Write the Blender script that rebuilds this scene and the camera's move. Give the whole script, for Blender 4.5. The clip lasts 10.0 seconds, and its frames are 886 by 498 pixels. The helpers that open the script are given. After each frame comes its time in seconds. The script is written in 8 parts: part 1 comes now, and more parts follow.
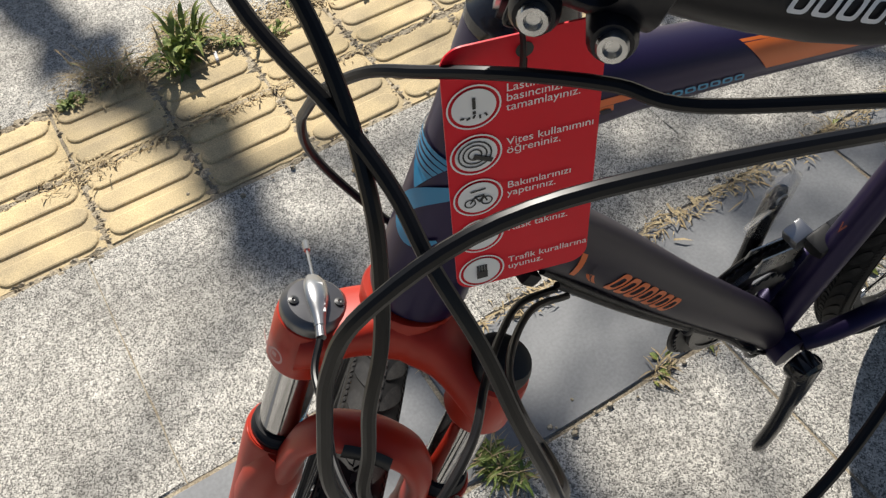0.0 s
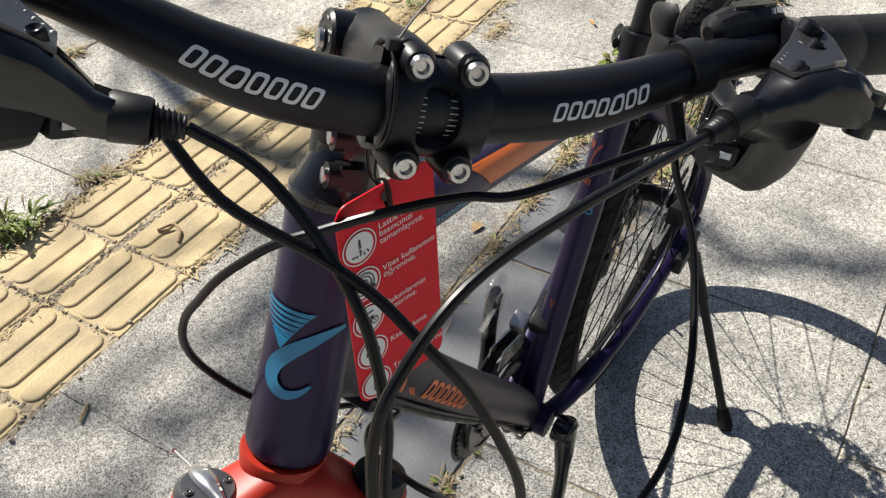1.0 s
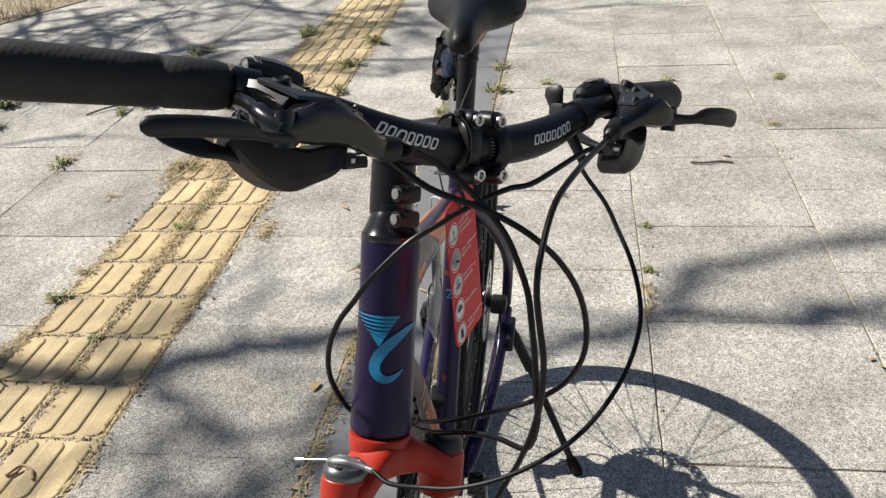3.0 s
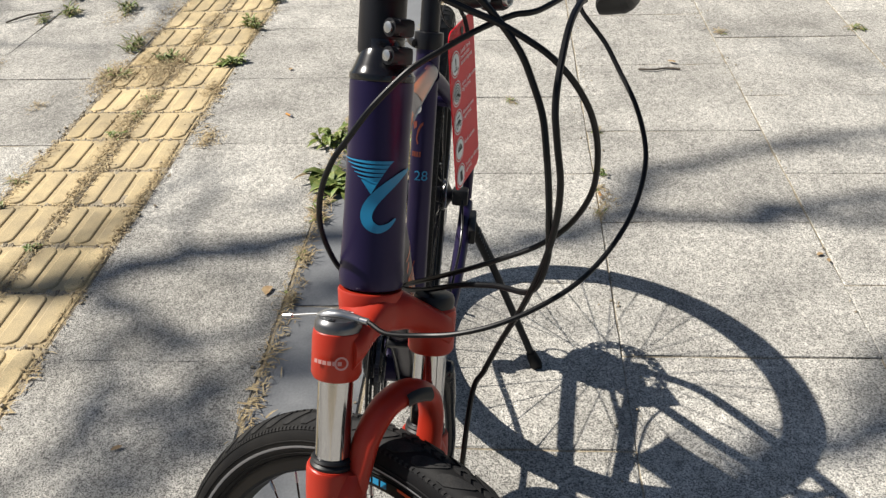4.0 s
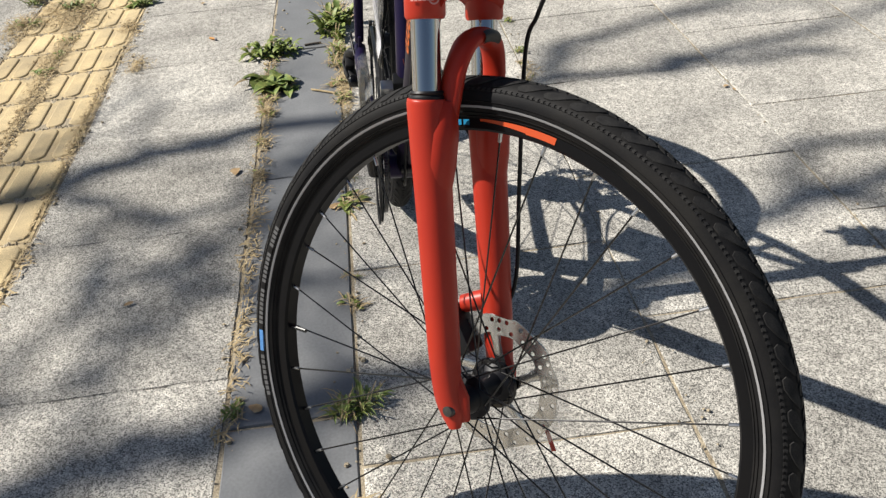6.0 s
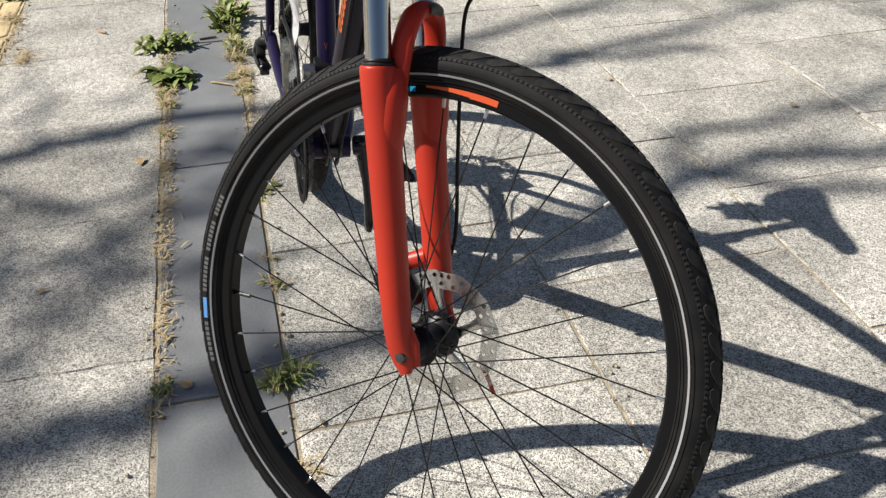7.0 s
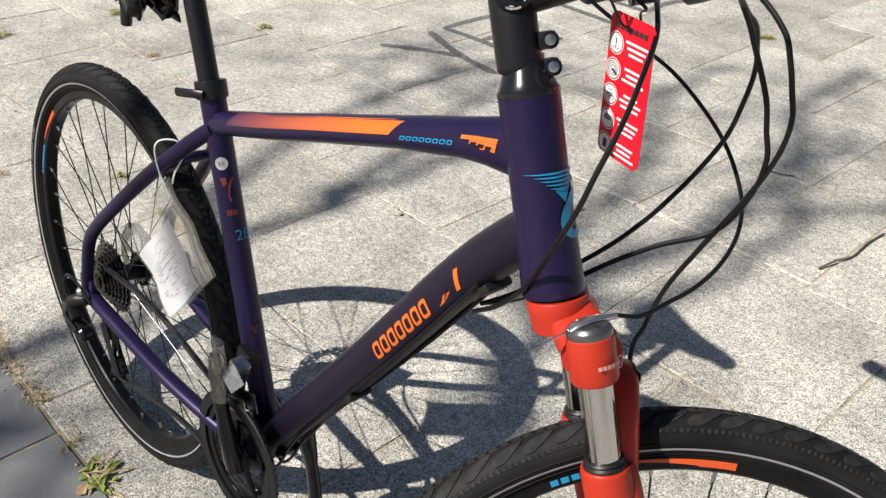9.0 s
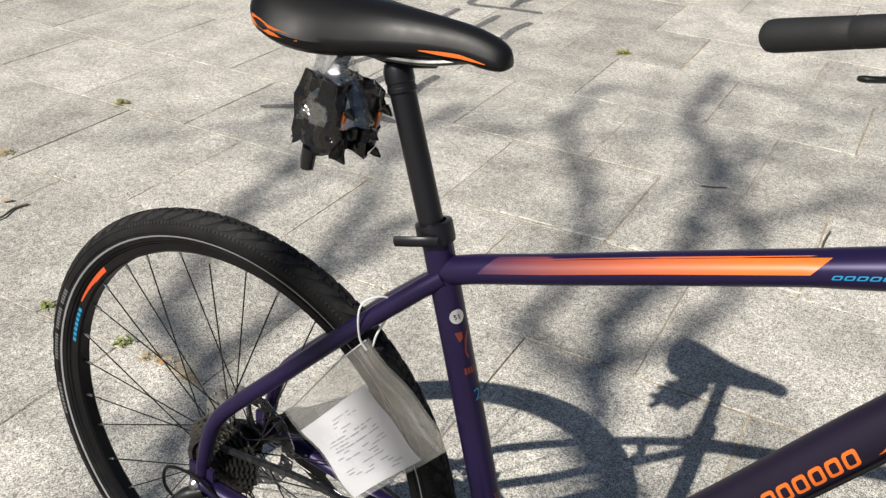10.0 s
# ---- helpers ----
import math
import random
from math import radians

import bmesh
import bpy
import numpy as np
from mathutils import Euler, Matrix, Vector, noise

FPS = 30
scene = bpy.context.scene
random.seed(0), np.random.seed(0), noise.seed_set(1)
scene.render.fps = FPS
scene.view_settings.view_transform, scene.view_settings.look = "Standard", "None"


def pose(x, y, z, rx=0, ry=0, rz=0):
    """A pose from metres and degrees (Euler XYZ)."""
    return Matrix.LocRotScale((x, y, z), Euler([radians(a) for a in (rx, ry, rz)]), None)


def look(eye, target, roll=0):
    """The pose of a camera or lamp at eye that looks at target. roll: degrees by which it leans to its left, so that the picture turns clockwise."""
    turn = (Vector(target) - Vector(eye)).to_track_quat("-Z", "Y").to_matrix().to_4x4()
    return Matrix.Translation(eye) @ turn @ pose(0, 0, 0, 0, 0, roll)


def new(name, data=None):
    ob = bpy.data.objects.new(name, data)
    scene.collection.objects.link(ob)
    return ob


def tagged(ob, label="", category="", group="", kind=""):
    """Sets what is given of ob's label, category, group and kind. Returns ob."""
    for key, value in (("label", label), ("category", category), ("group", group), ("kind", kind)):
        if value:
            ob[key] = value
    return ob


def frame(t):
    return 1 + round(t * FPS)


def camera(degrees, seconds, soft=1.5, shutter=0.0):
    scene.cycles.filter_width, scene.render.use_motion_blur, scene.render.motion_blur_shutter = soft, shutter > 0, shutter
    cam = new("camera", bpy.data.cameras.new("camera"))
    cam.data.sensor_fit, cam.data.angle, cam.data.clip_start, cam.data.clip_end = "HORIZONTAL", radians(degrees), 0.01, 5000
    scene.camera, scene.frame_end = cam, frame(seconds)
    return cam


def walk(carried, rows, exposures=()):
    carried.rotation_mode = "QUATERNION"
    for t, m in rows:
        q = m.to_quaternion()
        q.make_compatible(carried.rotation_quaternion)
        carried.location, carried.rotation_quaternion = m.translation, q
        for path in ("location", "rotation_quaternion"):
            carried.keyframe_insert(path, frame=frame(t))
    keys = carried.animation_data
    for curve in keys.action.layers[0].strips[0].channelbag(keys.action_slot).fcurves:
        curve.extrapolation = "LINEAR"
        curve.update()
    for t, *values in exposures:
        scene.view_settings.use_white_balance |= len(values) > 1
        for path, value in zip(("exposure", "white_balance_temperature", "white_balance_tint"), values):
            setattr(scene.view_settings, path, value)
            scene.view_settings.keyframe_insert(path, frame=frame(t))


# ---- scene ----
cam = camera(52.86, 10.0, 1.35)
PATH = [
    (0, (1.041, 0.334, 1.204), (0.502, -0.768, -0.376), -6.5),
    (0.3, (1.102, 0.302, 1.203), (0.459, -0.485, -0.033), -3.0),
    (0.5, (1.113, 0.283, 1.206), (0.161, -0.610, -0.309), -1.9),
    (0.8, (1.124, 0.314, 1.230), (0.210, -0.336, 0.088), -1.3),
    (1, (1.166, 0.334, 1.259), (-0.097, -0.467, -0.069), -2.4),
    (1.3, (1.246, 0.357, 1.285), (0.126, -0.302, 0.352), -4.3),
    (1.5, (1.318, 0.382, 1.310), (-0.144, -0.436, 0.218), -5.3),
    (2, (1.428, 0.401, 1.335), (-0.127, -0.357, 0.332), -7.8),
    (3.3, (1.552, 0.198, 1.308), (-0.175, -0.020, 0.322), -3.4),
    (3.5, (1.552, 0.194, 1.295), (-0.163, -0.005, 0.286), -2.9),
    (4, (1.552, 0.177, 1.241), (-0.108, 0.029, 0.135), -2.6),
    (4.5, (1.583, 0.174, 1.210), (-0.057, 0.094, 0.068), -2.3),
    (5, (1.684, 0.121, 1.178), (0.021, 0.098, 0.068), -3.2),
    (5.5, (1.830, 0.050, 1.134), (0.180, 0.093, 0.005), -4.6),
    (6, (1.881, -0.027, 1.062), (0.231, 0.082, -0.063), -4.9),
    (6.2, (1.910, -0.075, 1.012), (0.268, 0.099, -0.117), -4.0),
    (7.5, (1.968, -0.168, 1.125), (0.368, 0.385, 0.060), 0.2),
    (8, (1.936, -0.277, 1.190), (0.390, 0.526, 0.209), 1.0),
    (8.2, (1.835, -0.301, 1.205), (0.639, 0.419, 0.423), 2.1),
    (8.5, (1.630, -0.360, 1.207), (0.219, 0.631, 0.194), 2.8),
    (8.7, (1.516, -0.409, 1.240), (0.447, 0.426, 0.390), 2.6),
    (9, (1.324, -0.472, 1.239), (0.111, 0.708, 0.173), 2.6),
    (9.2, (1.198, -0.534, 1.241), (0.303, 0.506, 0.417), 3.7),
    (9.5, (1.032, -0.627, 1.271), (0.041, 0.791, 0.267), 3.2),
    (9.7, (0.929, -0.664, 1.265), (0.191, 0.503, 0.455), 2.6),
    (10, (0.743, -0.676, 1.261), (-0.082, 0.837, 0.247), 1.8),
]
walk(cam, [(t, look(eye, target, roll)) for t, eye, target, roll in PATH], [(0, 0.56), (1.0, 0.68), (1.5, 0.57), (2.0, 0.53), (4.5, 0.53), (6.0, 0.54), (8.0, 0.60), (9.5, 0.57), (10, 0.46)])

# ---- light ----
RAY = Vector((-0.283, -0.998, 1.0))
SUN = RAY.normalized()
world = bpy.data.worlds.new("sky")
scene.world = world
world.use_nodes = True
sky = world.node_tree.nodes.new("ShaderNodeTexSky")
sky.sky_type, sky.sun_disc = "NISHITA", False
sky.sun_elevation, sky.sun_rotation = math.asin(SUN.z), math.atan2(SUN.x, SUN.y)
background = world.node_tree.nodes["Background"]
background.inputs["Strength"].default_value = 0.044
world.node_tree.links.new(sky.outputs[0], background.inputs["Color"])
sun_data = bpy.data.lights.new("sun", "SUN")
sun_data.energy, sun_data.angle, sun_data.color = 5.0, radians(0.53), (1.0, 0.95, 0.87)
sun = new("sun", sun_data)
sun.matrix_world = look((0, 0, 10), Vector((0, 0, 10)) - SUN)


# ---- materials ----
def material(name, colour, rough=0.6, metal=0.0, second=None, scale=30.0, amount=0.5, bump=0.0, bump_scale=300.0,
             fine=0.0, vary=0.0, rough_vary=0.0, coat=0.0, space="Object", spec=0.5):
    """Principled surface with two scales of mottling, a fine relief and a tone that differs from piece to piece."""
    m = bpy.data.materials.new(name)
    m.use_nodes = True
    n, l = m.node_tree.nodes, m.node_tree.links
    p = n["Principled BSDF"]
    p.inputs["Roughness"].default_value, p.inputs["Metallic"].default_value = rough, metal
    p.inputs["Coat Weight"].default_value = coat
    p.inputs["Specular IOR Level"].default_value = spec
    if space == "World":
        where = n.new("ShaderNodeNewGeometry").outputs["Position"]
    else:
        where = n.new("ShaderNodeTexCoord").outputs["Object"]
    big = n.new("ShaderNodeTexNoise")
    big.inputs["Scale"].default_value, big.inputs["Detail"].default_value = scale, 6.0
    l.new(where, big.inputs["Vector"])
    small = n.new("ShaderNodeTexNoise")
    small.inputs["Scale"].default_value, small.inputs["Detail"].default_value = bump_scale, 3.0
    l.new(where, small.inputs["Vector"])
    ramp = n.new("ShaderNodeMapRange")
    ramp.inputs["From Min"].default_value, ramp.inputs["From Max"].default_value = 0.35, 0.65
    ramp.inputs["To Max"].default_value = amount
    l.new(big.outputs["Fac"], ramp.inputs["Value"])
    mix = n.new("ShaderNodeMix")
    mix.data_type = "RGBA"
    second = second or tuple(c * 0.7 for c in colour)
    mix.inputs["A"].default_value, mix.inputs["B"].default_value = (*colour, 1), (*second, 1)
    l.new(ramp.outputs[0], mix.inputs["Factor"])
    out = mix.outputs["Result"]
    if fine:
        hue = n.new("ShaderNodeHueSaturation")
        span = n.new("ShaderNodeMapRange")
        span.inputs["From Min"].default_value, span.inputs["From Max"].default_value = 0.3, 0.7
        span.inputs["To Min"].default_value, span.inputs["To Max"].default_value = 1 - fine, 1 + fine
        l.new(small.outputs["Fac"], span.inputs["Value"])
        l.new(span.outputs[0], hue.inputs["Value"])
        l.new(out, hue.inputs["Color"])
        out = hue.outputs["Color"]
    if vary:
        hue = n.new("ShaderNodeHueSaturation")
        info = n.new("ShaderNodeObjectInfo")
        span = n.new("ShaderNodeMapRange")
        span.inputs["To Min"].default_value, span.inputs["To Max"].default_value = 1 - vary, 1 + vary
        l.new(info.outputs["Random"], span.inputs["Value"])
        l.new(span.outputs[0], hue.inputs["Value"])
        l.new(out, hue.inputs["Color"])
        out = hue.outputs["Color"]
    l.new(out, p.inputs["Base Color"])
    if rough_vary:
        span = n.new("ShaderNodeMapRange")
        span.inputs["From Min"].default_value, span.inputs["From Max"].default_value = 0.3, 0.7
        span.inputs["To Min"].default_value, span.inputs["To Max"].default_value = rough - rough_vary, rough + rough_vary
        l.new(big.outputs["Fac"], span.inputs["Value"])
        l.new(span.outputs[0], p.inputs["Roughness"])
    if bump:
        b = n.new("ShaderNodeBump")
        b.inputs["Strength"].default_value, b.inputs["Distance"].default_value = min(bump * 400, 1), bump
        l.new(small.outputs["Fac"], b.inputs["Height"])
        l.new(b.outputs["Normal"], p.inputs["Normal"])
    return m


def aggregate(name, colour, dark, vary=0.12, stain=0.55):
    """Washed concrete with fine stones of light and dark tones, worn patches and stains."""
    m = bpy.data.materials.new(name)
    m.use_nodes = True
    n, l = m.node_tree.nodes, m.node_tree.links
    p = n["Principled BSDF"]
    p.inputs["Roughness"].default_value = 0.9
    p.inputs["Specular IOR Level"].default_value = 0.25
    where = n.new("ShaderNodeNewGeometry").outputs["Position"]
    stones = n.new("ShaderNodeTexVoronoi")
    stones.inputs["Scale"].default_value = 470
    l.new(where, stones.inputs["Vector"])
    grey = n.new("ShaderNodeRGBToBW")
    l.new(stones.outputs["Color"], grey.inputs[0])
    ramp = n.new("ShaderNodeValToRGB")
    ramp.color_ramp.elements[0].position, ramp.color_ramp.elements[0].color = 0.22, (*dark, 1)
    ramp.color_ramp.elements[1].position, ramp.color_ramp.elements[1].color = 0.80, (*[min(1, c * 1.45) for c in colour], 1)
    middle = ramp.color_ramp.elements.new(0.50)
    middle.color = (*colour, 1)
    l.new(grey.outputs[0], ramp.inputs["Fac"])
    patch = n.new("ShaderNodeTexNoise")
    patch.inputs["Scale"].default_value, patch.inputs["Detail"].default_value, patch.inputs["Roughness"].default_value = 4.0, 8.0, 0.65
    l.new(where, patch.inputs["Vector"])
    span = n.new("ShaderNodeMapRange")
    span.inputs["From Min"].default_value, span.inputs["From Max"].default_value = 0.3, 0.7
    span.inputs["To Min"].default_value, span.inputs["To Max"].default_value = 1 - stain * 0.5, 1 + stain * 0.3
    l.new(patch.outputs["Fac"], span.inputs["Value"])
    grime = n.new("ShaderNodeTexNoise")
    grime.inputs["Scale"].default_value, grime.inputs["Detail"].default_value, grime.inputs["Roughness"].default_value = 55.0, 7.0, 0.75
    l.new(where, grime.inputs["Vector"])
    span2 = n.new("ShaderNodeMapRange")
    span2.inputs["From Min"].default_value, span2.inputs["From Max"].default_value = 0.3, 0.7
    span2.inputs["To Min"].default_value, span2.inputs["To Max"].default_value = 0.62, 1.3
    l.new(grime.outputs["Fac"], span2.inputs["Value"])
    info = n.new("ShaderNodeObjectInfo")
    span3 = n.new("ShaderNodeMapRange")
    span3.inputs["To Min"].default_value, span3.inputs["To Max"].default_value = 1 - vary, 1 + vary
    l.new(info.outputs["Random"], span3.inputs["Value"])
    times = n.new("ShaderNodeMath")
    times.operation = "MULTIPLY"
    l.new(span.outputs[0], times.inputs[0])
    l.new(span2.outputs[0], times.inputs[1])
    times2 = n.new("ShaderNodeMath")
    times2.operation = "MULTIPLY"
    l.new(times.outputs[0], times2.inputs[0])
    l.new(span3.outputs[0], times2.inputs[1])
    hue = n.new("ShaderNodeHueSaturation")
    l.new(ramp.outputs["Color"], hue.inputs["Color"])
    l.new(times2.outputs[0], hue.inputs["Value"])
    l.new(hue.outputs["Color"], p.inputs["Base Color"])
    b = n.new("ShaderNodeBump")
    b.inputs["Strength"].default_value, b.inputs["Distance"].default_value = 0.8, 0.0012
    l.new(stones.outputs["Distance"], b.inputs["Height"])
    b.invert = True
    b2 = n.new("ShaderNodeBump")
    b2.inputs["Strength"].default_value, b2.inputs["Distance"].default_value = 0.7, 0.003
    l.new(grime.outputs["Fac"], b2.inputs["Height"])
    l.new(b2.outputs["Normal"], b.inputs["Normal"])
    l.new(b.outputs["Normal"], p.inputs["Normal"])
    return m


def clear_plastic(name, share=0.8, rough=0.12, cloud=0.35, tone=0.75):
    """Thin crinkled film: mostly clear, with gloss and a little cloudiness."""
    m = bpy.data.materials.new(name)
    m.use_nodes = True
    n, l = m.node_tree.nodes, m.node_tree.links
    n.remove(n["Principled BSDF"])
    gloss, dull, clear = n.new("ShaderNodeBsdfGlossy"), n.new("ShaderNodeBsdfDiffuse"), n.new("ShaderNodeBsdfTransparent")
    gloss.inputs["Roughness"].default_value = rough
    dull.inputs["Color"].default_value = (tone, tone, tone, 1)
    crinkle = n.new("ShaderNodeTexNoise")
    crinkle.inputs["Scale"].default_value, crinkle.inputs["Detail"].default_value = 70.0, 3.0
    l.new(n.new("ShaderNodeTexCoord").outputs["Object"], crinkle.inputs["Vector"])
    b = n.new("ShaderNodeBump")
    b.inputs["Strength"].default_value, b.inputs["Distance"].default_value = 0.8, 0.004
    l.new(crinkle.outputs["Fac"], b.inputs["Height"])
    l.new(b.outputs["Normal"], gloss.inputs["Normal"])
    skin, mix = n.new("ShaderNodeMixShader"), n.new("ShaderNodeMixShader")
    skin.inputs[0].default_value, mix.inputs[0].default_value = cloud, share
    l.new(gloss.outputs[0], skin.inputs[1])
    l.new(dull.outputs[0], skin.inputs[2])
    l.new(skin.outputs[0], mix.inputs[1])
    l.new(clear.outputs[0], mix.inputs[2])
    l.new(mix.outputs[0], n["Material Output"].inputs["Surface"])
    return m


CONCRETE = aggregate("washed_concrete", (0.478, 0.456, 0.410), (0.165, 0.158, 0.143), 0.15, stain=0.75)
SLATE = material("slate", (0.20, 0.205, 0.21), 0.62, second=(0.15, 0.155, 0.16), scale=6, amount=0.8, bump=0.0006, bump_scale=180, fine=0.1, vary=0.08, space="World")
TACTILE = material("yellow_concrete", (0.61, 0.475, 0.26), 0.85, second=(0.33, 0.265, 0.165), scale=9, amount=0.75, bump=0.0010, bump_scale=420, fine=0.24, vary=0.14, space="World")
SOIL = material("joint_soil", (0.27, 0.22, 0.15), 0.95, second=(0.43, 0.37, 0.27), scale=25, amount=1.0, bump=0.003, bump_scale=260, fine=0.4, space="World")
PAINT = material("violet_frame_paint", (0.014, 0.0088, 0.044), 0.36, metal=0.3, second=(0.016, 0.0095, 0.040), scale=9, amount=0.7, bump=0.00008, bump_scale=1200, coat=0.05, rough_vary=0.05, spec=0.28)
DARKPAINT = material("dark_tube_paint", (0.011, 0.007, 0.020), 0.42, metal=0.2, scale=9, bump=0.00006, bump_scale=1200, spec=0.35)
BLACK = material("black_anodised", (0.009, 0.009, 0.012), 0.38, metal=0.2, scale=20, bump=0.0001, bump_scale=900, rough_vary=0.06, spec=0.35)
PLASTIC = material("black_plastic", (0.009, 0.009, 0.010), 0.46, scale=25, bump=0.00015, bump_scale=1500, rough_vary=0.06, spec=0.35)
GLOSS = material("gloss_black", (0.007, 0.007, 0.009), 0.19, scale=25, rough_vary=0.05)
RIM = material("black_rim_paint", (0.005, 0.005, 0.006), 0.34, scale=25, rough_vary=0.05, spec=0.16)
CASSETTE = material("dull_sprocket_steel", (0.15, 0.145, 0.135), 0.24, metal=0.9, second=(0.10, 0.095, 0.085), scale=70, amount=0.9)
RUBBER = material("tyre_rubber", (0.008, 0.008, 0.009), 0.6, second=(0.018, 0.017, 0.016), scale=22, amount=0.8, bump=0.0003, bump_scale=700, fine=0.15, spec=0.12)
DUSTY = material("dusty_tread_rubber", (0.013, 0.013, 0.014), 0.70, second=(0.030, 0.029, 0.028), scale=60, amount=0.9, bump=0.0006, bump_scale=900, fine=0.3, spec=0.15)
GRIP = material("grip_rubber", (0.007, 0.007, 0.008), 0.7, scale=30, bump=0.0004, bump_scale=900)
n, l = GRIP.node_tree.nodes, GRIP.node_tree.links
dimple, dent = n.new("ShaderNodeTexVoronoi"), n.new("ShaderNodeBump")
dimple.inputs["Scale"].default_value, dimple.inputs["Randomness"].default_value = 260, 0.25
dent.inputs["Strength"].default_value, dent.inputs["Distance"].default_value = 0.35, 0.0006
l.new(n.new("ShaderNodeTexCoord").outputs["Object"], dimple.inputs["Vector"])
l.new(dimple.outputs["Distance"], dent.inputs["Height"])
l.new(dent.outputs["Normal"], n["Principled BSDF"].inputs["Normal"])
DIALGREY = material("dull_dial_metal", (0.15, 0.15, 0.155), 0.34, metal=0.8, second=(0.09, 0.09, 0.095), scale=60, rough_vary=0.06)
SATIN = material("dark_satin_metal", (0.085, 0.085, 0.09), 0.30, metal=0.7, second=(0.05, 0.05, 0.055), scale=40, rough_vary=0.06)
CABLE = material("cable_housing", (0.005, 0.005, 0.006), 0.36, scale=40, rough_vary=0.06, spec=0.24)
RED = material("red_fork_paint", (0.39, 0.027, 0.012), 0.40, second=(0.35, 0.023, 0.011), scale=16, amount=0.8, bump=0.00012, bump_scale=900, rough_vary=0.05, spec=0.3)
CHROME = material("chrome", (0.46, 0.46, 0.47), 0.10, metal=1.0, second=(0.5, 0.5, 0.5), scale=25, amount=0.4, rough_vary=0.05)
STEEL = material("steel", (0.50, 0.50, 0.50), 0.3, metal=1.0, second=(0.34, 0.34, 0.34), scale=60, amount=0.7, rough_vary=0.08)
DISC = material("brushed_disc_steel", (0.60, 0.60, 0.60), 0.26, metal=1.0, second=(0.45, 0.45, 0.45), scale=60, amount=0.5)
DARKSTEEL = material("dark_steel", (0.12, 0.12, 0.12), 0.35, metal=0.9, second=(0.05, 0.05, 0.05), scale=80, amount=0.8)
SPOKE = material("black_spoke", (0.040, 0.040, 0.041), 0.22, metal=0.8)
SILVER = material("silver_cast", (0.48, 0.48, 0.48), 0.28, metal=0.9, scale=40, amount=0.4)
CYAN = material("cyan_print", (0.008, 0.19, 0.37), 0.4, second=(0.009, 0.21, 0.40), scale=15)
ORANGE = material("orange_print", (0.60, 0.125, 0.015), 0.4, second=(0.54, 0.11, 0.016), scale=15)
RIMORANGE = material("red_orange_print", (0.55, 0.075, 0.016), 0.4, second=(0.50, 0.065, 0.014), scale=15)
WRAPPED = material("film_over_black_plastic", (0.007, 0.007, 0.008), 0.16, scale=40, bump=0.0014, bump_scale=140, rough_vary=0.08, spec=0.4)
WHITE = material("white_print", (0.72, 0.72, 0.72), 0.5, second=(0.65, 0.65, 0.66), scale=20)
GREYPRINT = material("grey_reflective_print", (0.42, 0.42, 0.42), 0.45, second=(0.3, 0.3, 0.3), scale=40)
RINGPRINT = material("dull_ring_print", (0.27, 0.27, 0.28), 0.45, second=(0.22, 0.22, 0.22), scale=40)
DULLMARK = material("worn_sidewall_print", (0.11, 0.11, 0.115), 0.55, second=(0.06, 0.06, 0.06), scale=60)
PINKPRINT = material("pale_pink_print", (0.52, 0.27, 0.25), 0.5, second=(0.46, 0.22, 0.20), scale=40)
TAGRED = material("red_card", (0.64, 0.008, 0.022), 0.4, second=(0.58, 0.007, 0.020), scale=12, spec=0.2)
PAPER = material("white_paper", (0.68, 0.68, 0.71), 0.8, second=(0.63, 0.63, 0.67), scale=18, bump=0.0005, bump_scale=40)
INK = material("grey_ink", (0.25, 0.25, 0.28), 0.8)
PALEINK = material("pale_grey_ink", (0.36, 0.36, 0.41), 0.8)
BLACKINK = material("black_ink", (0.02, 0.02, 0.02), 0.6)
SADDLE = material("saddle_cover", (0.007, 0.007, 0.008), 0.44, spec=0.2, scale=30, bump=0.0002, bump_scale=1400, rough_vary=0.06)
FILM = clear_plastic("clear_film", share=0.72, cloud=0.26)
FILMDARK = clear_plastic("crinkled_film", share=0.80, rough=0.05, cloud=0.04, tone=0.3)
LEAF = material("weed_leaf", (0.12, 0.19, 0.035), 0.55, second=(0.25, 0.27, 0.065), scale=60, amount=1.0, fine=0.2, bump_scale=200)
STRAW = material("dry_grass", (0.52, 0.41, 0.23), 0.8, second=(0.34, 0.25, 0.13), scale=60, amount=1.0, fine=0.2, bump_scale=200)
DRYLEAF = material("dry_leaf", (0.30, 0.19, 0.09), 0.8, second=(0.45, 0.33, 0.18), scale=50, amount=1.0)
BARK = material("bark", (0.12, 0.10, 0.08), 0.9, scale=12, bump=0.004, bump_scale=60)
FILTER = material("cigarette_filter", (0.62, 0.30, 0.08), 0.8, second=(0.5, 0.24, 0.06), scale=150, amount=1)
SPRAY = bpy.data.materials.new("grey_spray_paint")


# ---- mesh helpers ----
def finish(name, bm, mat, parent=None, label="", m=None, angle=35):
    me = bpy.data.meshes.new(name)
    bmesh.ops.recalc_face_normals(bm, faces=bm.faces)
    bm.to_mesh(me)
    bm.free()
    me.materials.append(mat)
    me.shade_smooth()
    me.set_sharp_from_angle(angle=radians(angle))
    ob = new(name, me)
    if parent:
        ob.parent = parent
    if m is not None:
        ob.matrix_basis = m
    if label:
        tagged(ob, label)
    return ob


part = finish


def share(name, me, parent, m):
    ob = new(name, me)
    ob.parent, ob.matrix_basis = parent, m
    return ob


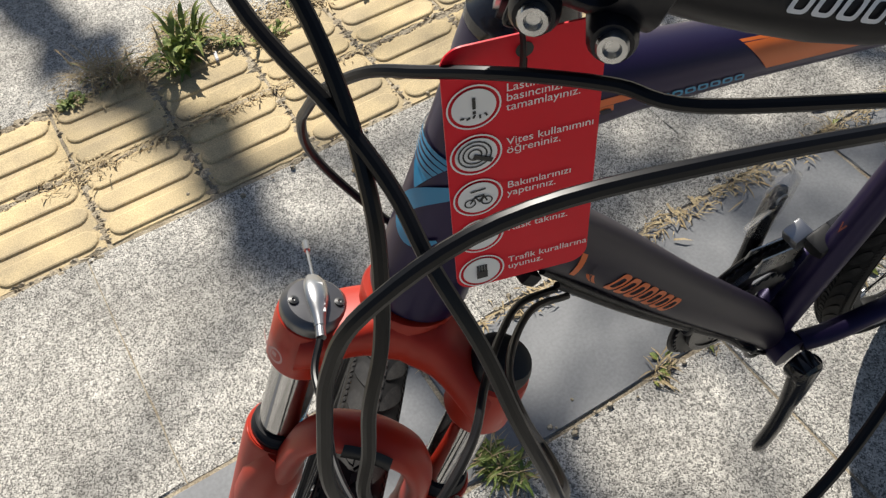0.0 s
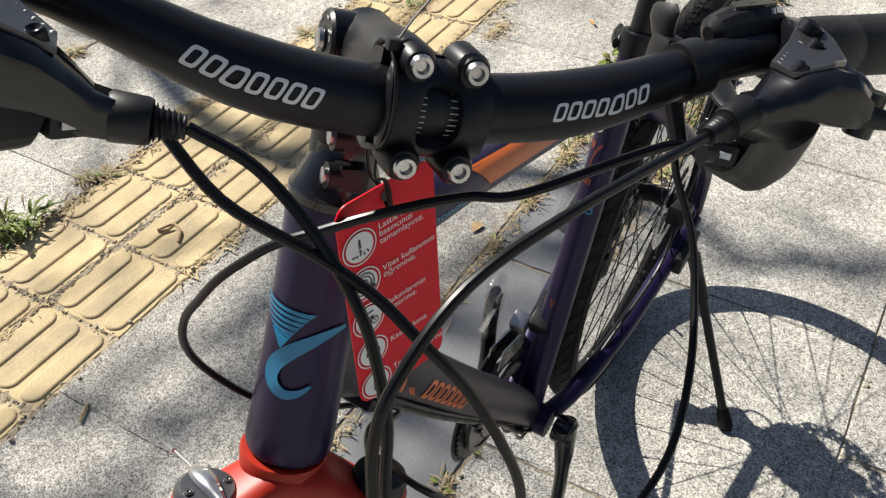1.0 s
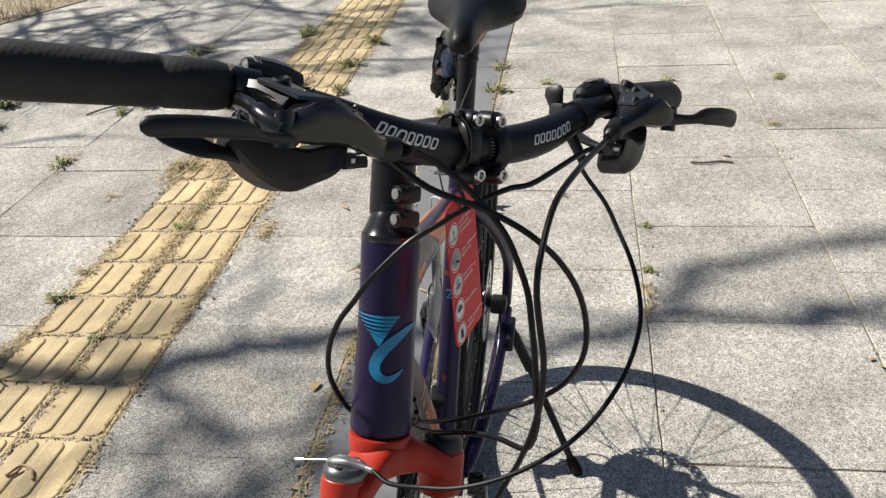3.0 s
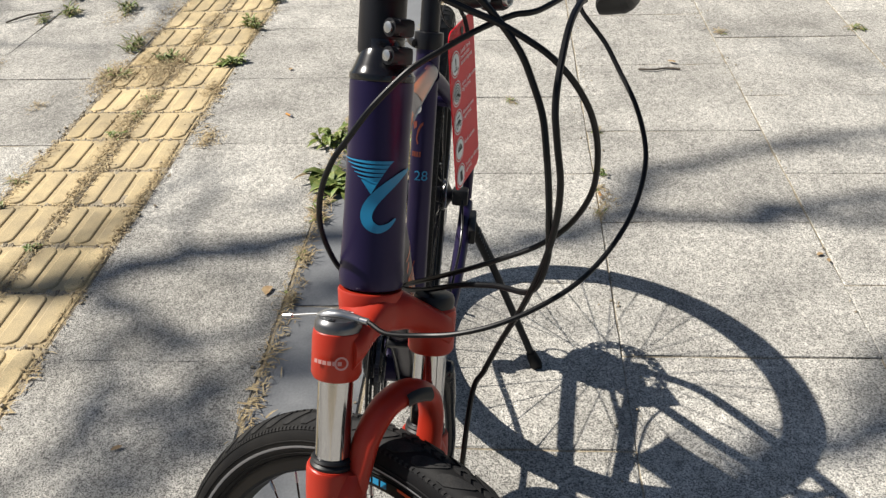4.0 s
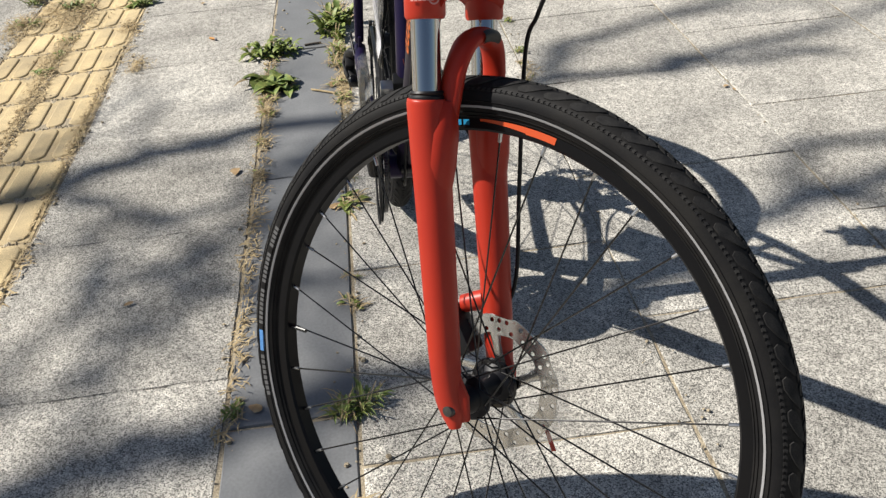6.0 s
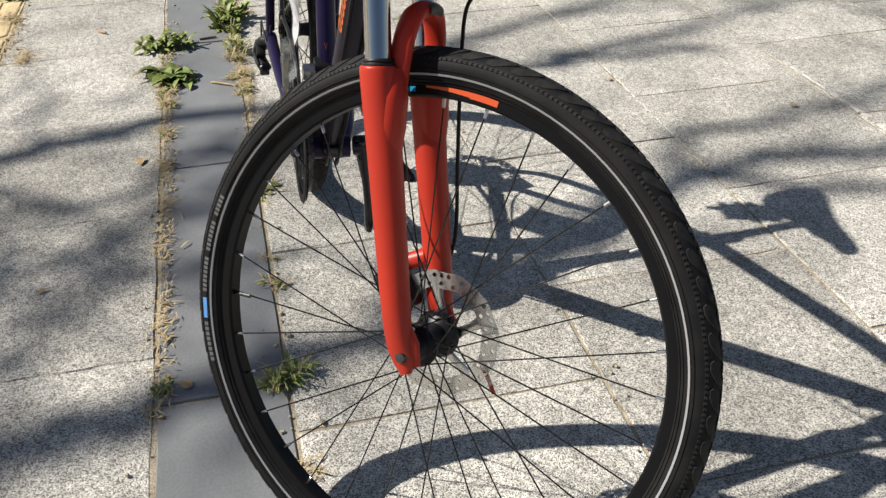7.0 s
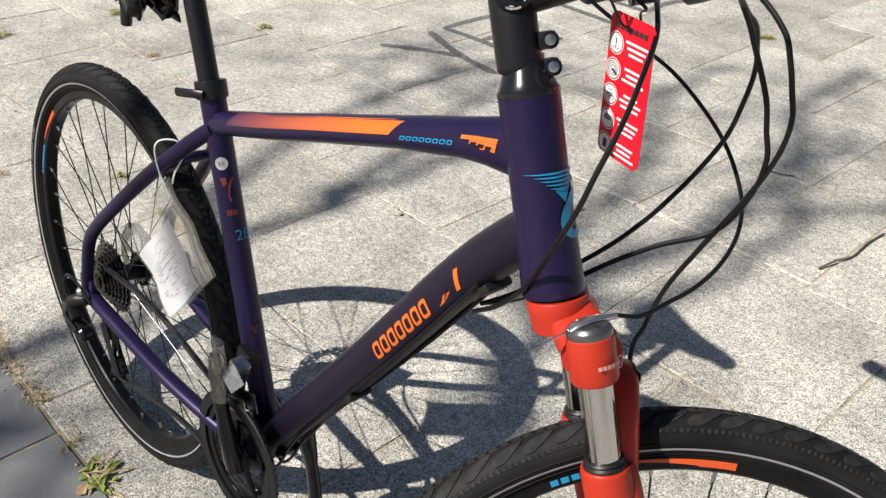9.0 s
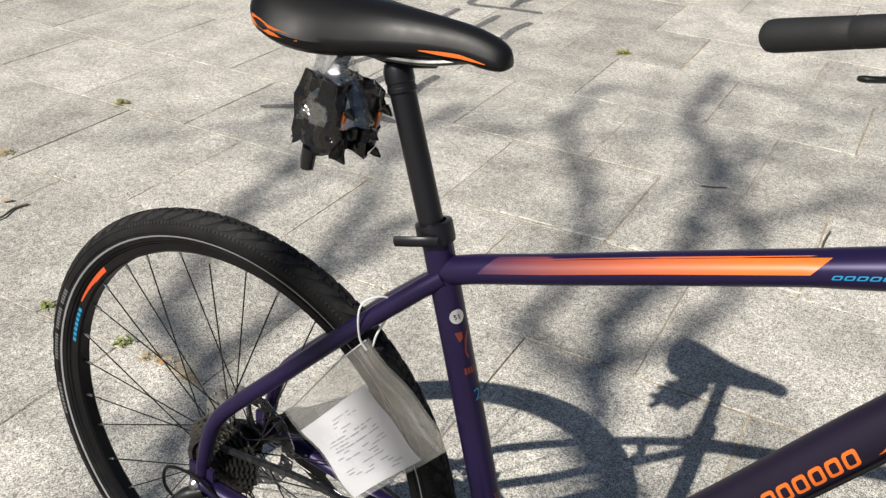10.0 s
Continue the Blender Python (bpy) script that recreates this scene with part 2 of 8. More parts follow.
def catmull(pts, n=6):
    """Points along a smooth curve through pts."""
    p = [Vector(q) for q in pts]
    p = [2 * p[0] - p[1], *p, 2 * p[-1] - p[-2]]
    out = []
    for i in range(1, len(p) - 2):
        a, b, c, d = p[i - 1 : i + 3]
        for k in range(n):
            t = k / n
            out.append(0.5 * (2 * b + (c - a) * t + (2 * a - 5 * b + 4 * c - d) * t * t + (3 * b - a - 3 * c + d) * t**3))
    out.append(p[-2])
    return out


def tube(bm, pts, radii, seg=12, caps=True, flat=1.0, up=None):
    """A swept round (or, with flat, oval) tube along pts. radii: one number, one a point, or pairs (across, up)."""
    pts = [Vector(p) for p in pts]
    n = len(pts)
    if isinstance(radii, (int, float)):
        radii = [radii] * n
    rings, side = [], None
    for i, p in enumerate(pts):
        way = (pts[min(i + 1, n - 1)] - pts[max(i - 1, 0)]).normalized()
        if up is not None:
            side = way.cross(Vector(up)).normalized()
        elif side is None:
            side = way.orthogonal().normalized()
        else:
            side = (side - way * side.dot(way)).normalized()
        other = side.cross(way)
        r = radii[i]
        a, b = r if isinstance(r, (tuple, list)) else (r, r * flat)
        rings.append([bm.verts.new(p + side * a * math.cos(2 * math.pi * k / seg) + other * b * math.sin(2 * math.pi * k / seg)) for k in range(seg)])
    for a, b in zip(rings, rings[1:]):
        for k in range(seg):
            bm.faces.new((a[k], a[(k + 1) % seg], b[(k + 1) % seg], b[k]))
    if caps:
        bm.faces.new(rings[0])
        bm.faces.new(rings[-1])
    return bm


def lathe(bm, profile, m=None, seg=24, closed=False, arc=(0, 2 * math.pi)):
    """Turns a profile of (radius, height) about the z axis of m."""
    m = m or Matrix()
    full = abs(arc[1] - arc[0] - 2 * math.pi) < 1e-6
    count = seg if full else seg + 1
    rings = []
    for r, h in profile:
        if r < 1e-6:
            rings.append([bm.verts.new(m @ Vector((0, 0, h)))] * count)
        else:
            rings.append([bm.verts.new(m @ Vector((r * math.cos(arc[0] + (arc[1] - arc[0]) * k / seg), r * math.sin(arc[0] + (arc[1] - arc[0]) * k / seg), h))) for k in range(count)])
    pairs = list(zip(rings, rings[1:]))
    if closed:
        pairs.append((rings[-1], rings[0]))
    for a, b in pairs:
        for k in range(seg):
            j = (k + 1) % count
            quad = []
            for v in (a[k], a[j], b[j], b[k]):
                if v not in quad:
                    quad.append(v)
            if len(quad) > 2:
                bm.faces.new(quad)
    return bm


def block(bm, size, m, bevel=0.0):
    """A box of that size, its edges bevelled, at m."""
    made = bmesh.ops.create_cube(bm, size=1.0, matrix=m @ Matrix.Diagonal((*size, 1)))
    if bevel:
        edges = list({e for v in made["verts"] for e in v.link_edges})
        bmesh.ops.bevel(bm, geom=edges, offset=bevel, segments=2, affect="EDGES", profile=0.6)
    return bm


def rod(bm, a, b, r, seg=12):
    return tube(bm, [a, b], r, seg)


def loft(bm, sections, caps=True):
    """Joins closed outlines with equal numbers of points."""
    rings = [[bm.verts.new(Vector(p)) for p in s] for s in sections]
    k = len(rings[0])
    for a, b in zip(rings, rings[1:]):
        for i in range(k):
            bm.faces.new((a[i], a[(i + 1) % k], b[(i + 1) % k], b[i]))
    if caps:
        bm.faces.new(rings[0])
        bm.faces.new(rings[-1])
    return bm


def slab_poly(bm, outline, low, high, lift=None):
    """A flat prism over an outline in x and y. lift maps a point to its place."""
    lift = lift or (lambda p: p)
    a = [bm.verts.new(lift(Vector((x, y, low)))) for x, y in outline]
    b = [bm.verts.new(lift(Vector((x, y, high)))) for x, y in outline]
    bm.faces.new(b)
    bm.faces.new(a[::-1])
    for i in range(len(a)):
        bm.faces.new((a[i], a[(i + 1) % len(a)], b[(i + 1) % len(a)], b[i]))
    return bm


def strip(bm, left, right, lift, out=0.0):
    """A ribbon between two rows of (u, v) points, each placed by lift(u, v, out)."""
    a = [bm.verts.new(lift(u, v, out)) for u, v in left]
    b = [bm.verts.new(lift(u, v, out)) for u, v in right]
    for i in range(len(a) - 1):
        bm.faces.new((a[i], a[i + 1], b[i + 1], b[i]))
    return bm


def plate(bm, u0, u1, v0, v1, lift, nu=4, nv=4, slant=0.0):
    """A rectangle in u and v laid on a curved surface by lift(u, v)."""
    g = [[bm.verts.new(lift(u0 + (u1 - u0) * i / nu + slant * (j / nv), v0 + (v1 - v0) * j / nv)) for j in range(nv + 1)] for i in range(nu + 1)]
    for i in range(nu):
        for j in range(nv):
            bm.faces.new((g[i][j], g[i + 1][j], g[i + 1][j + 1], g[i][j + 1]))
    return bm


def words(text, size, mat, parent, m, label="", align="LEFT", name="lettering"):
    """Lettering in the built-in font as a thin mesh."""
    curve = bpy.data.curves.new(name, "FONT")
    curve.body, curve.size, curve.align_x, curve.space_line = text, size, align, 0.85
    helper = bpy.data.objects.new(name, curve)
    scene.collection.objects.link(helper)
    bpy.context.view_layer.update()
    me = bpy.data.meshes.new_from_object(helper.evaluated_get(bpy.context.evaluated_depsgraph_get()))
    bpy.data.objects.remove(helper)
    me.materials.clear()
    me.materials.append(mat)
    ob = new(name, me)
    ob.parent, ob.matrix_basis = parent, m
    if label:
        tagged(ob, label)
    return ob


def along(a, b, roll_up=(0, 0, 1)):
    """A frame at a whose z axis points to b."""
    return Matrix.Translation(a) @ (Vector(b) - Vector(a)).to_track_quat("Z", "Y").to_matrix().to_4x4()


def thing(name, label, category, m=None, group="", kind=""):
    ob = new(name)
    if m is not None:
        ob.matrix_basis = m
    return tagged(ob, label, category, group, kind)


# ---- ground ----
PITCH = 0.533
SLATE_LOW, SLATE_HIGH = -0.345, -0.121
TACT_LOW, TACT_HIGH = -1.262, -0.845
rng = random.Random(4)

ground = finish("ground", lathe(bmesh.new(), [(0, -0.02), (40, -0.02), (1500, -0.02)], seg=48), SOIL)
tagged(ground, "bare sandy soil under the paving and far around it", "ground", kind="structure")
joint_bed = finish("joint_bed", slab_poly(bmesh.new(), [(-17, -15), (13, -15), (13, 17), (-17, 17)], -0.019, -0.0042), SOIL)
tagged(joint_bed, "brown earth and sand filling the joints between paving slabs", "joint filling", kind="structure")


def slab_mesh(name, lx, ly, thick, mat, seed, chip=0.006, side=8):
    """A slab with slightly broken upper edges, its top at zero."""
    r = random.Random(seed)
    bm = bmesh.new()
    outline = []
    for (x0, y0), (x1, y1) in (((-1, -1), (1, -1)), ((1, -1), (1, 1)), ((1, 1), (-1, 1)), ((-1, 1), (-1, -1))):
        outline += [((x0 + (x1 - x0) * k / side) * lx / 2, (y0 + (y1 - y0) * k / side) * ly / 2) for k in range(side)]
    low = [bm.verts.new((x, y, -thick)) for x, y in outline]
    rim = [bm.verts.new((x, y, -0.003)) for x, y in outline]
    top = []
    for x, y in outline:
        cut = 0.0008 + chip * r.random() ** 3
        top.append(bm.verts.new((x - math.copysign(cut, x) * (abs(x) > lx / 2 - 1e-4), y - math.copysign(cut, y) * (abs(y) > ly / 2 - 1e-4), 0)))
    for a, b in ((low, rim), (rim, top)):
        for i in range(len(a)):
            bm.faces.new((a[i], a[(i + 1) % len(a)], b[(i + 1) % len(a)], b[i]))
    bm.faces.new(top)
    me = bpy.data.meshes.new(name)
    bmesh.ops.recalc_face_normals(bm, faces=bm.faces)
    bm.to_mesh(me)
    bm.free()
    me.materials.append(mat)
    return me


def joined(name, mesh_list, places, mat, parent):
    """Many pieces in one mesh, for the ones far from the path."""
    verts, faces = [], []
    for me, m in zip(mesh_list, places):
        base = len(verts)
        verts += [tuple(m @ v.co) for v in me.vertices]
        faces += [[base + i for i in p.vertices] for p in me.polygons]
    me = bpy.data.meshes.new(name)
    me.from_pydata(verts, [], faces)
    me.materials.append(mat)
    ob = new(name, me)
    ob.parent = parent
    return tagged(ob, kind="stuff")


pavement = thing("pavement", "grey washed-concrete pavement of square slabs with weedy joints", "pavement", kind="structure")
SLABS = [slab_mesh("slab", PITCH - 0.0032, PITCH - 0.0032, 0.015, CONCRETE, s) for s in range(5)]
NARROW = [slab_mesh("slab", PITCH - 0.016, 0.492, 0.015, CONCRETE, 20 + s) for s in range(3)]
FARSLAB = slab_mesh("slab", PITCH - 0.0045, PITCH - 0.0045, 0.015, CONCRETE, 90, side=1)
FARNARROW = slab_mesh("slab", PITCH - 0.016, 0.492, 0.015, CONCRETE, 91, side=1)
lanes = []
y = SLATE_HIGH + 0.003
for k in range(30):
    lanes.append((y + PITCH / 2, (-0.17 if k % 2 == 0 else 0.09) + 0.0, SLABS, PITCH, PITCH))
    y += PITCH
lanes.append(((SLATE_LOW + TACT_HIGH) / 2, 0.13, NARROW, 0.516, 0.5))
y = TACT_LOW - 0.003
for k in range(25):
    lanes.append((y - PITCH / 2, (0.17 if k % 2 == 0 else -0.08), SLABS, PITCH, PITCH))
    y -= PITCH
far_mesh, far_place, count = [], [], 0
for yc, joint, meshes, px, py in lanes:
    for i in range(-31, 24):
        xc = joint + px * (i + 0.5)
        m = pose(xc + rng.uniform(-0.0012, 0.0012), yc + rng.uniform(-0.0012, 0.0012), -rng.random() * 0.003, rng.uniform(-0.12, 0.12), rng.uniform(-0.12, 0.12), rng.choice((0, 180)) + rng.uniform(-0.25, 0.25))
        me = rng.choice(meshes if -6 < xc < 4 and -5 < yc < 6 else (FARSLAB if py > 0.51 else FARNARROW,))
        if -3.6 < xc < 2.2 and -3.0 < yc < 4.0 and count < 300:
            share("slab", me, pavement, m)
            count += 1
        else:
            far_mesh.append(me)
            far_place.append(m)
joined("far_slabs", far_mesh, far_place, CONCRETE, pavement)

slate_strip = thing("slate_strip", "strip of smooth dark grey slate slabs set flush in the pavement", "paving strip", kind="structure")
SLATES = [slab_mesh("slate_slab", 0.842, SLATE_HIGH - SLATE_LOW - 0.006, 0.015, SLATE, 40 + s, chip=0.003) for s in range(2)]
for i in range(-20, 14):
    share("slate_slab", SLATES[i % 2], slate_strip, pose(0.78 + 0.85 * (i + 0.5), (SLATE_LOW + SLATE_HIGH) / 2, 0.0005 - rng.random() * 0.001, rng.uniform(-0.1, 0.1), rng.uniform(-0.08, 0.08), rng.choice((0, 180))))


def tactile_mesh(seed):
    """A ribbed guiding tile: a base with three raised bars with round ends."""
    r = random.Random(seed)
    me0 = slab_mesh("base", 0.200, 0.200, 0.014, TACTILE, seed, chip=0.004)
    bm = bmesh.new()
    bm.from_mesh(me0)
    for k in range(3):
        yc = (k - 1) * 0.0655 + r.uniform(-0.001, 0.001)
        rows = []
        for grow, h in ((0.0045, -0.0008), (0.0015, 0.0036), (-0.0015, 0.0048)):
            half, w, ring = 0.068, 0.0215 + grow, []
            for s in range(16):
                a = 2 * math.pi * (s + 0.5) / 16
                cx = half if math.cos(a) > 0 else -half
                ring.append(Vector((cx + w * math.cos(a), yc + w * math.sin(a), h)))
            rows.append(ring)
        rings = [[bm.verts.new(p) for p in ring] for ring in rows]
        for a, b in zip(rings, rings[1:]):
            for s in range(16):
                bm.faces.new((a[s], a[(s + 1) % 16], b[(s + 1) % 16], b[s]))
        bm.faces.new(rings[-1])
    me = bpy.data.meshes.new("tactile_tile")
    bmesh.ops.recalc_face_normals(bm, faces=bm.faces)
    bm.to_mesh(me)
    bm.free()
    me.materials.append(TACTILE)
    return me


tactile_path = thing("tactile_path", "dusty yellow ribbed guiding tiles in two rows, weeds in the joints", "tactile paving", kind="structure")
TACTILES = [tactile_mesh(60 + s) for s in range(4)]
tile_mesh, tile_place = [], []
for i in range(-80, 59):
    for j in range(2):
        me, m = TACTILES[rng.randrange(4)], (pose(0.09 + 0.205 * (i + 0.5) + rng.uniform(-0.002, 0.002), TACT_HIGH - 0.103 - 0.211 * j + rng.uniform(-0.002, 0.002), -0.001 - rng.random() * 0.003, rng.uniform(-0.4, 0.4), rng.uniform(-0.4, 0.4), rng.uniform(-0.7, 0.7)))
        if -34 <= i < 12:
            share("tactile_tile", me, tactile_path, m)
        else:
            tile_mesh.append(me)
            tile_place.append(m)
joined("far_tiles", tile_mesh, tile_place, TACTILE, tactile_path)


# ---- bicycle ----
LEAN = 5.08
BIKE = pose(0.031, -0.0084, 0, -LEAN, 0, 0)
bike = thing("bicycle", "violet city bicycle with red suspension fork, leaning on its kickstand", "bicycle", BIKE)
RA = Vector((0, 0, 0.3605))
BB = Vector((0.445, 0, 0.293))
ST = Vector((0.298, 0, 0.795))
HT, HB = Vector((0.835, 0, 0.952)), Vector((0.898, 0, 0.788))
AXIS = (HT - HB).normalized()
STEER = radians(48.3)
ahead0 = Vector((AXIS.z, 0, -AXIS.x))
fwd = ahead0 * math.cos(STEER) + Vector((0, 1, 0)) * math.sin(STEER)
left = -ahead0 * math.sin(STEER) + Vector((0, 1, 0)) * math.cos(STEER)
FORK = Matrix(((fwd.x, left.x, AXIS.x, HB.x), (fwd.y, left.y, AXIS.y, HB.y), (fwd.z, left.z, AXIS.z, HB.z), (0, 0, 0, 1)))
SHIFT = -0.005
FRAMEHEAD = Matrix(((ahead0.x, 0, AXIS.x, HB.x - 0.004), (0, 1, 0, SHIFT), (ahead0.z, 0, AXIS.z, HB.z), (0, 0, 0, 1)))

STEERER = Matrix.Translation((0, SHIFT, 0)) @ FORK


def F(f, l, w):
    return FORK @ Vector((f, l, w))


# frame: main tubes in one welded body
bm = bmesh.new()
seat_way = (ST - BB).normalized()
tube(bm, [BB, BB + seat_way * 0.2, ST], [(0.0185, 0.0185), (0.0175, 0.0175), (0.0172, 0.0172)], 24)
TOP = [(0.31, 0.7438, 0.0166, 0.0165), (0.355, 0.7602, 0.0164, 0.017), (0.437, 0.7856, 0.0164, 0.0175), (0.542, 0.8204, 0.0165, 0.0185), (0.619, 0.8452, 0.0167, 0.0195), (0.676, 0.8637, 0.0169, 0.0205), (0.724, 0.8781, 0.0187, 0.0212), (0.763, 0.8898, 0.0195, 0.0218), (0.796, 0.8981, 0.0226, 0.0225), (0.825, 0.9036, 0.0267, 0.0232), (0.849, 0.9076, 0.0306, 0.0238)]
tube(bm, [(x, SHIFT * ((x - 0.310) / 0.539) ** 2, z) for x, z, h, w in TOP], [(h, w) for x, z, h, w in TOP], 32, up=(0, 1, 0))
head = [(0.0255, 0.178), (0.0270, 0.176), (0.0270, 0.16), (0.0264, 0.15), (0.0262, 0.11), (0.0266, 0.07), (0.0276, 0.03), (0.0284, 0.012), (0.0284, 0.004), (0.0275, 0.001)]
lathe(bm, head, FRAMEHEAD, 36)
lathe(bm, [(0.0, -0.036), (0.021, -0.036), (0.021, 0.036), (0.0, 0.036)], Matrix.Translation(BB) @ pose(0, 0, 0, 90), 24)
frame_body = part("frame", bm, PAINT, bike, "dark violet welded aluminium frame")
down = [HB + Vector((-0.026, -0.003, 0.062)), HB + Vector((-0.112, -0.002, -0.034)), (HB + BB) / 2 + Vector((-0.025, 0, 0.024)), BB + Vector((0.052, 0, 0.076)), BB + Vector((0.004, 0, 0.004))]
part("down_tube", tube(bmesh.new(), catmull(down, 5), [(0.0238 + 0.0022 * math.sin(i / 20 * math.pi), 0.0225 - 0.0010 * math.sin(i / 20 * math.pi)) for i in range(21)], 28, up=(0, 1, 0)), DARKPAINT, frame_body, "dark down tube with orange markings")
for s in (-1, 1):
    stay = catmull([(0.318, 0.008 * s, 0.742), (0.285, 0.021 * s, 0.714), (0.215, 0.043 * s, 0.650), (0.13, 0.062 * s, 0.566), (0.055, 0.069 * s, 0.492), (0.026, 0.070 * s, 0.450), (0.010, 0.070 * s, 0.395), (0.004, 0.070 * s, 0.362)], 5)
    part("seat_stay", tube(bmesh.new(), stay, [0.0115 - 0.002 * i / len(stay) for i in range(len(stay))], 14), PAINT, frame_body)
    stay = catmull([(0.426, 0.030 * s, 0.296), (0.374, 0.044 * s, 0.303), (0.25, 0.060 * s, 0.318), (0.08, 0.069 * s, 0.340), (0.004, 0.070 * s, 0.348)], 5)
    part("chain_stay", tube(bmesh.new(), stay, [(0.0105, 0.013)] * len(stay), 14, up=(0, 1, 0)), PAINT, frame_body)
    bm = bmesh.new()
    block(bm, (0.044, 0.006, 0.05), pose(0.004, 0.070 * s, 0.352), 0.002)
    part("dropout", bm, PAINT, frame_body)
part("stay_bridge", tube(bmesh.new(), [(0.228, -0.039, 0.662), (0.238, 0, 0.669), (0.228, 0.039, 0.662)], 0.008, 10), PAINT, frame_body)


def wheel(name, label, m, rear):
    """A spoked wheel about its y axis: rim, tyre with tread, hub, spokes, brake disc, valve."""
    turn = pose(0, 0, 0, 90)
    bm = bmesh.new()
    lathe(bm, [(0.3025, -0.0085), (0.3025, 0.0085), (0.3052, 0.0115), (0.3145, 0.0125), (0.3165, 0.0125), (0.3165, 0.0105), (0.309, 0.0095), (0.309, -0.0095), (0.3165, -0.0105), (0.3165, -0.0125), (0.3145, -0.0125), (0.3052, -0.0115)], turn, 96, closed=True)
    w = part(name, bm, RIM, bike, label, m)
    bm = bmesh.new()
    profile = []
    for k in range(19):
        a = math.pi * (k / 18) * 1.22 - math.pi * 0.11
        profile.append((0.3375 + 0.0218 * math.sin(a), 0.0218 * math.cos(a)))
    profile = [(0.3150, 0.0116), (0.3200, 0.0150), (0.3255, 0.0185)] + profile + [(0.3255, -0.0185), (0.3200, -0.0150), (0.3150, -0.0116)]
    lathe(bm, profile, turn, 128)
    tyre = part("tyre", bm, RUBBER, w, "black city tyre with a reflective ring")
    for s in (-1, 1):
        for r, y in ((0.3185, 0.0141), (0.3225, 0.0168), (0.3352, 0.0217), (0.3465, 0.0197)):
            part("sidewall_ridge", lathe(bmesh.new(), [(r - 0.0007, s * (y - 0.0006)), (r, s * (y + 0.0010)), (r + 0.0007, s * (y - 0.0002))], turn, 96), RUBBER, w)
    # tread: raised curved shoulder lugs and small centre ribs, joined
    bm = bmesh.new()

    def tread_point(ang, across, up):
        r = 0.3375 + (0.0218 + up) * math.sqrt(max(0.0, 1 - (across / 0.0226) ** 2))
        return (r * math.cos(ang), across * (1 + up * 12), r * math.sin(ang))

    def lug(edge_a, edge_b, high=0.0013):
        """A raised pad between two rows of (angle, across)."""
        a = [bm.verts.new(tread_point(*q, high)) for q in edge_a]
        b = [bm.verts.new(tread_point(*q, high)) for q in edge_b]
        for i in range(len(a) - 1):
            bm.faces.new((a[i], a[i + 1], b[i + 1], b[i]))
        rim_top = a + b[::-1]
        foot = [bm.verts.new(tread_point(*q, -0.0006)) for q in edge_a + edge_b[::-1]]
        for i in range(len(foot)):
            j = (i + 1) % len(foot)
            bm.faces.new((rim_top[i], rim_top[j], foot[j], foot[i]))

    for k in range(72):
        for s in (-1, 1):
            a0 = 2 * math.pi * (k + (0.5 if s > 0 else 0)) / 72
            lows, highs = [], []
            for i in range(6):
                t = i / 5
                ang = a0 + 0.098 * t - 0.030 * t * t
                half = (0.010, 0.024, 0.030, 0.031, 0.027, 0.012)[i]
                lows.append((ang - half, s * (0.0042 + 0.0136 * t)))
                highs.append((ang + half, s * (0.0042 + 0.0136 * t)))
            lug(lows, highs)
    for k in range(190):
        a0 = 2 * math.pi * k / 190
        lug([(a0, -0.0032), (a0 + 0.010, 0.0), (a0, 0.0032)], [(a0 + 0.021, -0.0032), (a0 + 0.031, 0.0), (a0 + 0.021, 0.0032)])
    # fine slanted ribs between the lugs and the reflective ring
    for k in range(340):
        for s in (-1, 1):
            a0 = 2 * math.pi * k / 340
            lug([(a0, s * 0.0190), (a0 + 0.004, s * 0.0200), (a0 + 0.002, s * 0.0208)], [(a0 + 0.009, s * 0.0190), (a0 + 0.013, s * 0.0200), (a0 + 0.011, s * 0.0208)], 0.0005)
    tagged(part("tread", bm, DUSTY, w), kind="stuff")
    bm = bmesh.new()
    for s in (-1, 1):
        lathe(bm, [(0.3280, s * 0.0206), (0.3292, s * 0.0214), (0.3306, s * 0.0218)], turn, 128)
    part("reflective_ring", bm, RINGPRINT, w, "thin grey reflective ring on the sidewalls")
    bm = bmesh.new()
    lathe(bm, [(0.0, -0.052), (0.009, -0.052), (0.012, -0.040), (0.020, -0.035), (0.0270, -0.032), (0.0270, -0.028), (0.017, -0.022), (0.0135, 0.0), (0.017, 0.015), (0.0270, 0.019), (0.0270, 0.023), (0.018, 0.027), (0.016, 0.040), (0.009, 0.052), (0.0, 0.052)], turn, 28)
    part("hub", bm, BLACK, w, "black aluminium hub")
    spoke_mesh = bpy.data.meshes.new("spoke")
    bm = bmesh.new()
    rod(bm, (0, 0, 0), (0, 0, 1), 0.00105, 6)
    bm.to_mesh(spoke_mesh)
    bm.free()
    spoke_mesh.materials.append(SPOKE)
    nipple_mesh = bpy.data.meshes.new("nipple")
    bm = lathe(bmesh.new(), [(0.0, 0.0), (0.0021, 0.0), (0.0021, 0.011), (0.0013, 0.012), (0.0, 0.012)], Matrix(), 8)
    bm.to_mesh(nipple_mesh)
    bm.free()
    nipple_mesh.materials.append(STEEL)
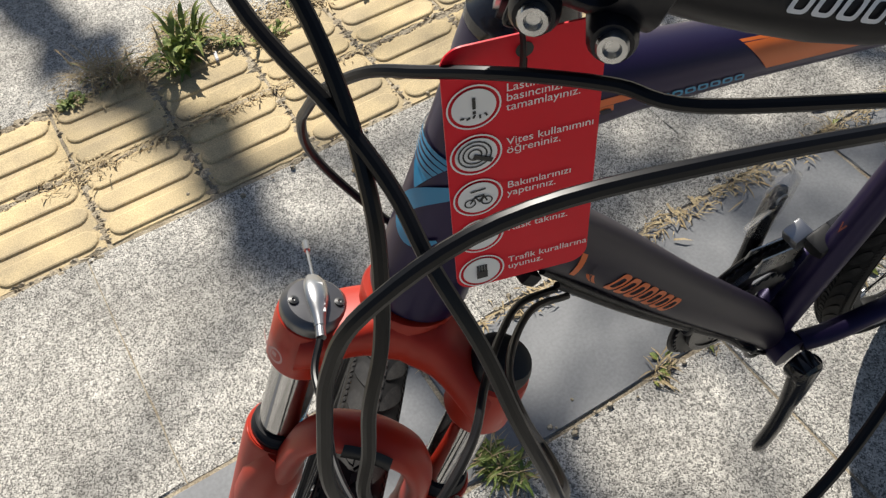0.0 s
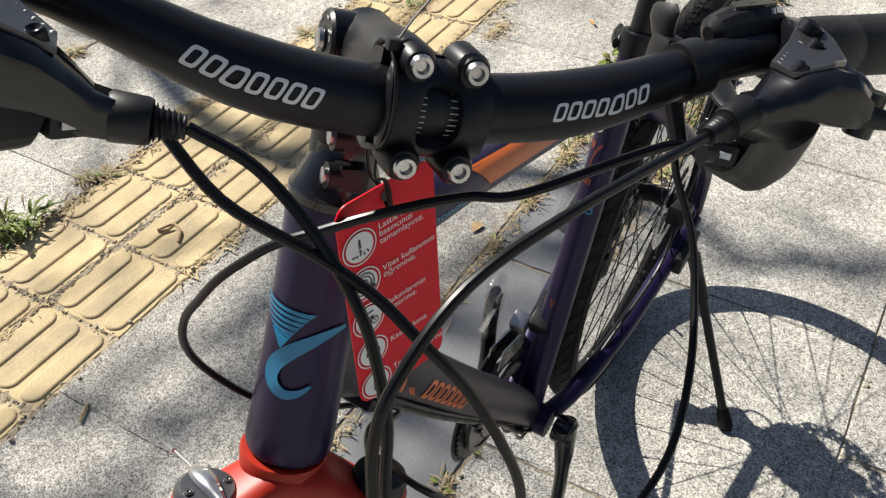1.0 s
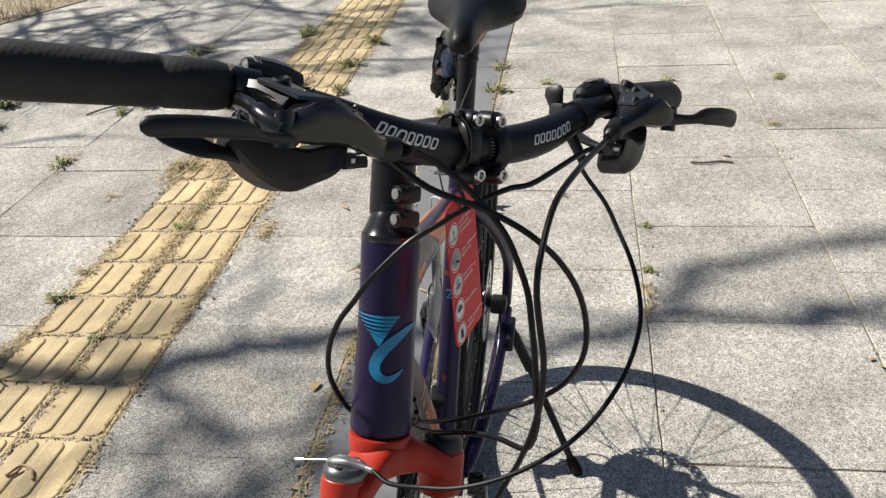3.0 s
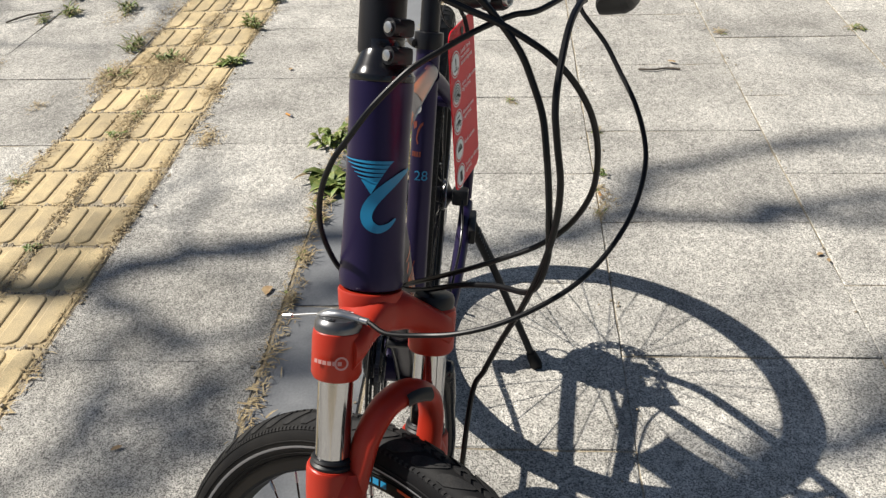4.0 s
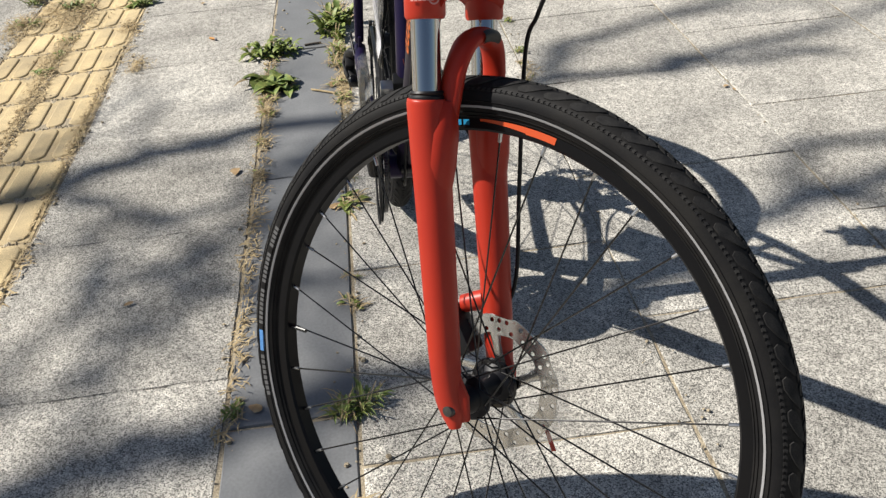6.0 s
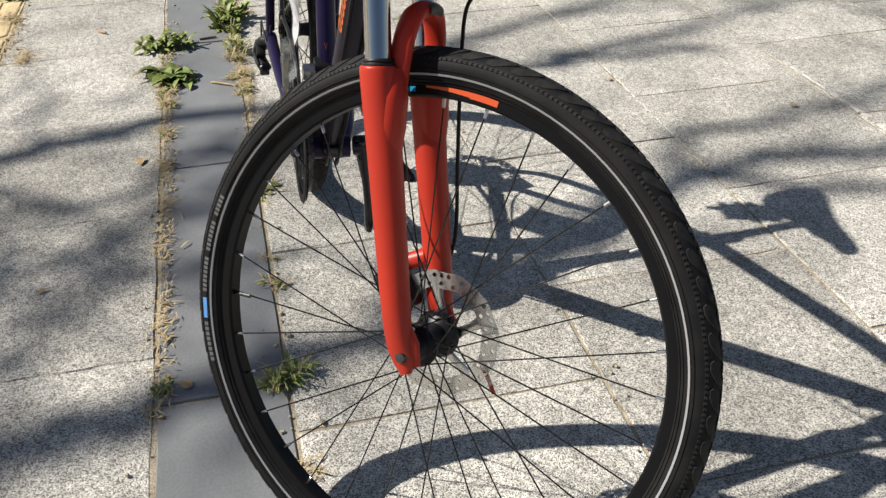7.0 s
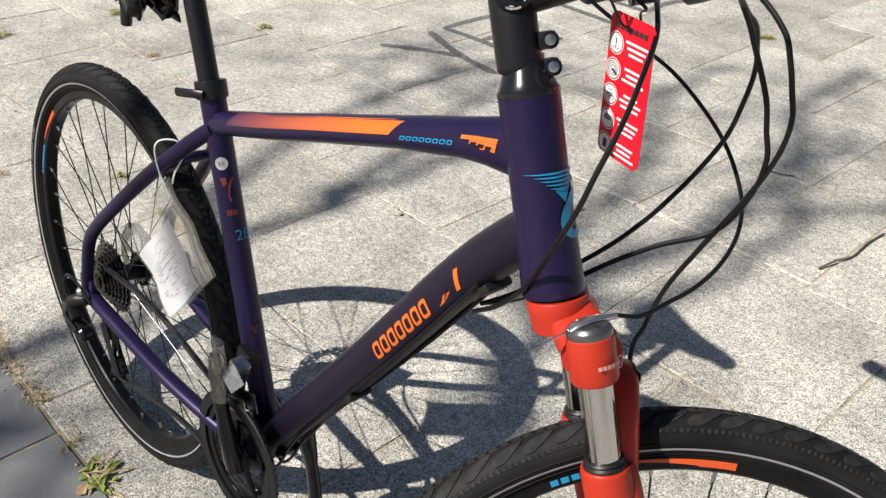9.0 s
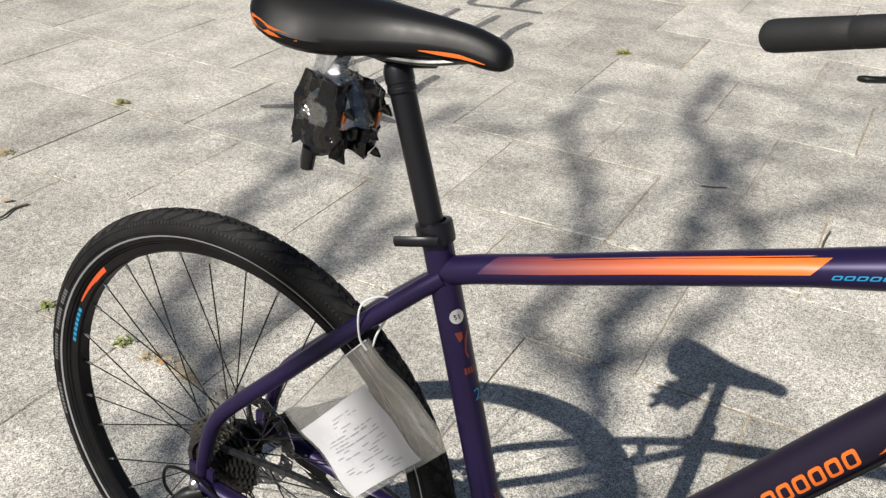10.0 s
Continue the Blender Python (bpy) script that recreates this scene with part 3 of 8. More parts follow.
    for k in range(32):
        s = 1 if k % 2 else -1
        cross = 1 if (k // 2) % 2 else -1
        a = 2 * math.pi * (k + 0.5) / 32
        h = a + cross * radians(58)
        p = Vector((0.0245 * math.cos(h), 0.021 if s > 0 else (-0.030 if not rear else -0.022), 0.0245 * math.sin(h)))
        q = Vector((0.3022 * math.cos(a), s * 0.003, 0.3022 * math.sin(a)))
        share("spoke", spoke_mesh, w, along(p, q) @ Matrix.Diagonal((1, 1, (q - p).length, 1)))
        share("nipple", nipple_mesh, w, along(q, p))
    # brake disc on the left: a ring drilled with two rows of round holes, on five arms
    bm = bmesh.new()
    n, flat = 48, 0.0300 if rear else 0.0350

    def disc_point(ang, r, d):
        r += 0.0011 * math.sin(ang * 12) if r > 0.080 or r < 0.0615 else 0
        return bm.verts.new((r * math.cos(ang), flat + d, r * math.sin(ang)))

    for k in range(n):
        for j, (lo, hi) in enumerate(((0.0605, 0.0712), (0.0712, 0.0825))):
            a, b, mid, c = 2 * math.pi * k / n, 2 * math.pi * (k + 1) / n, 2 * math.pi * (k + 0.5) / n, (lo + hi) / 2
            edge = ((a, lo), (mid, lo), (b, lo), (b, c), (b, hi), (mid, hi), (a, hi), (a, c))
            hole = 0.0030 if (k + j) % 2 or k % 8 == 3 else 0.0
            for d in (0.0, 0.0018):
                out = [disc_point(*q, d) for q in edge]
                if hole:
                    inner = [disc_point(mid + hole * math.cos(math.radians(225 + 45 * i)) / c, c + hole * math.sin(math.radians(225 + 45 * i)), d) for i in range(8)]
                    for i in range(8):
                        bm.faces.new((out[i], out[(i + 1) % 8], inner[(i + 1) % 8], inner[i]))
                else:
                    bm.faces.new(out)
            r = hi if j else lo
            bm.faces.new((disc_point(a, r, 0), disc_point(b, r, 0), disc_point(b, r, 0.0018), disc_point(a, r, 0.0018)))
    for k in range(5):
        a = 2 * math.pi * k / 5
        tube(bm, [(r_ * math.cos(a + q_), flat + 0.0009, r_ * math.sin(a + q_)) for r_, q_ in ((0.020, 0.0), (0.034, 0.20), (0.048, 0.30), (0.064, 0.34))], [(0.0085, 0.0009), (0.0062, 0.0009), (0.0058, 0.0009), (0.0085, 0.0009)], 8, up=(0, 1, 0))
    lathe(bm, [(0.0, flat - 0.0025), (0.023, flat - 0.0025), (0.023, flat + 0.0025), (0.0, flat + 0.0025)], pose(0, 0, 0, -90), 24)
    disc = part("brake_disc", bm, DISC, w, "drilled steel brake disc")
    part("disc_carrier", lathe(bmesh.new(), [(0.0, flat - 0.0090), (0.0300, flat - 0.0080), (0.0315, flat - 0.0052), (0.0300, flat - 0.0025), (0.0, flat - 0.0025)], pose(0, 0, 0, -90), 30), GLOSS, disc, "glossy black disc carrier")
    return w


front = wheel("front_wheel", "front wheel with black rim and spokes, turned aside", FORK @ pose(0.037, 0.004, -0.4835), False)
back = wheel("rear_wheel", "rear wheel with black rim and spokes", Matrix.Translation(RA), True)

# fork: crown, stanchions, lower legs with bridge
SF, SL = 0.014, 0.0525
LEG = {-1: -0.0525, 1: 0.0595}
bm = bmesh.new()
lathe(bm, [(0.0, -0.030), (0.025, -0.030), (0.0275, -0.012), (0.0284, -0.002), (0.0275, 0.0), (0.0, 0.0)], STEERER, 32)
sections = []
for i in range(25):
    t = -1 + i / 12
    a = abs(t)
    l = 0.0035 + 0.057 * t
    hi = -0.001 - 0.031 * max(0.0, a - 0.30) ** 0.85
    lo = -0.038 - 0.020 * max(0.0, (a - 0.30) / 0.70) ** 1.6
    dep = 0.0262 - 0.0025 * math.sin(math.pi * min(1.0, a * 1.25)) ** 2
    fc = SF * min(1.0, a * 1.2)
    ring = []
    for k in range(20):
        b = 2 * math.pi * k / 20
        c, s_ = math.cos(b), math.sin(b)
        ring.append(F(fc + dep * math.copysign(abs(c) ** 0.72, c), l, (hi + lo) / 2 + (hi - lo) / 2 * math.copysign(abs(s_) ** 0.72, s_)))
    sections.append(ring)
loft(bm, sections)
for s in (-1, 1):
    lathe(bm, [(0.0, -0.0215), (0.0180, -0.0215), (0.0206, -0.0240), (0.0214, -0.030), (0.0212, -0.061), (0.0195, -0.0645), (0.0, -0.0645)], FORK @ pose(SF, LEG[s], 0), 32)
fork_crown = part("fork", bm, RED, bike, "matte red suspension fork crown")
for s in (-1, 1):
    part("stanchion", lathe(bmesh.new(), [(0.0, -0.06), (0.0152, -0.06), (0.0152, -0.17), (0.0, -0.17)], FORK @ pose(SF, LEG[s], 0), 28), CHROME, fork_crown, "polished chrome stanchion tube")
    part("seal", lathe(bmesh.new(), [(0.0, -0.1365), (0.0172, -0.1365), (0.0185, -0.1385), (0.0172, -0.1405), (0.0190, -0.1425), (0.0192, -0.150), (0.0, -0.150)], FORK @ pose(SF, LEG[s], 0), 28), PLASTIC, fork_crown, "ribbed black dust seal")
    leg = [F(SF, LEG[s], -0.1445), F(SF, LEG[s], -0.148), F(SF + 0.001, LEG[s], -0.165), F(0.0165, LEG[s], -0.20), F(0.0190, LEG[s], -0.25), F(0.0235, LEG[s], -0.34), F(0.0275, LEG[s], -0.42), F(0.0305, LEG[s] * 0.99, -0.468), F(0.036, LEG[s] * 0.98, -0.492), F(0.039, LEG[s] * 0.98, -0.508)]
    sizes = ((0.0205, 0.0205), (0.0222, 0.0222), (0.0224, 0.0224), (0.0216, 0.0216), (0.0205, 0.0205), (0.0192, 0.0192), (0.0178, 0.0180), (0.0140, 0.0165), (0.0085, 0.0150), (0.0060, 0.0075))
    smooth_sizes = []
    for k in range(37):
        q, r = divmod(k, 4)
        a, b = sizes[q], sizes[min(q + 1, 9)]
        smooth_sizes.append((a[0] + (b[0] - a[0]) * r / 4, a[1] + (b[1] - a[1]) * r / 4))
    part("fork_leg", tube(bmesh.new(), catmull(leg, 4), smooth_sizes, 24, up=tuple(fwd)), RED, fork_crown, "matte red lower fork leg")
    part("leg_dropout", tube(bmesh.new(), [F(0.028, LEG[s] * 0.93, -0.440), F(0.040, LEG[s] * 0.90, -0.474), F(0.046, LEG[s] * 0.88, -0.500)], [(0.010, 0.012), (0.0085, 0.016), (0.006, 0.010)], 14, up=tuple(fwd)), RED, fork_crown)
    part("axle_bolt", lathe(bmesh.new(), [(0.0, 0.046), (0.0085, 0.046), (0.0085, 0.061), (0.006, 0.067), (0.0, 0.067)], FORK @ pose(0.037, 0.0035, -0.485) @ pose(0, 0, 0, -90 * s), 18), DARKSTEEL, fork_crown, "dark axle nut")
arch = ((0.0540, 0.020, -0.225, 0.0150, 0.0170), (0.0500, 0.024, -0.195, 0.0135, 0.0165), (0.0450, 0.029, -0.165, 0.0105, 0.0150), (0.0415, 0.034, -0.138, 0.0088, 0.0140), (0.0375, 0.038, -0.114, 0.0085, 0.0138), (0.0260, 0.042, -0.092, 0.0088, 0.0145), (0.0110, 0.044, -0.0835, 0.0092, 0.0155))
rows = [(-l, f, w, a, b) for l, f, w, a, b in arch] + [(0.0, 0.0445, -0.082, 0.0094, 0.0160)] + list(arch[::-1])
bridge = catmull([F(f, 0.0035 + l, w) for l, f, w, a, b in rows], 4)
girth = catmull([(a, b, 0) for l, f, w, a, b in rows], 4)
part("fork_bridge", tube(bmesh.new(), bridge, [(g.x, g.y) for g in girth], 20, up=tuple(fwd)), RED, fork_crown, "red fork bridge arching over the tyre")
for s in (-1, 1):
    web = catmull([F(f, s * l + (0.0035 if s < 0 else 0.0035), w) for l, f, w in ((0.0485, 0.0265, -0.1480), (0.0500, 0.0265, -0.165), (0.0530, 0.0240, -0.200), (0.0560, 0.0205, -0.250), (0.0570, 0.0190, -0.300))], 4)
    part("web", tube(bmesh.new(), web, [(0.0125 + 0.0082 * min(1, k / 6) - 0.0085 * max(0, (k - 9) / 7), 0.0140 + 0.0066 * min(1, k / 6) - 0.0085 * max(0, (k - 9) / 7)) for k in range(len(web))], 22, up=tuple(fwd)), RED, fork_crown)
bm = bmesh.new()
plate(bm, -0.015, 0.015, -0.0066, 0.0066, lambda u, v: F(0.0445 + 0.0170 * math.sqrt(1 - (v / 0.0104) ** 2), u + 0.0035, -0.082 + v - 11 * u * u), 8, 6)
part("sticker", bm, PLASTIC, fork_crown, "dark sticker on the fork bridge")

# stem, bar
OFF = 0.003
STEMTOP = STEERER @ pose(-0.007, 0.004, -0.012)
COCKPIT = FORK @ pose(0.007, -0.002, -0.006)
part("headset_cup", lathe(bmesh.new(), [(0.0272, 0.1765), (0.0275, 0.1780), (0.0275, 0.1815), (0.0262, 0.1830), (0.0235, 0.1890), (0.0205, 0.1965), (0.0182, 0.2015), (0.0172, 0.2030), (0.0172, 0.2100), (0.0, 0.2105)], FRAMEHEAD, 36), GLOSS, bike, "glossy black conical headset cover")
bm = bmesh.new()
lathe(bm, [(0.0, 0.2105), (0.0180, 0.2105), (0.0194, 0.2125), (0.0197, 0.216), (0.0197, 0.255), (0.0195, 0.272), (0.014, 0.290), (0.0, 0.294)], STEMTOP, 28)
ext = catmull([STEMTOP @ Vector((-0.002, 0, 0.275)), STEMTOP @ Vector((0.020, 0.001, 0.276)), COCKPIT @ Vector((0.043, OFF * 0.5 - 0.001, 0.275)), COCKPIT @ Vector((0.068, OFF, 0.273))], 4)
tube(bm, ext, [(0.0205, 0.020)] + [(0.0195, 0.0185)] * (len(ext) - 2) + [(0.021, 0.021)], 20, up=tuple(left))
stem = part("stem", bm, BLACK, bike, "black adjustable handlebar stem")
for w in (0.233, 0.211):
    bm = bmesh.new()
    block(bm, (0.018, 0.018, 0.015), STEMTOP @ pose(0.024, -0.002, w), 0.004)
    lathe(bm, [(0.0, -0.016), (0.0075, -0.016), (0.0075, -0.004), (0.0, -0.004)], STEMTOP @ pose(0.026, 0, w) @ pose(0, 0, 0, -90), 14)
    part("clamp_lug", bm, BLACK, stem)
    part("bolt", lathe(bmesh.new(), [(0.0, -0.0185), (0.0025, -0.0185), (0.0046, -0.0180), (0.0046, -0.0150), (0.0, -0.0150)], STEMTOP @ pose(0.026, 0, w) @ pose(0, 0, 0, -90), 12), STEEL, stem)
part("pivot_cap", lathe(bmesh.new(), [(0.0, 0.0235), (0.0065, 0.0235), (0.0065, 0.0225), (0.0150, 0.0222), (0.0165, 0.0205), (0.0165, 0.0), (0.0, 0.0)], STEMTOP @ pose(0, 0, 0.276) @ pose(0, 0, 0, 90), 28), BLACK, stem, "black pivot cap with white ticks")
part("pivot_bolt", lathe(bmesh.new(), [(0.0, 0.0262), (0.003, 0.0262), (0.0055, 0.0258), (0.006, 0.0235), (0.0, 0.0235)], STEMTOP @ pose(0, 0, 0.276) @ pose(0, 0, 0, 90), 18), STEEL, stem)
AXLE = COCKPIT @ pose(0.080, OFF, 0.2725)


def clamp_skin(l_, turn_, r_):
    """A place round the bar's clamp: along the bar, degrees above its front, distance from its middle."""
    return AXLE @ Vector((r_ * math.cos(radians(turn_)), l_, r_ * math.sin(radians(turn_))))


bm = bmesh.new()
loops = []
for cut, r_ in ((0.0, 0.0160), (0.0, 0.0212), (0.05, 0.0222), (0.40, 0.0226), (0.85, 0.0222), (1.0, 0.0212), (1.0, 0.0160)):
    loop = []
    for k in range(48):
        a = 2 * math.pi * k / 48
        ca, sa = math.cos(a), math.sin(a)
        outer = (0.0240 * math.copysign(abs(ca) ** 0.40, ca), 84 * math.copysign(abs(sa) ** 0.40, sa))
        inner = (0.0098 * math.copysign(abs(ca) ** 0.8, ca), 44 * math.copysign(abs(sa) ** 0.8, sa))
        loop.append(bm.verts.new(clamp_skin(outer[0] + (inner[0] - outer[0]) * cut, outer[1] + (inner[1] - outer[1]) * cut, r_)))
    loops.append(loop)
for p, q in zip(loops, loops[1:]):
    for k in range(48):
        bm.faces.new((p[k], p[(k + 1) % 48], q[(k + 1) % 48], q[k]))
face = part("faceplate", bm, BLACK, stem, "black faceplate clamp with an oval window and four bolts", None, 40)
for w, f in ((0.2935, 0.0885), (0.252, 0.0945)):
    for s in (-1, 1):
        part("bolt_boss", lathe(bmesh.new(), [(0.0, 0.008), (0.0066, 0.008), (0.0080, 0.005), (0.0085, -0.012), (0.0, -0.012)], COCKPIT @ pose(f, OFF + 0.0125 * s, w) @ pose(0, 0, 0, 0, 90), 18), BLACK, face)
bm = bmesh.new()
loft(bm, [[clamp_skin(l_, turn_, r_) for turn_, r_ in ((92, 0.0165), (92, 0.0225), (120, 0.0235), (150, 0.0240), (180, 0.0235), (210, 0.0240), (240, 0.0235), (268, 0.0225), (268, 0.0165), (180, 0.0165))] for l_ in (-0.0235, -0.021, 0.021, 0.0235)])
part("bar_clamp", bm, BLACK, stem, "", None, 30)
for w, f in ((0.294, 0.0985), (0.252, 0.1045)):
    for s in (-1, 1):
        part("bolt", lathe(bmesh.new(), [(0.0, -0.001), (0.0022, -0.001), (0.0030, 0.0012), (0.0046, 0.0014), (0.0052, 0.0), (0.0052, -0.004), (0.0, -0.004)], COCKPIT @ pose(f, OFF + 0.0125 * s, w) @ pose(0, 0, 0, 0, 90), 14), STEEL, face, "steel socket bolt")


TILT = 0.035


def bar_point(l):
    """The bar's centre line, by the distance from its middle."""
    a = abs(l)
    row = ((0, 0.080, 0.2725), (0.045, 0.080, 0.2735), (0.085, 0.080, 0.281), (0.13, 0.074, 0.297), (0.17, 0.067, 0.308), (0.21, 0.060, 0.313), (0.36, 0.016, 0.319))
    for (a0, f0, w0), (a1, f1, w1) in zip(row, row[1:]):
        if a <= a1:
            t = (a - a0) / (a1 - a0)
            return Vector((f0 + (f1 - f0) * t, l + OFF, w0 + (w1 - w0) * t + TILT * l))
    return Vector((row[-1][1], l + OFF, row[-1][2] + TILT * l))


def bar_radius(l):
    return 0.0159 if abs(l) < 0.075 else max(0.0111, 0.0159 - (abs(l) - 0.075) * 0.07)


spine = catmull([bar_point(-0.330 + 0.66 * i / 20) for i in range(21)], 2)
bar = part("handlebar", tube(bmesh.new(), [COCKPIT @ p for p in spine], [bar_radius(p.y - OFF) for p in spine], 22), BLACK, bike, "black low-rise handlebar with white printing")


def lever_exit(s):
    """Where the hose leaves the boot of a brake lever."""
    c = bar_point(s * 0.190)
    return COCKPIT @ (c + Vector((0.055, -0.068, -0.032) if s > 0 else (0.070, 0.084, -0.032)))


def on_bar(u, v, out=0.0006):
    """A place on the bar's skin: u metres along it, v metres round it from the front."""
    c, d = bar_point(u), (bar_point(u + 0.002) - bar_point(u - 0.002)).normalized()
    front_way = Vector((1, 0, 0)) - d * d.x
    front_way.normalize()
    up_way = d.cross(front_way)
    if up_way.z < 0:
        up_way = -up_way
    r = bar_radius(u)
    a = v / r
    return COCKPIT @ (c + (front_way * math.cos(a) + up_way * math.sin(a)) * (r + out))


def loop_shape(u0, u1, v0, v1, lift, slant, stroke=0.24, ratio=1.0):
    """A plain slanted loop with round corners, laid on a surface by lift(u, v)."""
    bm = bmesh.new()
    cu, cv, hu, hv = (u0 + u1) / 2, (v0 + v1) / 2, abs(u1 - u0) / 2, (v1 - v0) / 2
    rings = []
    for cut in (0.0, stroke * 2 * hu):
        ring = []
        for k in range(20):
            a = 2 * math.pi * k / 20
            c, s_ = math.cos(a), math.sin(a)
            u, v = (hu - cut) * math.copysign(abs(c) ** 0.45, c), (hv - cut * ratio) * math.copysign(abs(s_) ** 0.45, s_)
            ring.append(bm.verts.new(lift(cu + u + slant * v / (2 * hv), cv + v)))
        rings.append(ring)
    for k in range(20):
        bm.faces.new((rings[0][k], rings[0][(k + 1) % 20], rings[1][(k + 1) % 20], rings[1][k]))
    return bm


for u0, u1, v0, v1 in ((-0.103, -0.050, -0.003, 0.006), (0.056, 0.104, -0.001, 0.007)):
    for k in range(7):
        step = (u1 - u0) / 7
        part("printed_loop", loop_shape(u0 + step * k, u0 + step * (k + 0.84), v0, v1, on_bar, 0.003), WHITE, bar, "white printed loop of the brand mark")
for s in (-1, 1):
    reachs = [0.208, 0.214, 0.230, 0.2445, 0.2455, 0.2485, 0.2495, 0.270, 0.300, 0.325, 0.338, 0.344, 0.348, 0.350]
    body = [0.0150, 0.0162, 0.0166, 0.0168, 0.0162, 0.0162, 0.0168, 0.0172, 0.0178, 0.0183, 0.0182, 0.0168, 0.0130, 0.0050]
    grip = part("grip", tube(bmesh.new(), [COCKPIT @ bar_point(s * q) for q in reachs], body, 26), GRIP, bike, "black rubber handlebar grip")
    # brake lever: clamp, arm, reservoir, blade, hose boot; places are ahead, outwards and up from the clamp
    c = bar_point(s * 0.190)
    lift_all = 0.006 if s > 0 else -0.005

    def at(f_, o_, w_):
        near = min(1.0, max(0.0, -o_ / 0.05)) if s > 0 else 0.0
        return COCKPIT @ (c + Vector((f_ - (0.005 if s > 0 else -0.005) - 0.012 * near, s * (o_ + (0.016 * near if s > 0 else -0.002)), w_ + lift_all)))

    def section(axis_at, low, high, floor_, roof):
        """A chamfered ring across the reservoir."""
        wide, tall = high - low, roof - floor_
        return [at(*axis_at(low + wide * u, floor_ + tall * v)) for u, v in ((0.16, 1.0), (0.80, 1.0), (0.97, 0.80), (1.0, 0.42), (0.88, 0.08), (0.68, 0.0), (0.30, 0.0), (0.08, 0.12), (0.0, 0.46), (0.03, 0.84))]

    bm = bmesh.new()
    tube(bm, [COCKPIT @ bar_point(s * 0.187), COCKPIT @ bar_point(s * 0.205)], 0.0150, 22)
    loft(bm, [section(lambda u, v, f_=f_: (f_, u, v), lo, hi, dn, up_) for f_, lo, hi, dn, up_ in ((0.006, -0.006, 0.016, -0.012, 0.0125), (0.018, -0.010, 0.012, -0.015, 0.0120), (0.030, -0.016, 0.009, -0.019, 0.0085), (0.044, -0.020, 0.008, -0.022, 0.0030))])
    lever = part("brake_lever", bm, GLOSS, bike, "glossy black hydraulic brake lever", None, 24)
    spans = ((0.016, 0.054, 0.069, -0.023, -0.012), (0.008, 0.046, 0.072, -0.025, -0.005), (-0.004, 0.040, 0.073, -0.026, 0.0010), (-0.018, 0.037, 0.073, -0.026, 0.0008), (-0.034, 0.040, 0.073, -0.027, -0.0045), (-0.042, 0.046, 0.072, -0.029, -0.0100), (-0.052, 0.052, 0.070, -0.033, -0.0180), (-0.060, 0.053, 0.068, -0.035, -0.0200))
    part("reservoir", loft(bmesh.new(), [section(lambda u, v, o_=o_: (u, o_, v), lo, hi, dn, up_) for o_, lo, hi, dn, up_ in spans]), GLOSS, lever, "", None, 38)
    cap = [(0.016, 0.010, 0.0118), (0.019, -0.004, 0.0128), (0.036, -0.024, 0.0030), (0.046, -0.040, -0.0062), (0.064, -0.040, -0.0062), (0.064, -0.018, 0.0022), (0.052, 0.002, 0.0025), (0.034, 0.008, 0.0082)]
    bm = bmesh.new()
    loft(bm, [[at(f_, o_, w_ - 0.0012) for f_, o_, w_ in cap], [at(f_, o_, w_ + 0.0012) for f_, o_, w_ in cap], [at(f_ * 0.94 + 0.0025, o_ * 0.94 - 0.0008, w_ + 0.0018) for f_, o_, w_ in cap]])
    part("cap_plate", bm, SATIN, lever, "dark grey satin reservoir cap", None, 18)
    bm = bmesh.new()
    tube(bm, catmull([at(0.012, 0.020, -0.002), at(0.032, 0.022, -0.006), at(0.050, 0.022, -0.013), at(0.064, 0.017, -0.018)], 4), [(0.0050, 0.0060)] * 6 + [(0.0065, 0.0080)] * 7, 12, up=tuple(AXIS))
    tube(bm, [at(0.062, 0.016, -0.028), at(0.062, 0.016, -0.006)], 0.0068, 16)
    part("pivot_lug", bm, GLOSS, lever)
    for f_, o_, w_, r_ in ((0.026, -0.002, 0.0118, 0.0062), (0.043, -0.012, 0.0058, 0.0042), (0.060, -0.034, -0.0030, 0.0036)):
        part("screw", lathe(bmesh.new(), [(0.0, -0.003), (r_, -0.003), (r_, 0.0022), (r_ * 0.75, 0.0030), (r_ * 0.42, 0.0018), (0.0, 0.0014)], Matrix.Translation(at(f_, o_, w_) - COCKPIT.translation) @ COCKPIT @ pose(0, 0, 0, -16 * s, 14), 16), BLACK, lever)
    bm = bmesh.new()
    for k in range(8):
        q = k / 7
        block(bm, (0.0022, 0.0013, 0.0004), Matrix.Translation(at(0.0385 + 0.011 * q, -0.018 - 0.020 * q, 0.0056 - 0.0098 * q) - COCKPIT.translation) @ COCKPIT @ pose(0, 0, 0, -14 * s, 12, 28 * s), 0)
    tagged(part("printed_mark", bm, GREYPRINT, lever, "small grey printed mark"), kind="stuff")
    fall = 0.0 if s > 0 else 0.005
    ahead, out = (0.0, 0.0) if s > 0 else (-0.002, 0.004)
    blade = catmull([at(f_ + ahead, o_ + out, w_ - fall) for f_, o_, w_ in ((0.066, 0.006, -0.0175), (0.071, 0.024, -0.0170), (0.075, 0.036, -0.0158), (0.079, 0.048, -0.0128), (0.080, 0.074, -0.0118), (0.076, 0.099, -0.0128), (0.073, 0.106, -0.0140))], 4)
    tall = [0.0065, 0.0060, 0.0055, 0.0050, 0.0046, 0.0045, 0.0044, 0.0044, 0.0045, 0.0050, 0.0058, 0.0068, 0.0076, 0.0080, 0.0082, 0.0084, 0.0085, 0.0086, 0.0086, 0.0086, 0.0084, 0.0080, 0.0074, 0.0060, 0.0030]
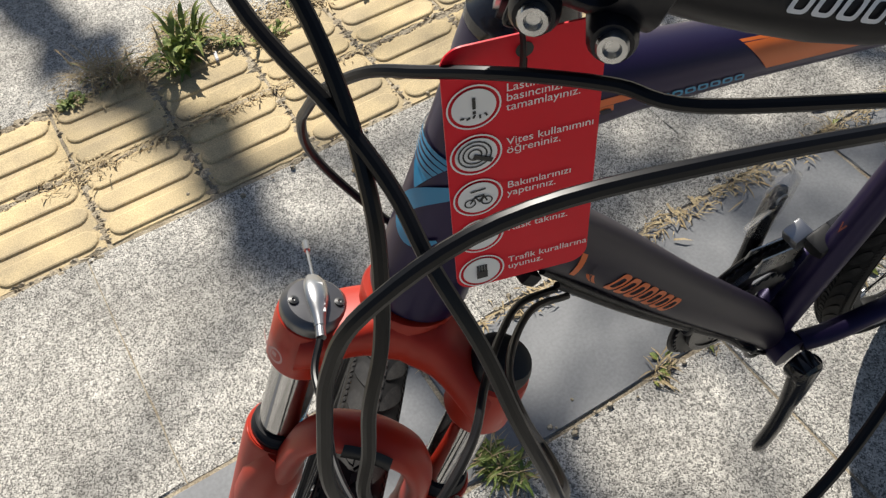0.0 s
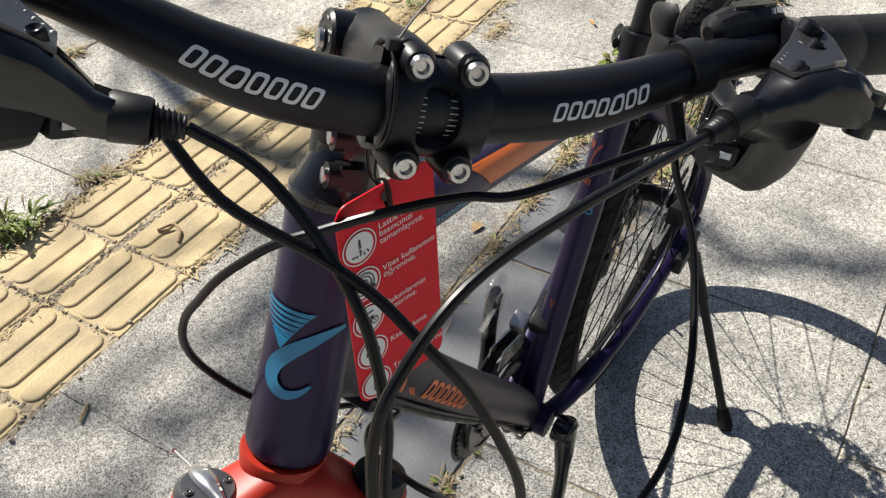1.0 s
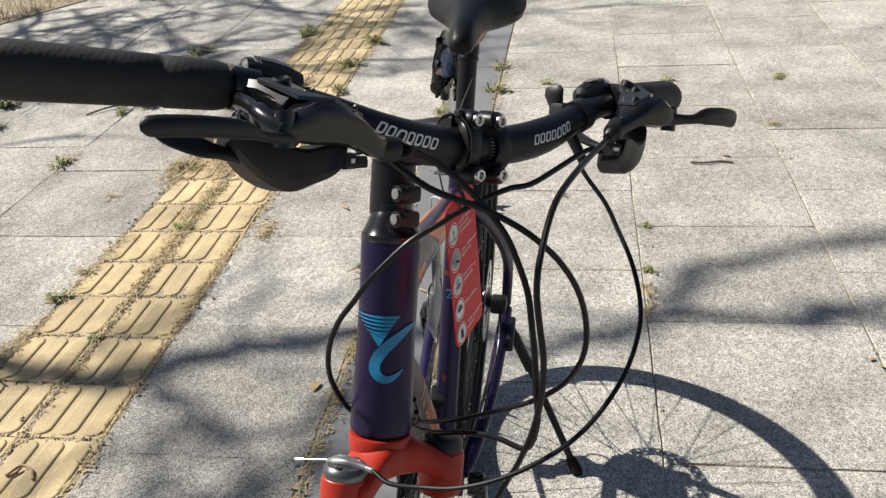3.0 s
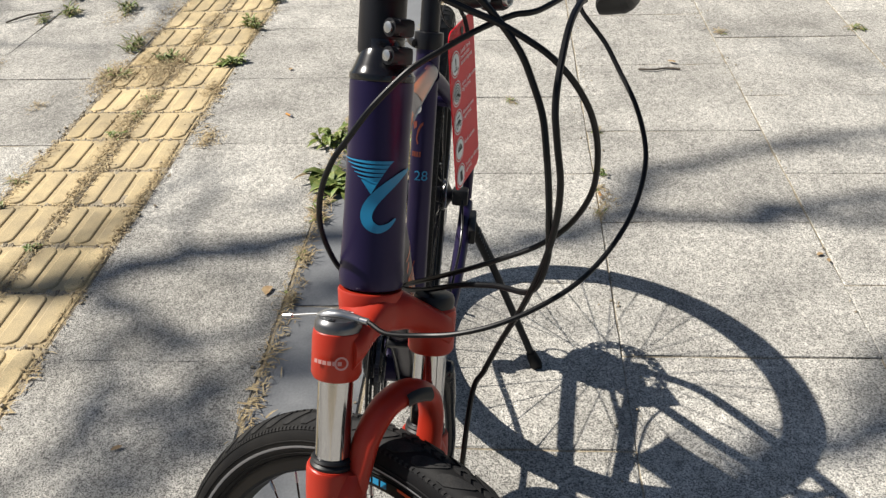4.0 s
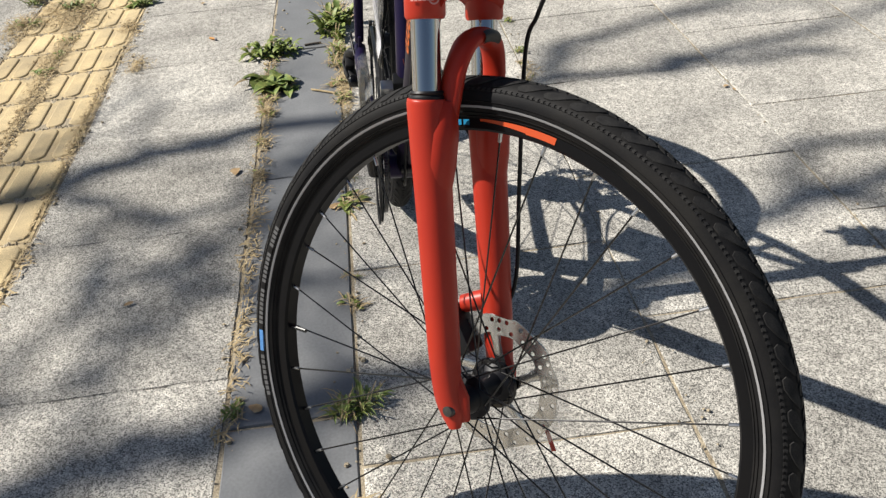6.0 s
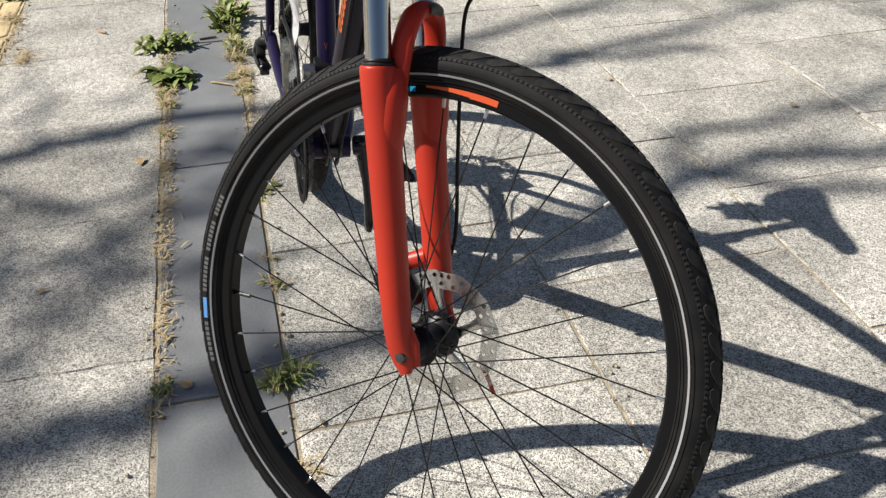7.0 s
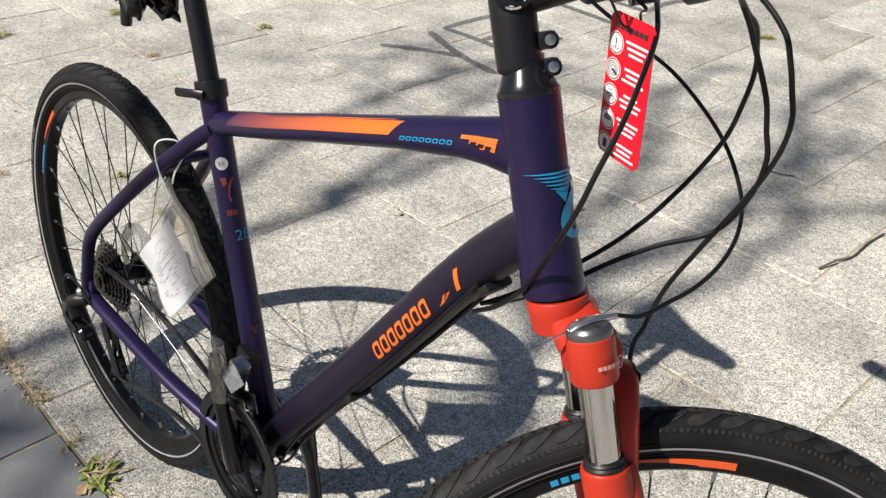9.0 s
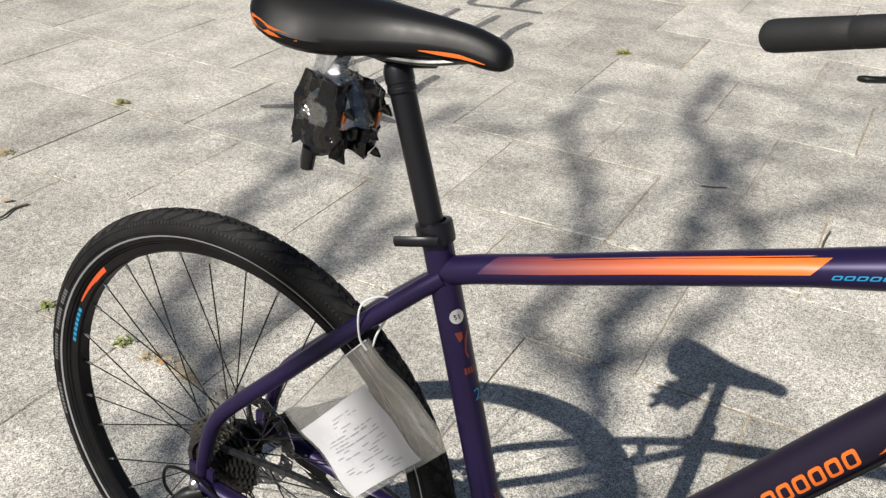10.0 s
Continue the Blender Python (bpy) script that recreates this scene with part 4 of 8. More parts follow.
    part("blade", tube(bmesh.new(), blade, [(h_ * (1.0 if s > 0 else 0.72), 0.0040 if i < 22 else 0.0030) for i, h_ in enumerate(tall)], 14, up=tuple(fwd)), PLASTIC, lever, "black lever blade")
    hose = lever_exit(s)
    root = at(0.060, -0.056, -0.027)
    run = [root + (hose - root) * q for q in (0.0, 0.06, 0.50, 0.56)]
    radii = [0.0076, 0.0090, 0.0084, 0.0078]
    for k in range(6):
        run += [root + (hose - root) * (0.58 + 0.072 * k), root + (hose - root) * (0.60 + 0.072 * k), root + (hose - root) * (0.625 + 0.072 * k)]
        radii += [0.0052 - 0.0002 * k, 0.0070 - 0.0005 * k, 0.0052 - 0.0002 * k]
    part("boot", tube(bmesh.new(), run, radii, 16), PLASTIC, lever, "black cable boot with a finely ribbed end", None, 50)
    # shifter pod under the bar
    bm = bmesh.new()
    port_end = Vector((0.114, s * 0.132, 0.269 + 0.007 * s))
    pod = catmull([c + Vector((0.014, s * 0.024, -0.026)), c + Vector((0.022, s * 0.008, -0.042)), c + Vector((0.028, -s * 0.012, -0.050)), c + Vector((0.034, -s * 0.030, -0.045)), port_end + Vector((-0.006, s * 0.016, -0.001))], 4)
    sections = []
    for i, p in enumerate(pod):
        t = i / (len(pod) - 1)
        a = 0.006 + 0.0125 * math.sin(math.pi * min(1, 0.08 + 0.84 * t)) ** 0.6
        ring = []
        for k in range(14):
            q = 2 * math.pi * k / 14
            cc, ss = math.cos(q), math.sin(q)
            ring.append(COCKPIT @ (p + Vector((a * 1.05 * math.copysign(abs(cc) ** 0.42, cc), 0.004 * ss, a * 0.78 * math.copysign(abs(ss) ** 0.55, ss) + 0.004 * cc))))
        sections.append(ring)
    loft(bm, sections)
    shifter = part("shifter", bm, PLASTIC, bike, "black gear shifter pod", None, 20)
    part("pod_seam", tube(bmesh.new(), [COCKPIT @ (p + Vector((0.0125, 0, 0.004))) for p in pod[5:13]], 0.0016, 6), GLOSS, shifter)
    part("clamp_bolt", lathe(bmesh.new(), [(0.0, 0.0), (0.0048, 0.0), (0.0048, 0.006), (0.003, 0.007), (0.0, 0.005)], COCKPIT @ Matrix.Translation(c + Vector((0.020, s * 0.020, -0.018))) @ pose(0, 0, 0, 0, 80), 14), STEEL, shifter)
    if s > 0:
        thumb = [(0.014, 0.004, -0.046), (-0.005, 0.008, -0.043), (-0.025, 0.009, -0.039), (-0.043, 0.014, -0.034), (-0.053, 0.020, -0.030)]
    else:
        thumb = [(0.020, 0.006, -0.046), (0.019, 0.022, -0.042), (0.016, 0.040, -0.038), (0.011, 0.057, -0.032), (0.006, 0.070, -0.028)]
    part("thumb_lever", tube(bmesh.new(), [COCKPIT @ (c + Vector((f_, s * o_, w_))) for f_, o_, w_ in catmull(thumb, 4)], [(0.0035, 0.005)] * 6 + [(0.0035, 0.0055), (0.0035, 0.0065), (0.0035, 0.0080), (0.0035, 0.0092), (0.0035, 0.0098), (0.0035, 0.0100), (0.0035, 0.0098), (0.0035, 0.0092), (0.0035, 0.0082), (0.003, 0.0064), (0.002, 0.0030)], 14, up=tuple(left if s > 0 else fwd - AXIS)), PLASTIC, shifter, "black thumb lever")
    bm = bmesh.new()
    block(bm, (0.012, 0.016, 0.011), COCKPIT @ Matrix.Translation(port_end + Vector((-0.004, s * 0.010, 0.0))) @ pose(0, 0, 0, 0, 0, -28 * s), 0.002)
    port_box = part("port_box", bm, PLASTIC, shifter, "boxy cable port")
    bm = bmesh.new()
    block(bm, (0.0006, 0.0085, 0.0030), COCKPIT @ Matrix.Translation(port_end + Vector((0.0026, s * 0.0065, 0.0005))) @ pose(0, 0, 0, 0, 0, -28 * s), 0)
    part("printed_mark", bm, WHITE, port_box, "small white printed bar")
    part("cable_port", tube(bmesh.new(), [COCKPIT @ (pod[-1] + Vector((-0.003, s * 0.006, -0.001))), COCKPIT @ (port_end + Vector((0.002, -s * 0.004, 0)))], [(0.0058, 0.005), (0.0040, 0.0040)], 10), PLASTIC, shifter)
    barrel = [COCKPIT @ (bar_point(s * q) + Vector((-0.010, 0, 0.012))) for q in (0.193, 0.191, 0.186, 0.174, 0.160, 0.152, 0.149)]
    window = part("gear_window", tube(bmesh.new(), barrel, [(0.006, 0.006), (0.0100, 0.0100), (0.0115, 0.0115), (0.0115, 0.0115), (0.0108, 0.0108), (0.0090, 0.0090), (0.004, 0.004)], 12, up=tuple(AXIS)), PLASTIC, shifter, "black gear indicator barrel", None, 24)
    lens = [COCKPIT @ (bar_point(s * q) + Vector((-0.010 + f_, 0, 0.012 + 0.0112))) for q, f_ in ((0.186, -0.005), (0.186, 0.004), (0.172, 0.006), (0.160, 0.002), (0.160, -0.004), (0.172, -0.006))]
    bm = bmesh.new()
    up_way = AXIS * 0.0016
    loft(bm, [[p - up_way for p in lens], [p + up_way * 0.5 for p in lens]])
    part("window_lens", bm, GREYPRINT if s < 0 else GLOSS, window, "pale glossy gear indicator lens")
    bm = bmesh.new()
    for k in range(6):
        block(bm, (0.0035, 0.0030, 0.0004), COCKPIT @ pose(c.x - 0.0015, c.y - s * (0.004 + 0.0042 * k), c.z + 0.0205 - 0.00115 * k, 15 * s, 45), 0)
    tagged(part("printed_mark", bm, GREYPRINT, shifter, "small grey printed mark"), kind="stuff")
# remote lockout lever on the left of the bar
bm = bmesh.new()
tube(bm, [COCKPIT @ bar_point(0.129), COCKPIT @ bar_point(0.141)], 0.0148, 20)
block(bm, (0.018, 0.016, 0.030), COCKPIT @ (Matrix.Translation(bar_point(0.136)) @ pose(-0.022, 0, -0.004)), 0.005)
remote = part("lockout_remote", bm, PLASTIC, bike, "black remote lockout lever for the fork")
part("paddle", tube(bmesh.new(), [COCKPIT @ (bar_point(0.137) + Vector(v)) for v in ((-0.024, -0.002, 0.002), (-0.026, -0.004, 0.010), (-0.027, -0.006, 0.017), (-0.027, -0.006, 0.022), (-0.0275, -0.006, 0.025))], [(0.004, 0.006), (0.004, 0.0090), (0.004, 0.0112), (0.0035, 0.0112), (0.002, 0.008)], 12, up=tuple(fwd)), PLASTIC, remote)
part("cable_port", tube(bmesh.new(), [COCKPIT @ (bar_point(0.136) + Vector((-0.012, 0.002, -0.014))), COCKPIT @ (bar_point(0.136) + Vector((0.004, 0.010, -0.044)))], [0.006, 0.0042], 10), PLASTIC, remote)

# cables
def cable(label, pts, r=0.0026):
    return part("cable", tube(bmesh.new(), catmull(pts, 6), r, 10), CABLE, bike, label)


cable("black front brake hose hanging in a wide bow", [lever_exit(1), (0.884, 0.150, 1.057), (0.937, 0.134, 1.053), (0.973, 0.127, 1.032), (0.986, 0.126, 1.010), (0.993, 0.130, 0.986), (0.998, 0.135, 0.960), (0.994, 0.136, 0.926), (0.979, 0.133, 0.882), (0.954, 0.124, 0.823), (0.937, 0.112, 0.775), (0.932, 0.100, 0.734), (0.932, 0.090, 0.693), F(0.052, 0.070, -0.25), F(0.047, 0.070, -0.36), F(0.032, 0.062, -0.41)], 0.0025)
cable("black rear brake hose hanging in a wide bow", [lever_exit(-1), (0.953, 0.055, 1.082), (0.952, 0.079, 1.060), (0.956, 0.100, 1.036), (0.961, 0.111, 1.016), (0.968, 0.120, 0.995), (0.977, 0.125, 0.972), (0.982, 0.129, 0.948), (0.988, 0.132, 0.923), (0.982, 0.135, 0.887), (0.962, 0.128, 0.844), (0.924, 0.102, 0.819), (0.897, 0.072, 0.797), (0.866, 0.040, 0.766), (0.834, 0.016, 0.742), (0.800, 0.010, 0.722)], 0.0025)
cable("black gear cable hanging in a wide bow", [F(0.114, -0.132, 0.262), F(0.119, -0.118, 0.263), (0.964, 0.046, 1.071), (0.955, 0.082, 1.054), (0.951, 0.104, 1.042), (0.951, 0.123, 1.030), (0.947, 0.142, 1.010), (0.944, 0.157, 0.985), (0.937, 0.166, 0.952), (0.929, 0.167, 0.916), (0.915, 0.156, 0.878), (0.905, 0.135, 0.850), (0.899, 0.109, 0.831), (0.886, 0.078, 0.807), (0.860, 0.048, 0.776), (0.828, 0.024, 0.744), (0.794, 0.016, 0.716)], 0.0024)
cable("thin black lockout cable to the fork", [F(0.074, 0.150, 0.262), (0.759, 0.160, 0.999), (0.779, 0.180, 0.981), (0.797, 0.192, 0.966), (0.834, 0.208, 0.945), (0.869, 0.215, 0.921), (0.906, 0.207, 0.899), (0.937, 0.190, 0.879), (0.963, 0.166, 0.861), (0.980, 0.136, 0.845), (0.987, 0.104, 0.829), (0.985, 0.074, 0.815), (0.977, 0.048, 0.804), (0.970, 0.018, 0.797), F(SF + 0.0270, -SL + 0.0090, -0.0128)], 0.0021)
cable("black gear cable bowed round the head tube", [F(0.114, 0.132, 0.267), F(0.113, 0.112, 0.268), (0.854, 0.118, 1.030), (0.870, 0.098, 1.030), (0.885, 0.079, 1.026), (0.899, 0.061, 1.020), (0.909, 0.045, 1.012), (0.918, 0.027, 1.002), (0.924, 0.012, 0.988), (0.929, -0.003, 0.971), (0.931, -0.017, 0.950), (0.931, -0.031, 0.927), (0.927, -0.041, 0.895), (0.912, -0.044, 0.853), (0.884, -0.036, 0.799), (0.848, -0.024, 0.757), (0.808, -0.010, 0.724)], 0.0024)

# saddle and post
post_way = (seat_way + Vector((-0.032, 0, 0))).normalized()
post = part("seatpost", lathe(bmesh.new(), [(0.0, 0.0), (0.0140, 0.0), (0.0140, 0.156), (0.0158, 0.158), (0.0158, 0.162), (0.0150, 0.163), (0.0150, 0.167), (0.0158, 0.168), (0.0158, 0.180), (0.0130, 0.188), (0.0, 0.186)], along(ST + Vector((-0.003, 0, 0)) - post_way * 0.01, ST + Vector((-0.003, 0, 0)) + post_way), 24), BLACK, bike, "black seatpost")
bm = bmesh.new()
tube(bm, [(0.194, 0, 0.978), (0.241, 0, 0.970), (0.285, 0, 0.978)], [(0.012, 0.008)] * 3, 12, up=(0, 1, 0))
part("seat_clamp_head", bm, PLASTIC, post)
bm = bmesh.new()
lathe(bm, [(0.0172, -0.012), (0.0205, -0.012), (0.0210, -0.008), (0.0210, 0.008), (0.0205, 0.011), (0.0145, 0.012)], along(ST - seat_way * 0.006, ST + seat_way), 24)
collar = part("seat_collar", bm, BLACK, bike, "black quick-release seat collar")
part("quick_release", tube(bmesh.new(), catmull([(0.314, -0.020, 0.788), (0.302, -0.026, 0.787), (0.286, -0.030, 0.784), (0.268, -0.032, 0.780)], 4), [(0.0035, 0.006)] * 13, 10, up=(0, 0, 1)), BLACK, collar)

# saddle: lofted shell
def saddle_section(x, half, top, edge, drop):
    ring = []
    for k in range(20):
        a = 2 * math.pi * k / 20
        c, s_ = math.cos(a), math.sin(a)
        yy = half * math.copysign(abs(c) ** 0.75, c)
        zz = top - (top - edge) * (abs(c) ** 2.4) if s_ >= 0 else edge - drop * abs(s_) ** 0.7
        ring.append((x - 0.018, yy, zz - 0.006))
    return ring


rows = ((0.108, 0.030, 1.040, 1.022, 0.006), (0.112, 0.052, 1.047, 1.016, 0.014), (0.128, 0.070, 1.050, 1.006, 0.020), (0.155, 0.076, 1.046, 0.998, 0.022), (0.190, 0.070, 1.038, 0.992, 0.020), (0.225, 0.052, 1.031, 0.992, 0.018),
        (0.260, 0.035, 1.028, 0.995, 0.016), (0.300, 0.025, 1.025, 0.998, 0.014), (0.340, 0.0205, 1.021, 0.999, 0.013), (0.365, 0.0185, 1.015, 0.996, 0.013), (0.380, 0.015, 1.008, 0.993, 0.009), (0.386, 0.007, 1.001, 0.992, 0.004))
saddle_lines = catmull([Vector(r[:3]) for r in rows], 3), catmull([Vector((r[0], r[3], r[4])) for r in rows], 3)
saddle = part("saddle", loft(bmesh.new(), [saddle_section(p.x, p.y, p.z, q.y, max(0.004, q.z)) for p, q in zip(*saddle_lines)]), SADDLE, bike, "black padded saddle with orange edging")


def saddle_side(u, side, lift):
    """A place on the saddle's lower side: u along it, lift above its widest line."""
    for (x0, h0, t0, e0, d0), (x1, h1, t1, e1, d1) in zip(rows, rows[1:]):
        if u <= x1:
            break
    t = (u - x0) / (x1 - x0)
    return Vector((u - 0.018, side * ((h0 + (h1 - h0) * t) * 0.972 + 0.0022), e0 + (e1 - e0) * t + lift - 0.006))


for s in (-1, 1):
    run = [0.1085 + 0.0765 * i / 12 for i in range(13)]
    part("rear_edging", strip(bmesh.new(), [(u, 0.0005 + 0.0036 * math.sin(math.pi * (0.12 + 0.88 * i / 12))) for i, u in enumerate(run)], [(u, -0.0025 - 0.0034 * math.sin(math.pi * (0.12 + 0.88 * i / 12))) for i, u in enumerate(run)], lambda u, v, o, s=s: saddle_side(u, s, v)), ORANGE, saddle, "orange side edging")
    run = [0.298 + 0.070 * i / 8 for i in range(9)]
    part("nose_edging", strip(bmesh.new(), [(u, -0.0035 + 0.0016 * math.sin(math.pi * i / 8)) for i, u in enumerate(run)], [(u, -0.0042 - 0.0018 * math.sin(math.pi * i / 8)) for i, u in enumerate(run)], lambda u, v, o, s=s: saddle_side(u, s, v)), ORANGE, saddle, "orange nose edging")
for s in (-1, 1):
    part("rail", tube(bmesh.new(), catmull([(0.120, 0.022 * s, 0.985), (0.169, 0.022 * s, 0.975), (0.243, 0.021 * s, 0.973), (0.289, 0.018 * s, 0.976), (0.330, 0.008 * s, 0.984)], 4), 0.0035, 8), DARKSTEEL, saddle)


# crankset
def ring_gear(bm, r_out, r_in, y0, y1, teeth, centre, depth=0.004):
    n = teeth * 4
    outer, inner = [], []
    for k in range(n):
        a = 2 * math.pi * k / n
        r = r_out - (depth if k % 4 in (0, 3) else 0)
        outer.append([bm.verts.new((centre.x + r * math.cos(a), yy, centre.z + r * math.sin(a))) for yy in (y0, y1)])
        inner.append([bm.verts.new((centre.x + r_in * math.cos(a), yy, centre.z + r_in * math.sin(a))) for yy in (y0, y1)])
    for k in range(n):
        j = (k + 1) % n
        for a, b, c, d in ((outer[k][0], outer[k][1], outer[j][1], outer[j][0]), (inner[k][0], inner[k][1], inner[j][1], inner[j][0]),
                           (outer[k][0], outer[j][0], inner[j][0], inner[k][0]), (outer[k][1], outer[j][1], inner[j][1], inner[k][1])):
            bm.faces.new((a, b, c, d))
    return bm


bm = bmesh.new()
lathe(bm, [(0.0, 0.046), (0.024, 0.046), (0.026, 0.050), (0.020, 0.058), (0.0, 0.060)], Matrix.Translation(BB) @ pose(0, 0, 0, 90), 24)
for k in range(5):
    a = 2 * math.pi * k / 5 + 0.35
    tube(bm, [BB + Vector((0.015 * math.cos(a), -0.051, 0.015 * math.sin(a))), BB + Vector((0.062 * math.cos(a), -0.050, 0.062 * math.sin(a)))], [(0.009, 0.004), (0.007, 0.003)], 10, up=(0, 1, 0))
crank = part("crankset", bm, BLACK, bike, "black triple crankset without pedals")
for r, yy, n in ((0.098, -0.0515, 48), (0.078, -0.0445, 38), (0.058, -0.0375, 28)):
    part("chainring", ring_gear(bmesh.new(), r, r - 0.0235, yy - 0.0011, yy + 0.0011, n, BB), DARKSTEEL if r < 0.09 else PLASTIC, crank, "toothed chainring")
part("chain_guard", lathe(bmesh.new(), [(0.086, 0.0), (0.101, 0.0), (0.1035, 0.002), (0.101, 0.004), (0.086, 0.003)], Matrix.Translation(BB + Vector((0, -0.054, 0))) @ pose(0, 0, 0, 90), 48, closed=True), PLASTIC, crank, "black plastic chain guard ring")
arm_up = (Vector((-0.02, 0, 0.17))).normalized()
for s, way, name_label in ((-1, arm_up, "right crank arm pointing up"), (1, -arm_up, "left crank arm pointing down")):
    base = BB + Vector((0, 0.058 * s, 0))
    if s > 0:
        part("crank_boss", lathe(bmesh.new(), [(0.0, -0.014), (0.017, -0.014), (0.0195, -0.010), (0.0195, 0.009), (0.016, 0.013), (0.009, 0.013), (0.008, 0.010), (0.0, 0.010)], Matrix.Translation(base) @ pose(0, 0, 0, -90), 24), GLOSS, crank)
    arm = catmull([base - way * 0.012, base + way * 0.05 + Vector((0, 0.009 * s, 0)), base + way * 0.12 + Vector((0, 0.016 * s, 0)), base + way * 0.178 + Vector((0, 0.017 * s, 0))], 4)
    part("crank_arm", tube(bmesh.new(), arm, [(0.019, 0.0145), (0.0195, 0.0145), (0.0185, 0.0135), (0.0175, 0.0125), (0.0162, 0.0115), (0.0145, 0.0095), (0.014, 0.009), (0.0138, 0.009), (0.014, 0.009), (0.0145, 0.009), (0.0155, 0.009), (0.0155, 0.0085), (0.010, 0.006)], 16, up=(0, 1, 0)), GLOSS, crank, "glossy black " + name_label)
    part("thread_eye", lathe(bmesh.new(), [(0.0045, -0.008), (0.008, -0.008), (0.008, 0.008), (0.0045, 0.008)], Matrix.Translation(base + way * 0.168 + Vector((0, 0.017 * s, 0))) @ pose(0, 0, 0, 90), 16, closed=True), STEEL, crank)

# cassette and chain
bm = bmesh.new()
for k in range(8):
    ring_gear(bm, 0.0240 + 0.0058 * k, 0.014, -0.050 + 0.0037 * k, -0.0484 + 0.0037 * k, 12 + 2 * k, RA, 0.003)
part("cassette", bm, CASSETTE, back, "steel cassette of eight sprockets", Matrix.Translation(RA).inverted())
bm = bmesh.new()
r1, r2 = 0.078, 0.040
pul1, pul2 = Vector((0.012, 0, 0.268)), Vector((0.044, 0, 0.205))
loop = [RA + Vector((0.02, 0, r2 - 0.004)), RA + Vector((0.2, 0, 0.045)), BB + Vector((-0.03, 0, r1 - 0.006))]
loop += [BB + Vector((r1 * math.cos(a), 0, r1 * math.sin(a))) for a in (1.4, 0.9, 0.4, -0.1, -0.6, -1.1, -1.6, -2.0)]
loop += [BB * 0.55 + pul2 * 0.45 + Vector((0, 0, -0.02)), pul2 + Vector((0.012, 0, -0.02)), pul2 + Vector((-0.012, 0, -0.016)), pul2 + Vector((-0.02, 0, 0.004)), (pul1 + pul2) / 2, pul1 + Vector((0.018, 0, 0.0)), pul1 + Vector((0.01, 0, 0.018)), pul1 + Vector((-0.012, 0, 0.02))]
loop += [RA + Vector((r2 * math.cos(a), 0, r2 * math.sin(a))) for a in (4.2, 3.7, 3.1, 2.6, 2.1, 1.6)]
run = catmull(loop, 8)
for a, b in zip(run, run[1:]):
    if (b - a).length > 1e-4:
        links = max(1, round((b - a).length / 0.0125))
        for k in range(links):
            q = a + (b - a) * ((k + 0.5) / links)
            block(bm, ((b - a).length / links * 0.94, 0.0062, 0.0075), Matrix.Translation(q + Vector((0, -0.0445, 0))) @ (b - a).to_track_quat("X", "Z").to_matrix().to_4x4(), 0)
tagged(part("chain", bm, DARKSTEEL, bike, "dark steel chain"), kind="stuff")
# rear derailleur
bm = bmesh.new()
tube(bm, catmull([(0.010, -0.074, 0.338), (-0.016, -0.088, 0.322), (-0.014, -0.094, 0.292), (0.008, -0.082, 0.270)], 5), [(0.009, 0.011)] * 2 + [(0.012, 0.015)] * 5 + [(0.010, 0.013)] * 4 + [(0.012, 0.014)] * 5, 16)
block(bm, (0.040, 0.022, 0.030), pose(-0.018, -0.092, 0.308, 0, 38), 0.006)
derailleur = part("rear_derailleur", bm, PLASTIC, bike, "black rear derailleur")
part("knuckle", lathe(bmesh.new(), [(0.0, 0.0), (0.013, 0.0), (0.014, 0.003), (0.014, 0.016), (0.011, 0.020), (0.0, 0.021)], Matrix.Translation((0.008, -0.076, 0.272)) @ pose(0, 0, 0, 90), 20), GLOSS, derailleur)
part("linkage", tube(bmesh.new(), [(-0.022, -0.100, 0.326), (-0.018, -0.106, 0.304), (0.002, -0.098, 0.280)], [(0.007, 0.0035), (0.008, 0.0035), (0.007, 0.0035)], 12, up=(0, 1, 0)), DARKSTEEL, derailleur, "dark steel linkage plate")
for yy in (-0.053, -0.037):
    bm = bmesh.new()
    tube(bm, [pul1 + Vector((-0.004, yy, 0.012)), (pul1 + pul2) / 2 + Vector((0, yy, 0)), pul2 + Vector((0.004, yy, -0.014))], [(0.015, 0.0012), (0.011, 0.0012), (0.016, 0.0012)], 14, up=(0, 1, 0))
    part("cage_plate", bm, BLACK, derailleur)
for p in (pul1, pul2):
    part("jockey_wheel", ring_gear(bmesh.new(), 0.020, 0.004, -0.049, -0.041, 11, p, 0.003), PLASTIC, derailleur)
part("cable_loop", tube(bmesh.new(), catmull([(0.045, -0.082, 0.345), (0.005, -0.088, 0.372), (-0.045, -0.086, 0.362), (-0.052, -0.086, 0.325), (-0.020, -0.086, 0.305)], 5), 0.0024, 8), CABLE, derailleur)
part("barrel_bolt", lathe(bmesh.new(), [(0.0, 0.0), (0.009, 0.0), (0.009, 0.010), (0.005, 0.014), (0.0, 0.014)], Matrix.Translation((0.0, -0.074, 0.350)) @ pose(0, 0, 0, 90), 14), STEEL, derailleur)
